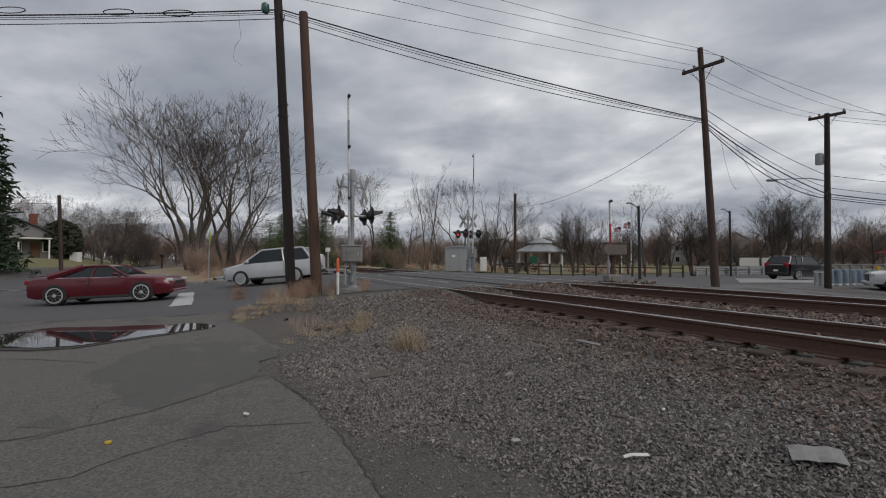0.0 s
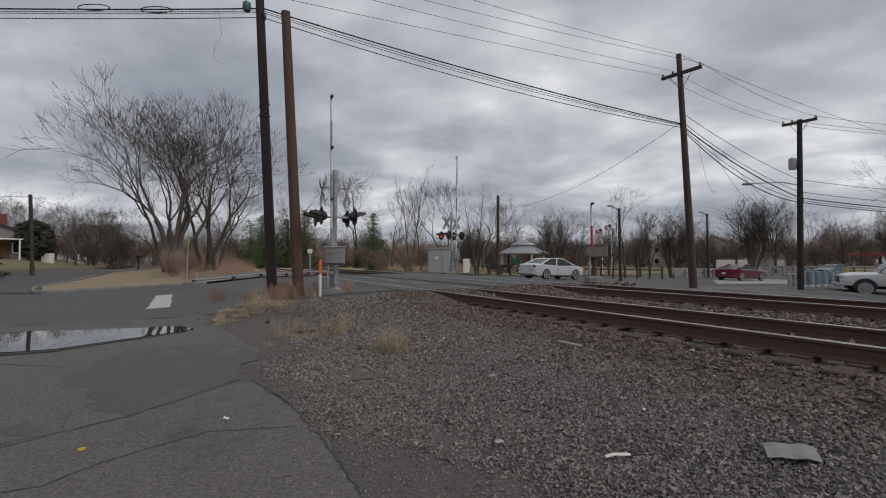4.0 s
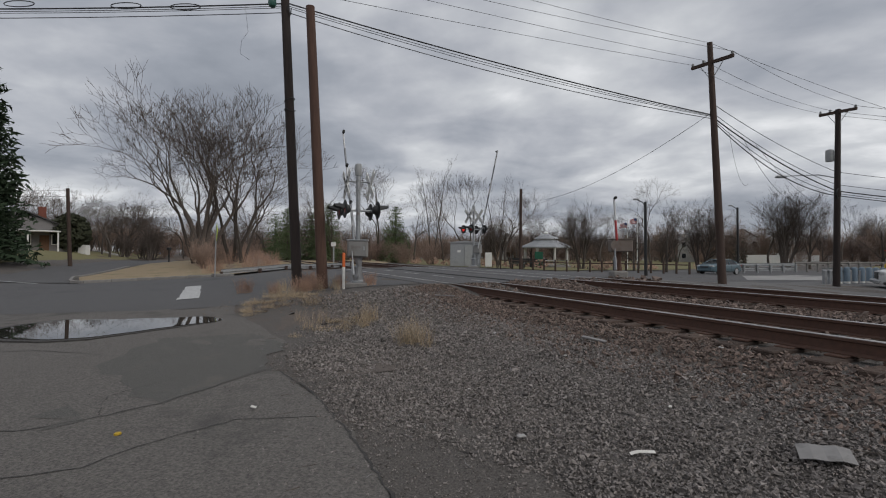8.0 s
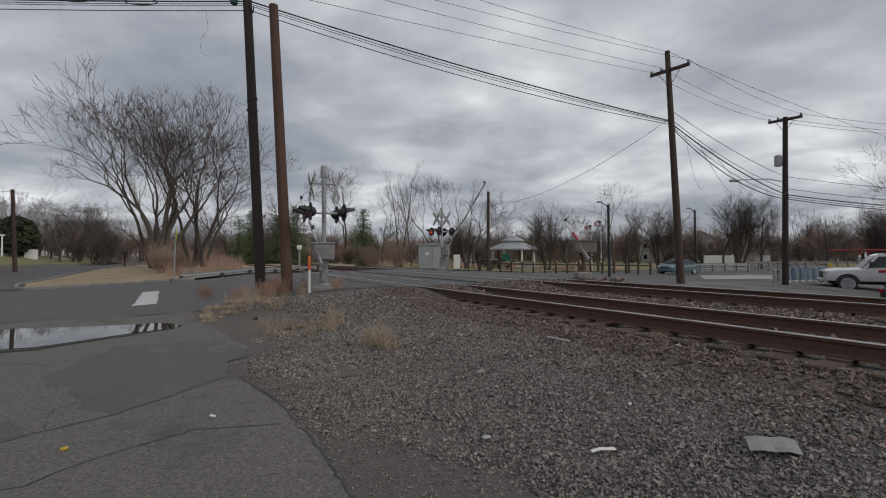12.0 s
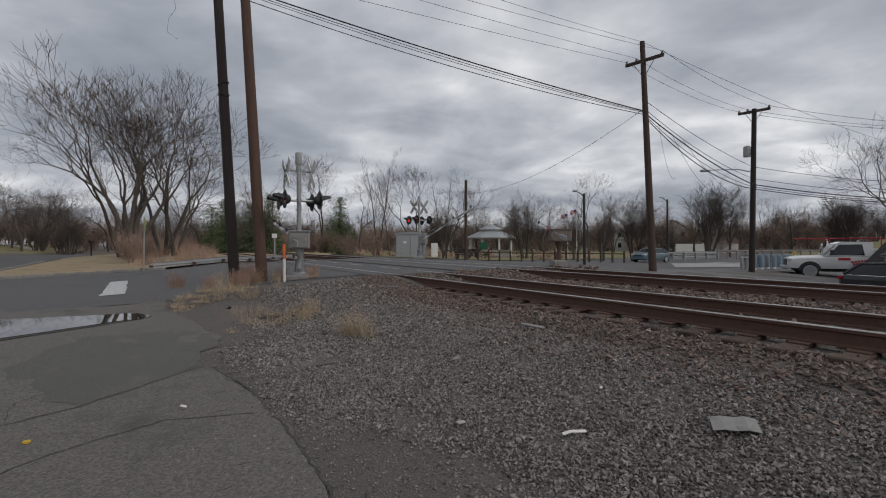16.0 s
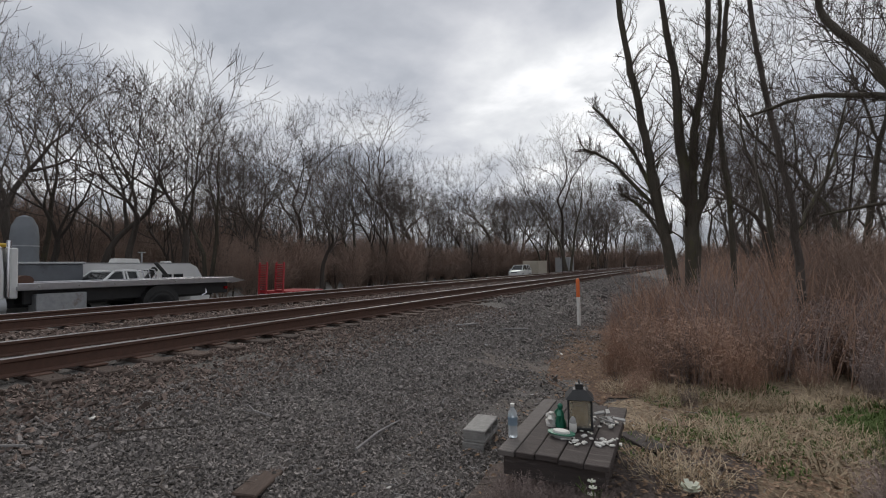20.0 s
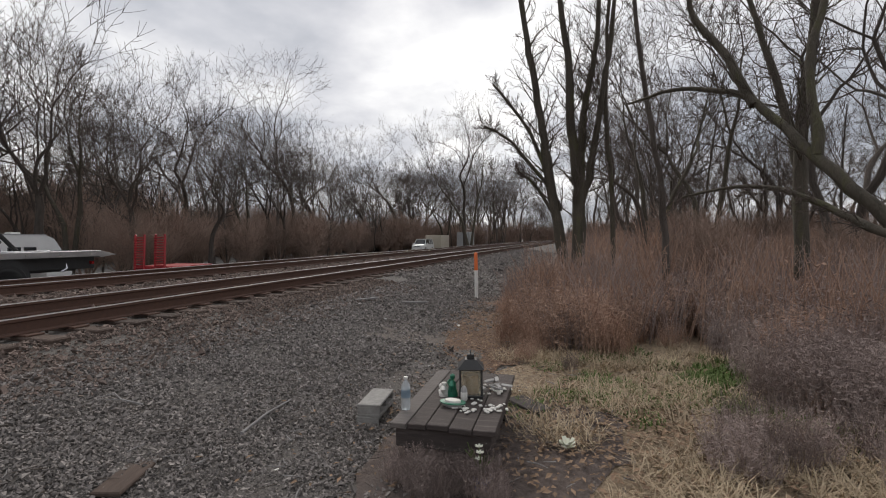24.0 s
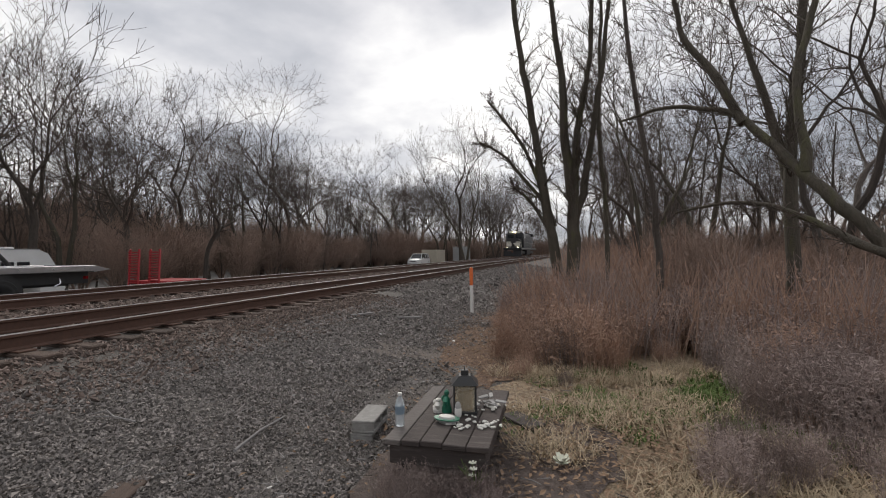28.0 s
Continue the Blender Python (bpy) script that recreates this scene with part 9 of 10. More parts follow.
def memorial_table():
    ob = thing("low_table", "low weathered dark brown wooden plank table", "table", TABLE)
    rg = random.Random(4)
    edges = (-0.35, -0.20, -0.045, 0.105, 0.232)
    for a, b in zip(edges, edges[1:]):
        part("board", Geo().box((rg.uniform(-0.01, 0.01), (a + b) / 2, TZ - 0.02 + rg.uniform(-0.004, 0.004)), (1.25 + rg.uniform(-0.012, 0.02), b - a - 0.006, 0.036), 0.005), M["table_wood"], ob)
    part("edge_board", Geo().box((0.0, 0.293, TZ - 0.021), (1.27, 0.112, 0.036), 0.005), M["grey_plank"], ob, "pale grey weathered edge board")
    for s in (-1, 1):
        part("apron", Geo().box((s * 0.58, 0, TZ - 0.105), (0.036, 0.64, 0.13), 0.004), M["table_wood"], ob)
        part("side_rail", Geo().box((0, s * 0.30, TZ - 0.105), (1.12, 0.036, 0.13), 0.004), M["table_wood"], ob)
        for q in (-1, 1):
            part("leg", Geo().box((s * 0.50, q * 0.235, (TZ - 0.05) / 2), (0.09, 0.09, TZ - 0.04), 0.006), M["table_wood"], ob)
    # short thin dark slab laid on the ground past the table's end
    single("old_plank", Geo().box((0, 0, 0), (0.42, 0.2, 0.03), 0.006), M["table_wood"], "short dark slab lying flat beside the table", "plank", pose(2.38, -4.05, 0.05, 0, 0, -20))


memorial_table()


def lantern():
    ob = thing("lantern", "black metal candle lantern with a pale candle", "lantern", pose(2.31, -3.13, TZ - 0.01, 0, 0, -50) @ Matrix.Diagonal((0.96, 0.96, 0.82, 1)))
    part("base", Geo().box((0, 0, 0.012), (0.19, 0.19, 0.024), 0.006), M["black_paint"], ob)
    for x in (-1, 1):
        for y in (-1, 1):
            part("corner_post", Geo().box((x * 0.084, y * 0.084, 0.14), (0.014, 0.014, 0.24), 0.002), M["black_paint"], ob)
    for k in range(4):
        m = pose(0, 0, 0, 0, 0, 90 * k)
        g = Geo().box((0.084, 0, 0.14), (0.004, 0.155, 0.235), 0.0)
        part("pane", g.move(m), M["lantern_glass"], ob, "dusty glass pane")
        part("top_bar", Geo().box((0.084, 0, 0.262), (0.014, 0.17, 0.014), 0.002).move(m), M["black_paint"], ob)
    part("candle", Geo().lathe([(0.06, 0.024), (0.06, 0.19), (0.045, 0.20), (0.01, 0.195)], n=18), M["candle_wax"], ob, "thick pale wax candle")
    part("roof", Geo().loft([[(-0.105, -0.105, 0.265), (0.105, -0.105, 0.265), (0.105, 0.105, 0.265), (-0.105, 0.105, 0.265)], [(-0.045, -0.045, 0.34), (0.045, -0.045, 0.34), (0.045, 0.045, 0.34), (-0.045, 0.045, 0.34)]], smooth=False), M["black_paint"], ob)
    part("chimney", Geo().box((0, 0, 0.36), (0.06, 0.06, 0.05), 0.006), M["black_paint"], ob)
    part("handle", Geo().tube([(0.03 * math.cos(a), 0, 0.385 + 0.035 * math.sin(a)) for a in [math.pi * k / 8 for k in range(9)]], 0.005, 6), M["black_paint"], ob)


lantern()


def figure(x, y, h, mat, label):
    """A small plain devotional figure: a robe, a head, two folded wings, in one mesh."""
    g = Geo().lathe([(0.04, 0), (0.042, 0.02), (0.03, h * 0.35), (0.026, h * 0.6), (0.012, h * 0.74), (0.02, h * 0.82), (0.02, h * 0.93), (0.005, h)], n=14)
    for s in (-1, 1):
        g.tube([(s * 0.02, 0.01, h * 0.66), (s * 0.05, 0.015, h * 0.55), (s * 0.04, 0.012, h * 0.25)], [0.016, 0.02, 0.006], 7)
    return single("figurine", g, M[mat], label, "figurine", pose(x, y, TZ - 0.01, 0, 0, -40))


figure(2.40, -3.02, 0.17, "green_glaze", "small green and white glazed figurine on the table")
figure(2.455, -2.985, 0.105, "plaster_white", "small white plaster angel figurine on the table")
figure(2.50, -3.03, 0.08, "plaster_white", "tiny pale plaster figurine on the table")


def bottle():
    ob = thing("water_bottle", "clear plastic water bottle with a blue label", "bottle", pose(2.47, -2.60, TZ - 0.01))
    part("body", Geo().lathe([(0.03, 0), (0.033, 0.01), (0.031, 0.05), (0.033, 0.08), (0.033, 0.15), (0.026, 0.18), (0.013, 0.20), (0.013, 0.212)], n=18), M["clear_plastic"], ob, "clear plastic bottle body")
    part("label_band", Geo().lathe([(0.0336, 0.085), (0.0336, 0.14)], n=18), M["blue_grey"], ob, "pale blue paper label")
    part("cap", Geo().lathe([(0.014, 0.21), (0.015, 0.212), (0.015, 0.228), (0.012, 0.23)], n=14), M["white_paint"], ob)


bottle()


def table_clutter():
    c = thing("votive_cup", "small white votive cup with a lid", "cup", pose(2.27, -3.0, TZ - 0.01))
    part("cup", Geo().lathe([(0.022, 0), (0.026, 0.01), (0.026, 0.06), (0.022, 0.065)], n=14), M["plaster_white"], c)
    part("dome", Geo().lathe([(0.024, 0.065), (0.024, 0.08), (0.012, 0.105), (0.002, 0.11)], n=14), M["pale_card"], c)
    d = thing("dish", "white oval dish with a pale green rim", "dish", pose(2.25, -2.85, TZ - 0.01, 0, 0, 20))
    part("bowl", Geo().lathe([(0.05, 0), (0.075, 0.02), (0.08, 0.035), (0.065, 0.03)], n=18).move(Matrix.Diagonal((1.15, 0.7, 1, 1))), M["pale_card"], d)
    part("soap", Geo().lathe([(0.03, 0.03), (0.055, 0.035), (0.05, 0.05), (0.01, 0.055)], n=16).move(Matrix.Diagonal((1.15, 0.7, 1, 1))), M["plaster_white"], d)
    part("rim", Geo().lathe([(0.078, 0.028), (0.084, 0.03), (0.084, 0.037), (0.078, 0.037)], n=18).move(Matrix.Diagonal((1.15, 0.7, 1, 1))), M["green_glaze"], d)
    rg = random.Random(12)
    for n, (cx, cy, sp) in enumerate(((2.16, -2.86, 0.07), (2.02, -2.97, 0.05), (2.25, -3.35, 0.09), (2.10, -3.05, 0.12))):
        ob = thing("broken_plaster", "scattered white fragments of broken plaster", "fragments", pose(cx, cy, TZ - 0.01), group="plaster fragments")
        for k in range(16):
            r = rg.uniform(0.006, 0.022)
            g = Geo().box((0, 0, 0), (r * 2, r * rg.uniform(0.8, 1.6), r * 0.6), r * 0.2)
            part("fragment", g, M["plaster_white"], ob, m=pose(rg.gauss(0, sp), rg.gauss(0, sp * 0.6), r * 0.3, rg.uniform(-8, 8), rg.uniform(-8, 8), rg.uniform(0, 360)))
    w = thing("broken_wings", "broken pale plaster wings piled behind the lantern", "fragments", pose(2.27, -3.36, TZ - 0.01))
    for k in range(9):
        part("shard", Geo().box((0, 0, 0), (0.10 * rg.uniform(0.6, 1.2), 0.03, 0.012), 0.003), M["pale_card"], w, m=pose(rg.gauss(0, 0.06), rg.gauss(0, 0.05), 0.012 + 0.006 * k, rg.uniform(-20, 20), rg.uniform(-12, 12), rg.uniform(0, 360)))


table_clutter()


def cinder_block(x, y, z, spin, label):
    ob = thing("cinder_block", label, "concrete block", pose(x, y, z, 0, 0, spin), group="concrete blocks")
    L, W, H, t = 0.44, 0.20, 0.105, 0.024
    for z in (t / 2, H - t / 2):
        part("face_shell", Geo().box((0, 0, z), (L, W, t), 0.005), M["block_concrete"], ob)
    for xx in (-L / 2 + t / 2 + 0.002, 0, L / 2 - t / 2 - 0.002):
        part("web", Geo().box((xx, 0, H / 2), (t, W - 0.004, H - 2 * t + 0.002), 0.003), M["block_concrete"], ob)


cinder_block(3.335, -3.03, -0.035, -58, "grey concrete block half sunk in the gravel")
cinder_block(3.33, -3.035, 0.072, -57, "grey hollow concrete block stacked on another")


def flowers():
    rg = random.Random(2)
    ob = thing("flower_bunch", "small bunch of white flowers in blue wrapping", "flowers", pose(1.83, -2.65, 0.0))
    part("wrap", Geo().lathe([(0.03, 0), (0.055, 0.03), (0.05, 0.07), (0.065, 0.10), (0.03, 0.09)], n=12), M["blue_wrap"], ob, "crumpled blue foil")
    for k in range(10):
        a = rg.uniform(0, 6.28)
        top = Vector((0.08 * math.cos(a) * rg.random() + 0.03, 0.08 * math.sin(a), 0.22 + 0.12 * rg.random()))
        part("flower_stem", Geo().tube([(0, 0, 0.08), tuple(top * 0.6 + Vector((0, 0, 0.02))), tuple(top)], 0.003, 5), M["green_blade"], ob)
        if k % 2 == 0:
            fl = Geo()
            for j in range(6):
                b = j * 1.047
                fl.box(top + Vector((0.014 * math.cos(b), 0.014 * math.sin(b), 0)), (0.024, 0.012, 0.004), 0.001, pose(0, 0, 0, 0, -20, math.degrees(b)))
            part("blossom", fl, M["petal"], ob, "pale cream blossom")
        else:
            part("leaf", Geo().tube([tuple(top * 0.7), tuple(top * 0.7 + Vector((0.05 * math.cos(a), 0.05 * math.sin(a), 0.05)))], [0.008, 0.001], 4), M["green_blade"], ob)
    f2 = thing("paper_flower", "crumpled white paper flower on the ground", "flower", pose(1.70, -3.50, 0.03))
    for k in range(12):
        a = k * 0.52
        part("petal", Geo().box((0.03 * math.cos(a), 0.03 * math.sin(a), 0.02 + 0.012 * (k % 3)), (0.07, 0.035, 0.006), 0.002, pose(0, 0, 0, 0, -25 - 12 * (k % 3), math.degrees(a))), M["petal"], f2)


flowers()


# ---- litter on the ballast ----
def lying(name, geo, mat, label, category, x, y, spin=0.0, tilt=(0, 0), dz=0.0, group=""):
    return single(name, geo, M[mat], label, category, pose(x, y, gz(x, y) + dz + 0.03, tilt[0], tilt[1], spin), group=group)


def bent_sheet(w, h, bends, t=0.004):
    rings = []
    for k, z in enumerate(bends):
        x = -w / 2 + w * k / (len(bends) - 1)
        rings.append([(x, -h / 2, z), (x, h / 2, z + 0.01), (x, h / 2, z + t + 0.01), (x, -h / 2, z + t)])
    return Geo().loft(rings, smooth=False)


add_mat("grey_plastic", (0.27, 0.26, 0.25), 0.6, color2=(0.2, 0.19, 0.185), scale=14, stain=(0.13, 0.12, 0.115), stain_scale=7, stain_at=0.56)
lying("plastic_sheet", bent_sheet(0.30, 0.20, (0.0, 0.012, 0.008, 0.02, 0.006)), "grey_plastic", "pale grey broken plastic sheet on the ballast", "litter", 2.38, 3.38, -28, (6, -3), 0.02)
lying("plank", Geo().box((0, 0, 0), (0.5, 0.14, 0.025), 0.006), "old_board", "split pale plank end on the ballast", "plank", 2.24, 1.93, -92, (4, 6), 0.01)
lying("plank", Geo().box((0, 0, 0), (0.55, 0.17, 0.03), 0.008), "tie_wood", "dark rotten plank on the ballast", "plank", 3.52, -1.19, -42, (4, 2), -0.012)
lying("stick", Geo().tube([(-0.42, 0, 0), (0, 0.015, 0.012), (0.42, 0, 0)], [0.012, 0.011, 0.006], 7), "old_board", "bleached straight stick on the ballast", "stick", 3.80, -2.26, -55, (0, 2), 0.02)
lying("board_strip", Geo().box((0, 0, 0), (1.05, 0.06, 0.03), 0.006), "old_board", "pale timber strip lying by the path", "plank", 7.14, -7.02, 4, (0, 5), 0.03)
lying("board_strip", Geo().box((0, 0, 0), (0.45, 0.08, 0.03), 0.006), "old_board", "short pale timber piece", "plank", 7.6, -6.3, 60, (0, 3), 0.03)
lying("board_strip", Geo().box((0, 0, 0), (0.34, 0.07, 0.025), 0.005), "old_board", "small weathered timber piece", "plank", 1.89, 6.73, -40, (5, 5), 0.03)
lying("board_strip", Geo().box((0, 0, 0), (0.5, 0.05, 0.025), 0.005), "old_board", "pale timber lath near the signal", "plank", -0.2, 11.9, 6, (3, 2), 0.03)
for (x0, y0), (x1, y1) in (((3.52, 2.42), (3.93, 1.64)), ((3.98, 1.6), (4.34, 0.86))):
    a, b = Vector((x0, y0, gz(x0, y0) + 0.05)), Vector((x1, y1, gz(x1, y1) + 0.05))
    single("branch", Geo().tube([a, a.lerp(b, 0.3) + Vector((0.02, 0, 0.03)), a.lerp(b, 0.7) + Vector((-0.03, 0, 0.02)), b], [0.014, 0.013, 0.010, 0.006], 6), M["bark"], "thin dark fallen branch on the ballast", "branch", group="fallen branches")
for k, (x, y, ln, sp) in enumerate(((4.1, 1.6, 0.9, 20), (4.6, 0.5, 0.8, 60), (4.9, 1.2, 0.7, 110), (3.9, 2.6, 0.5, -30), (4.5, -0.4, 0.6, 80), (4.6, -1.4, 0.5, 20), (5.0, -3.4, 0.4, 130), (3.0, 0.2, 0.5, 75), (3.6, -0.6, 0.4, 10))):
    g = Geo().tube([(-ln / 2, 0, 0), (-ln * 0.1, 0.04, 0.03), (ln * 0.25, -0.02, 0.04), (ln / 2, 0.05, 0.01)], [0.008, 0.007, 0.005, 0.003], 5)
    g.tube([(-ln * 0.1, 0.04, 0.03), (ln * 0.1, 0.14, 0.05)], [0.005, 0.002], 4)
    lying("twig", g, "old_board" if k % 2 else "bark", "thin dry twig on the ballast", "twig", x, y, sp, (0, 0), 0.02, "twigs on the ballast")
rg_cloth = random.Random(6)
cl = Geo()
for k in range(7):
    cl.tube([(-0.12 + 0.03 * k, rg_cloth.gauss(0, 0.02), 0.01), (-0.09 + 0.035 * k, rg_cloth.gauss(0, 0.03), 0.03 + 0.01 * rg_cloth.random()), (-0.05 + 0.04 * k, rg_cloth.gauss(0, 0.02), 0.008)], [0.012, 0.018, 0.006], 6)
lying("cloth_scrap", cl, "teal_cloth", "crumpled bright blue cloth scrap on the ballast", "cloth", 3.23, 1.46, -60, (0, 0), 0.01)
lying("orange_scrap", Geo().lathe([(0.012, 0), (0.03, 0.008), (0.028, 0.022), (0.008, 0.028)], n=10), "yellow_paint", "small yellow-orange plastic scrap on the asphalt", "litter", -3.01, 4.32, dz=-0.02)
bits = random.Random(21)
for x, y in ((-2.9, 8.05), (-2.1, 5.0), (1.31, 3.71), (1.08, 8.72), (0.64, 7.84), (0.12, 5.46), (1.37, 6.22), (1.84, 4.4), (0.5, 4.2), (2.9, 2.6), (1.6, 2.4), (3.4, 0.6), (2.6, 0.1), (4.4, -2.9), (3.0, -1.9), (5.4, -6.6), (6.2, -5.6), (4.0, -4.4), (2.8, 4.9), (3.1, 5.8), (2.2, 7.6), (0.2, 9.6), (1.9, 9.8), (4.9, -0.2)):
    r = bits.uniform(0.014, 0.034)
    g = Geo().box((0, 0, 0), (r * 2.4, r * bits.uniform(0.8, 1.5), r * 0.5), r * 0.16)
    lying("litter_scrap", g, bits.choice(("plaster_white", "pale_card", "pale_card")), "small pale scrap of litter on the gravel", "litter", x, y, bits.uniform(0, 360), (bits.uniform(-15, 15), bits.uniform(-15, 15)), 0.015, "pale litter scraps")
lying("paper_strip", bent_sheet(0.2, 0.022, (0.0, 0.012, 0.006, 0.0)), "plaster_white", "curled white paper strip on the gravel", "litter", 1.3, 3.68, 10, (0, 0), 0.02)


def leaf_scatter():
    rg = random.Random(31)
    v, f = [], []
    for k in range(6800):
        if k < 1200:
            u = rg.random()
            x, y = 3.6 + 2.6 * u + rg.gauss(0, 0.4), -5.0 - 3.4 * u + rg.gauss(0, 0.4)
        elif k > 4800:
            x, y = rg.gauss(1.3, 0.9), rg.gauss(-4.4, 0.9)
        elif k < 2000:
            x, y = rg.gauss(1.9, 0.9), rg.gauss(-4.2, 1.1)
        elif k < 4200:
            x, y = rg.gauss(1.2, 1.2), rg.gauss(-4.6, 1.2)
        else:
            x, y = rg.gauss(-4.2, 1.0), rg.gauss(12.4, 0.6)
        r = rg.uniform(0.014, 0.032)
        c = Vector((x, y, gz(x, y) + 0.03 + rg.uniform(0, 0.02)))
        a = rg.uniform(0, 6.28)
        e1 = Vector((math.cos(a), math.sin(a), rg.uniform(-0.4, 0.4))) * r
        e2 = Vector((-math.sin(a), math.cos(a), rg.uniform(-0.4, 0.4))) * r * 0.55
        n = len(v)
        v += [tuple(c - e1), tuple(c - e2 * 0.9 + Vector((0, 0, 0.006))), tuple(c + e1), tuple(c + e2 + Vector((0, 0, 0.006)))]
        f.append((n, n + 1, n + 2, n + 3))
    single("fallen_leaves", Geo().add(v, f), M["dead_leaf"], "scattered brown fallen oak leaves", "leaves", kind="stuff")


leaf_scatter()


def ground_debris():
    """Splinters, bark flakes and broken twigs strewn over ballast and dirt."""
    rg = random.Random(77)
    for mat, n, label in (("old_board", 420, "pale wood splinters strewn over the gravel"), ("bark", 520, "dark broken twigs strewn over the gravel")):
        g = Geo()
        for k in range(n):
            s, d = rg.uniform(-12, 10), rg.uniform(0.3, 5.2)
            if rg.random() < 0.3:
                s, d = rg.gauss(-4.5, 1.6), rg.uniform(-0.4, 3.0)
            x, y = P2(s, d)
            ln = rg.uniform(0.04, 0.16) * (1.6 if rg.random() < 0.1 else 1)
            a = rg.uniform(0, 6.28)
            e = Vector((math.cos(a), math.sin(a), rg.uniform(-0.12, 0.12))) * ln / 2
            c = Vector((x, y, gz(x, y) + 0.045))
            side = Vector((-e.y, e.x, 0)) * rg.uniform(0, 0.25)
            r = rg.uniform(0.002, 0.0055)
            g.tube([c - e, c + side, c + e], [r, r * 0.9, r * 0.4], 4, cap=False)
        tagged(single("ground_debris", g, M[mat], label, "debris"), label, "debris", kind="stuff")


ground_debris()


# ---- the locomotive ----
add_mat("loco_black", (0.02, 0.021, 0.023), 0.45, color2=(0.03, 0.03, 0.031), scale=2, stain=(0.06, 0.052, 0.045), stain_scale=0.7, stain_at=0.58)
add_mat("loco_white", (0.55, 0.54, 0.50), 0.55, color2=(0.45, 0.44, 0.41), scale=2)


def locomotive():
    """Nose towards +y of its own space, wheels on z = 0."""
    ob = thing("locomotive", "black diesel freight locomotive with white nose stripes and lit headlights", "locomotive")
    blk, wht = M["loco_black"], M["loco_white"]
    L = 22.0
    part("underframe", Geo().box((0, -L / 2, 1.35), (3.0, L - 0.6, 0.35), 0.03), blk, ob)
    part("fuel_tank", Geo().box((0, -L / 2, 0.75), (2.7, 5.5, 0.9), 0.12), blk, ob)
    # nose, low and wide, with chamfered top
    nose = [(-1.15, 1.5), (1.15, 1.5), (1.15, 2.75), (0.8, 3.0), (-0.8, 3.0), (-1.15, 2.75)]
    part("nose", Geo().prism(nose, -3.2, -1.2), blk, ob, "black nose hood")
    part("nose_band", Geo().box((0, -1.19, 2.05), (2.25, 0.03, 0.5), 0.005), wht, ob, "white nose band")
    for z in (1.62, 1.78, 2.4, 2.52):
        for s in (-1, 1):
            part("nose_stripe", Geo().box((s * 0.78, -1.188, z), (0.7, 0.025, 0.07), 0), wht, ob, "white nose stripe")
    part("nose_emblem", Geo().prism([(-0.35, 1.8), (0.2, 1.8), (0.3, 2.2), (0.1, 2.3), (-0.2, 2.1)], -1.18, -1.16), blk, ob, "plain black emblem shape")
    cab = [[(-1.5, -5.0, 1.5), (1.5, -5.0, 1.5), (1.5, -5.0, 3.9), (0.9, -5.0, 4.45), (-0.9, -5.0, 4.45), (-1.5, -5.0, 3.9)], [(-1.5, -3.1, 1.5), (1.5, -3.1, 1.5), (1.5, -3.1, 3.9), (0.9, -3.1, 4.4), (-0.9, -3.1, 4.4), (-1.5, -3.1, 3.9)]]
    part("cab", Geo().loft(cab, smooth=False), blk, ob, "black driver's cab")
    part("cab_roof_front", Geo().box((0, -3.05, 4.2), (1.9, 0.16, 0.34), 0.04), wht, ob)
    for s in (-1, 1):
        part("windscreen", Geo().box((s * 0.68, -3.07, 3.5), (1.05, 0.06, 0.6), 0.03), M["glass_dark"], ob, "dark cab windscreen")
        part("side_window", Geo().box((s * 1.5, -4.1, 3.4), (0.05, 1.2, 0.6), 0.03), M["glass_dark"], ob)
        part("ditch_light", Geo().lathe([(0.02, 0.0), (0.13, 0.0), (0.13, 0.1), (0.02, 0.11)], (s * 0.85, -0.62, 1.5), 14, m=Euler((radians(-90), 0, 0)).to_matrix()), M["lamp_white"], ob, "lit round ditch light")
        part("headlight", Geo().lathe([(0.02, 0.0), (0.11, 0.0), (0.11, 0.08), (0.02, 0.09)], (s * 0.13, -2.96, 4.2), 14, m=Euler((radians(-90), 0, 0)).to_matrix()), M["lamp_white"], ob, "lit warm headlight")
        part("end_rail", Geo().tube([(s * 1.4, -0.75, 1.4), (s * 1.4, -0.7, 2.35), (s * 0.35, -0.7, 2.35), (s * 0.35, -0.7, 1.6)], 0.025, 6), M["loco_white"], ob, "white handrail")
        part("step_well", Geo().box((s * 1.2, -1.1, 0.85), (0.5, 0.6, 0.9), 0.03), blk, ob)
        for z in (0.55, 0.9, 1.25):
            part("step", Geo().box((s * 1.22, -0.8, z), (0.5, 0.1, 0.05), 0.01), wht, ob)
        part("walkway_rail", Geo().tube([(s * 1.42, -5.2, 2.45), (s * 1.42, -L + 0.8, 2.45)], 0.02, 6), M["loco_white"], ob)
        for k in range(12):
            y = -5.4 - k * 1.35
            part("stanchion", Geo().tube([(s * 1.42, y, 1.5), (s * 1.42, y, 2.45)], 0.018, 5), M["loco_white"], ob)
        part("side_stripe", Geo().box((s * 1.51, -L / 2, 1.38), (0.02, L - 0.8, 0.08), 0), wht, ob)
    part("long_hood", Geo().box((0, -12.6, 2.85), (2.0, 15.2, 2.6), 0.12), blk, ob, "long black engine hood")
    part("radiator", Geo().box((0, -19.0, 4.1), (2.9, 3.4, 0.6), 0.1), blk, ob)
    for k in range(3):
        part("roof_fan", Geo().lathe([(0.05, 0), (0.6, 0), (0.6, 0.18), (0.5, 0.2), (0.05, 0.16)], (0, -17.9 - 1.1 * k, 4.38), 16), blk, ob)
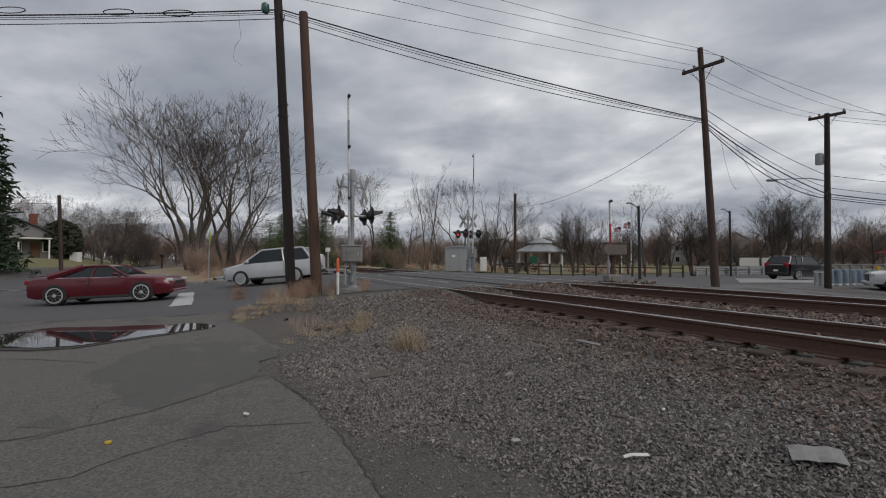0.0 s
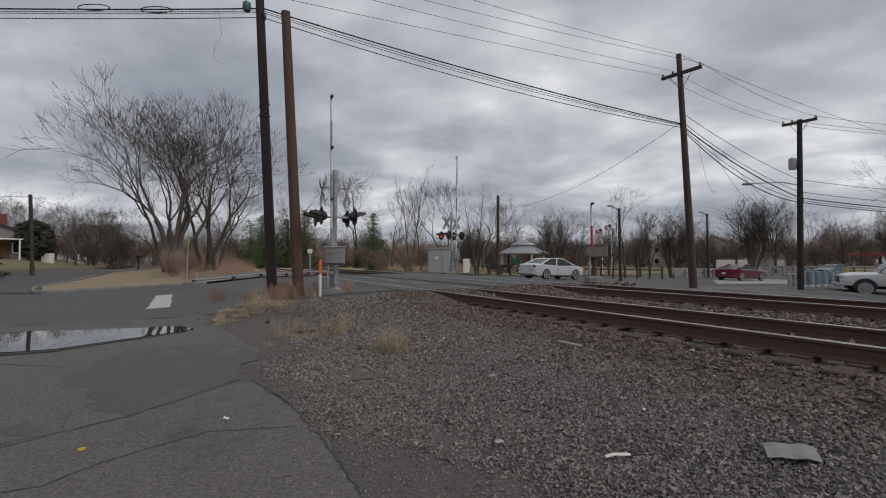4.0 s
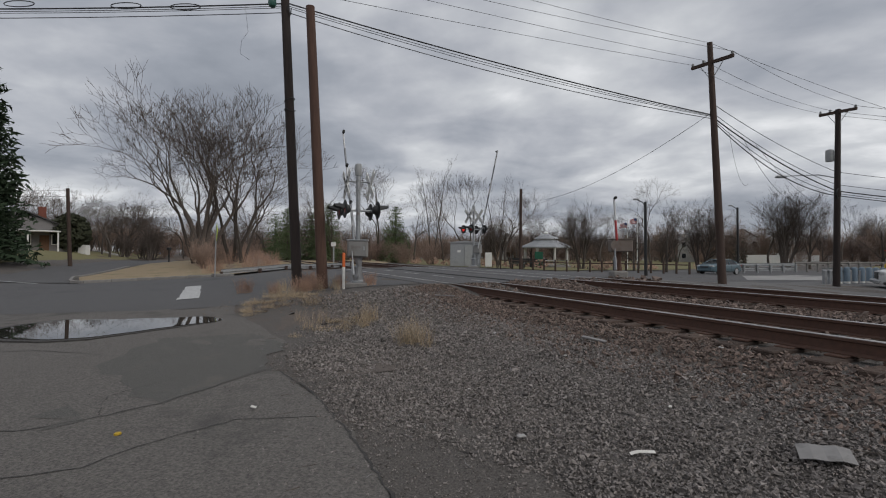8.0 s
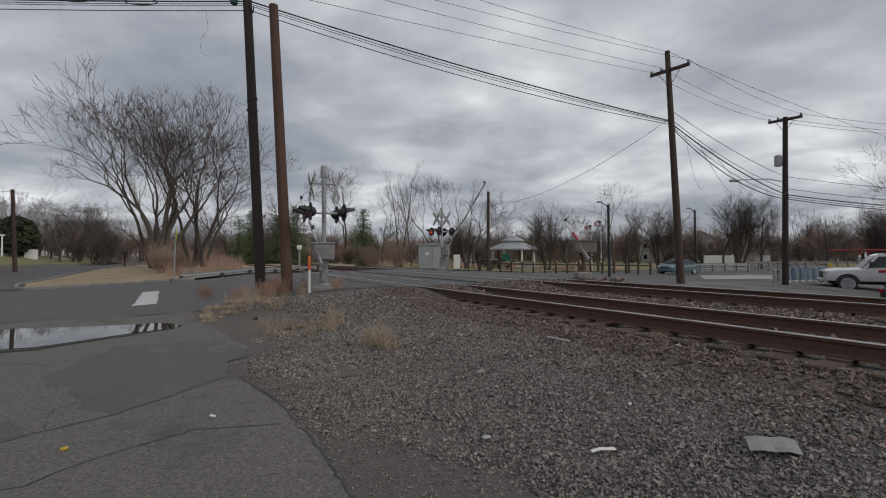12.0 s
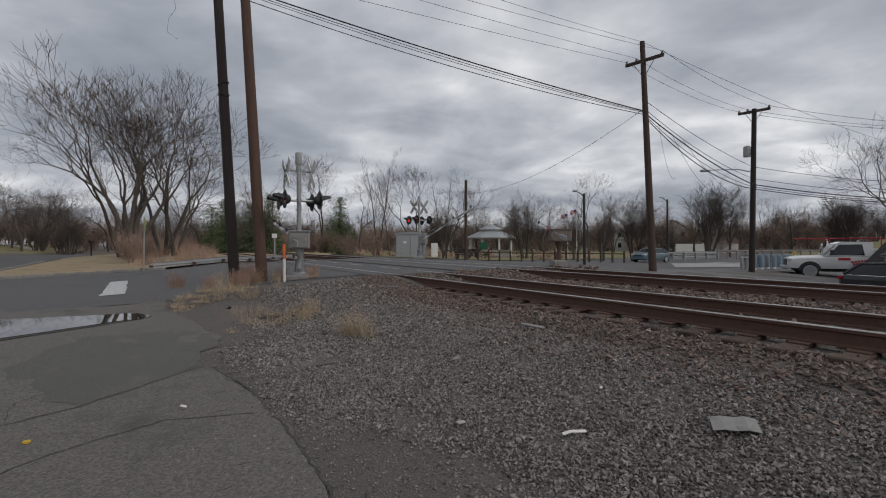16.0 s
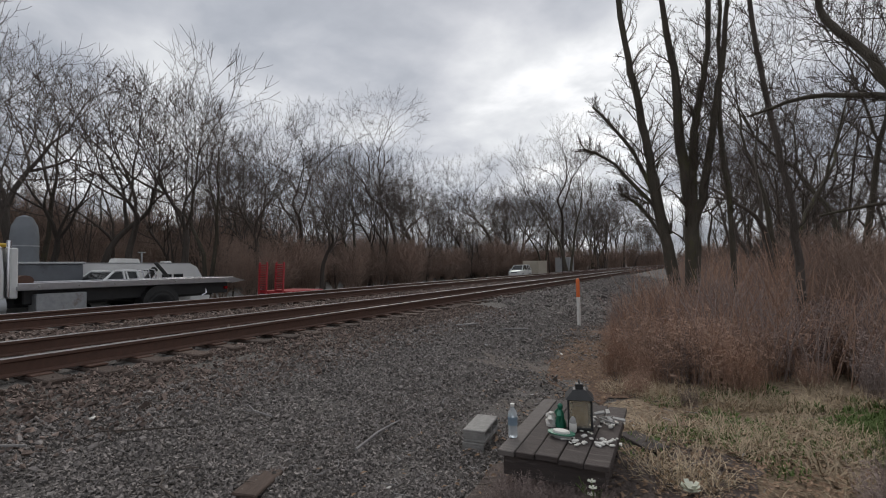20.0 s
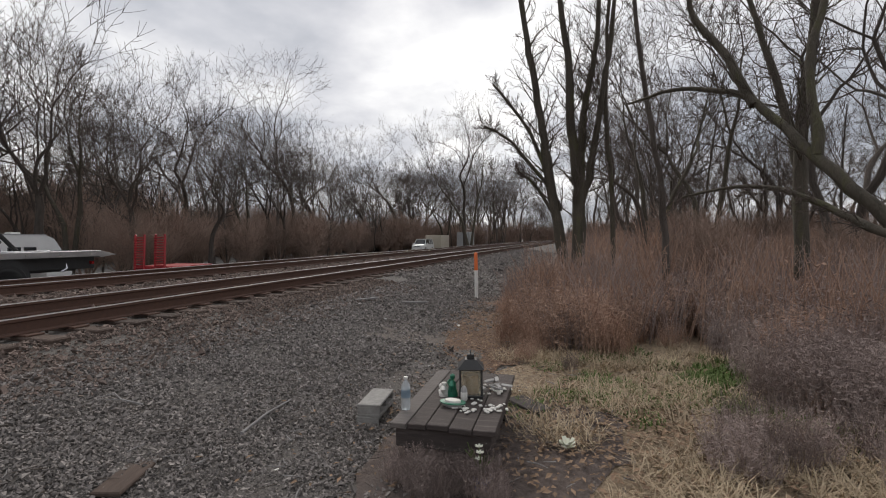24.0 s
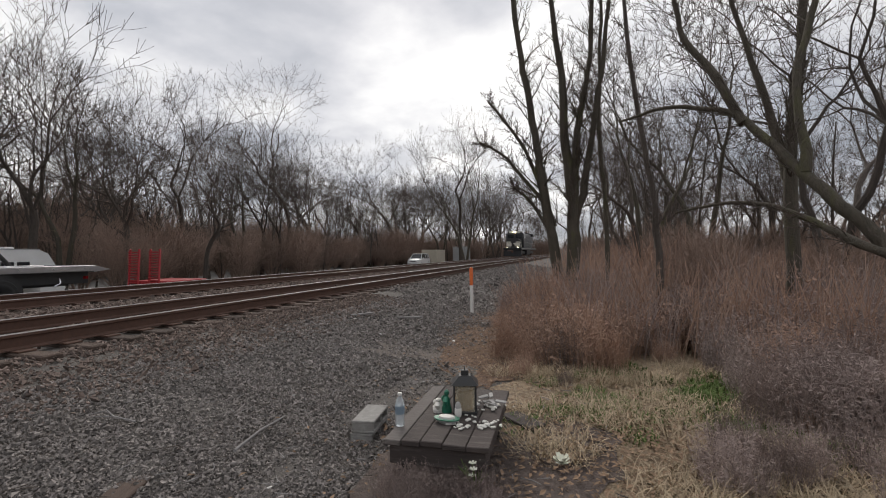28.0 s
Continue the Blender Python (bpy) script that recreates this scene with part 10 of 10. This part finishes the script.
    part("exhaust_stack", Geo().box((0, -11.2, 4.3), (0.6, 1.2, 0.3), 0.05), blk, ob)
    for k in range(10):
        for s in (-1, 1):
            part("hood_door", Geo().box((s * 1.005, -6.6 - 1.25 * k, 2.7), (0.03, 1.1, 1.9), 0.01), blk, ob)
    part("anticlimber", Geo().box((0, -0.45, 1.32), (2.8, 0.3, 0.3), 0.04), blk, ob)
    part("plow", Geo().prism([(-1.5, 0.12), (1.5, 0.12), (1.45, 0.95), (-1.45, 0.95)], -0.5, -0.3), blk, ob, "black snow plow")
    part("coupler", Geo().box((0, -0.15, 0.9), (0.3, 0.7, 0.35), 0.06), M["rail_rust"], ob)
    for k in range(2):
        part("air_hose", Geo().tube([(0.5 - k, -0.4, 1.1), (0.5 - k, -0.2, 0.7), (0.45 - k, -0.15, 0.4)], 0.03, 6), M["cable"], ob)
    wheels = []
    for base in (-4.6, -17.6):
        for s in (-1, 1):
            part("bogie_frame", Geo().box((s * 1.05, base, 0.72), (0.2, 4.6, 0.45), 0.06), blk, ob)
        for q in (-1.85, 0, 1.85):
            flip = Euler((0, radians(90), 0)).to_matrix()
            wh = part("wheel_set", Geo().lathe([(0.08, -0.9), (0.08, 0.9)], n=8, m=flip), M["rail_rust"], ob, m=Matrix.Translation((0, base + q, 0.52)))
            for s in (-1, 1):
                part("wheel_disc", Geo().lathe([(0.05, -0.06), (0.52, -0.06), (0.52, 0.05), (0.05, 0.06)], (s * 0.75, 0, 0), 20, m=flip), M["rail_rust"], wh)
            wheels.append(wh)
    return ob, wheels


loco, loco_wheels = locomotive()


# ---- what moves ----
def drive(thing_, marks, seconds, still_after=None, wheel_r=0.35):
    """Keys a car along marks (t, x, y); it points along its way, and its wheels roll."""
    ts = [m[0] for m in marks]
    size = thing_.scale[0]

    def place(t):
        t = min(max(t, ts[0]), ts[-1])
        k = max(0, min(len(ts) - 2, next((i for i in range(len(ts) - 1) if ts[i + 1] >= t), len(ts) - 2)))
        def tangent(i):
            a, b = marks[max(i - 1, 0)], marks[min(i + 1, len(ts) - 1)]
            return Vector((b[1] - a[1], b[2] - a[2])) / (b[0] - a[0])
        h = ts[k + 1] - ts[k]
        u = (t - ts[k]) / h
        p0, p1 = Vector(marks[k][1:3]), Vector(marks[k + 1][1:3])
        m0, m1 = tangent(k) * h, tangent(k + 1) * h
        return (2 * u ** 3 - 3 * u ** 2 + 1) * p0 + (u ** 3 - 2 * u ** 2 + u) * m0 + (-2 * u ** 3 + 3 * u ** 2) * p1 + (u ** 3 - u ** 2) * m1

    rows, way, heading = [], [0.0], None
    n = int(seconds * 10)
    prev = None
    for k in range(n + 1):
        t = k / 10
        p = place(t)
        d = place(t + 0.12) - place(t - 0.12)
        if d.length > 0.02:
            a = math.degrees(math.atan2(d.y, d.x))
            heading = a if heading is None else heading + (a - heading + 180) % 360 - 180
        if heading is None:
            f = place(ts[0] + 0.3) - place(ts[0])
            heading = math.degrees(math.atan2(marks[1][2] - marks[0][2], marks[1][1] - marks[0][1]))
        h = radians(heading)
        f, b = p + Vector((math.cos(h), math.sin(h))) * 1.4, p - Vector((math.cos(h), math.sin(h))) * 1.4
        zf, zb = gz(*f), gz(*b)
        rows.append((t, pose(p.x, p.y, (zf + zb) / 2 + 0.025, 0, -math.degrees(math.atan2(zf - zb, 2.8)), heading)))
        if prev is not None:
            way.append(way[-1] + (p - prev).length)
        prev = p
    keep = [r for i, r in enumerate(rows) if i in (0, len(rows) - 1) or (way[min(i + 1, n)] - way[max(i - 1, 0)]) > 0.002]
    walk(thing_, keep)
    for w in [o for o in thing_.children if o.name.startswith("wheel") and not o.name.startswith("wheel_arch")]:
        base = w.matrix_basis.translation.copy()
        spin, last, turns = [], 0.0, 0.0
        for k in range(int(min(seconds, ts[-1] + 0.2) * 30) + 1):
            t = k / 30
            u = t * 10
            i = min(int(u), n - 1)
            s = way[i] + (way[i + 1] - way[i]) * (u - i)
            if ts[0] - 0.1 <= t and t <= min(ts[-1], 8.0):
                spin.append((t, Matrix.Translation(base) @ Matrix.Rotation(s / (wheel_r * size), 4, "Y")))
        if len(spin) > 2:
            walk(w, spin + [(seconds, spin[-1][1])])


def motions():
    drive(red_car, [(0, -11.8, 16.8), (0.5, -6.4, 18.0), (1.0, -2.0, 22.2), (1.5, 2.7, 25.2), (2.0, 7.5, 28.0), (3.0, 16.1, 32.2), (3.5, 20.4, 34.6), (4.5, 30, 38.8), (6, 46, 43), (8, 70, 48), (10, 96, 52)], 28.0)
    drive(suv_car, [(0, -7.9, 22.1), (0.5, -11.4, 22.3), (1.0, -15.3, 22.2), (1.5, -19.0, 21.6), (2.5, -27, 20.4), (4, -40, 19), (6, -56, 17.5), (8, -74, 16)], 28.0)
    drive(sedan_car, [(0, -26.5, 15.6), (1.0, -17.5, 16.1), (1.5, -12.9, 16.5), (2.0, -8.4, 16.9), (2.5, -5.0, 18.4), (3.0, -0.92, 22.4), (3.5, 3.0, 25.6), (4.5, 12.0, 30.8), (6.0, 24.4, 35.6), (6.5, 28.6, 37.6), (8, 42, 42), (11, 70, 48), (13, 92, 51)], 28.0)
    drive(black_suv, [(0, 27.6, 36.8), (0.5, 30.6, 37.9), (1.0, 34.2, 39.3), (2, 42, 42), (4, 60, 46), (7, 88, 50)], 28.0)
    drive(teal_car, [(0, 85, 60), (2.5, 68, 56.5), (3.5, 52, 51.5), (4.5, 34.5, 45.3), (5.2, 26.2, 42.1), (6.0, 23.3, 40.7), (6.3, 23.1, 40.6)], 28.0)
    # the freight locomotive nears on the far track
    heading = math.degrees(math.atan2(-UX, UY))
    rows = []
    for t in (0, 7, 14, 19, 21, 22, 23, 24, 24.5, 25, 25.5, 26, 26.5, 27, 27.5, 28):
        s = max(-77.0 - 26.0 * (28 - t), -250 + (t - 28))
        x, y = P2(s, TRACKS[1] + bend(s))
        rows.append((t, pose(x, y, TRACK_Z[1], 0, 0, heading - math.degrees(math.atan(-2 * (s + 72) / 640 if s < -72 else 0)))))
    walk(loco, rows)
    for w in loco_wheels:
        base = w.matrix_basis.translation.copy()
        walk(w, [(0, Matrix.Translation(base)), (24, Matrix.Translation(base))] + [(24 + k / 30, Matrix.Translation(base) @ Matrix.Rotation(-26.0 * k / 30 / 0.52, 4, "X")) for k in range(1, 121)])
    # the gates come down
    gz1, gz2 = gz(-2.97, 14.97), gz(1.51, 30.2)
    walk(arm1, [(t, pose(-3.0, 14.62, gz1 + 1.2, 0, -a, 111)) for t, a in ((0, 88), (5.6, 88), (6.5, 80), (8, 58), (9.5, 44), (11, 31), (13.5, 18), (14, 16), (15, 11), (16, 8), (18, 3), (20, 0), (28, 0))])
    walk(arm2g, [(t, pose(1.75, 29.5, gz2 + 1.25, 0, -a, -69)) for t, a in ((0, 88), (6, 88), (8, 65), (11, 42), (14, 22), (17, 11), (20, 1), (28, 0))])
    walk(arm3g, [(t, pose(b3.x - 0.15, b3.y - 0.28, b3.z + 1.25, 0, -a, 97)) for t, a in ((0, 88), (6.5, 88), (8, 82), (11, 45), (14, 20), (17, 9), (19, 1), (28, 0))])


motions()
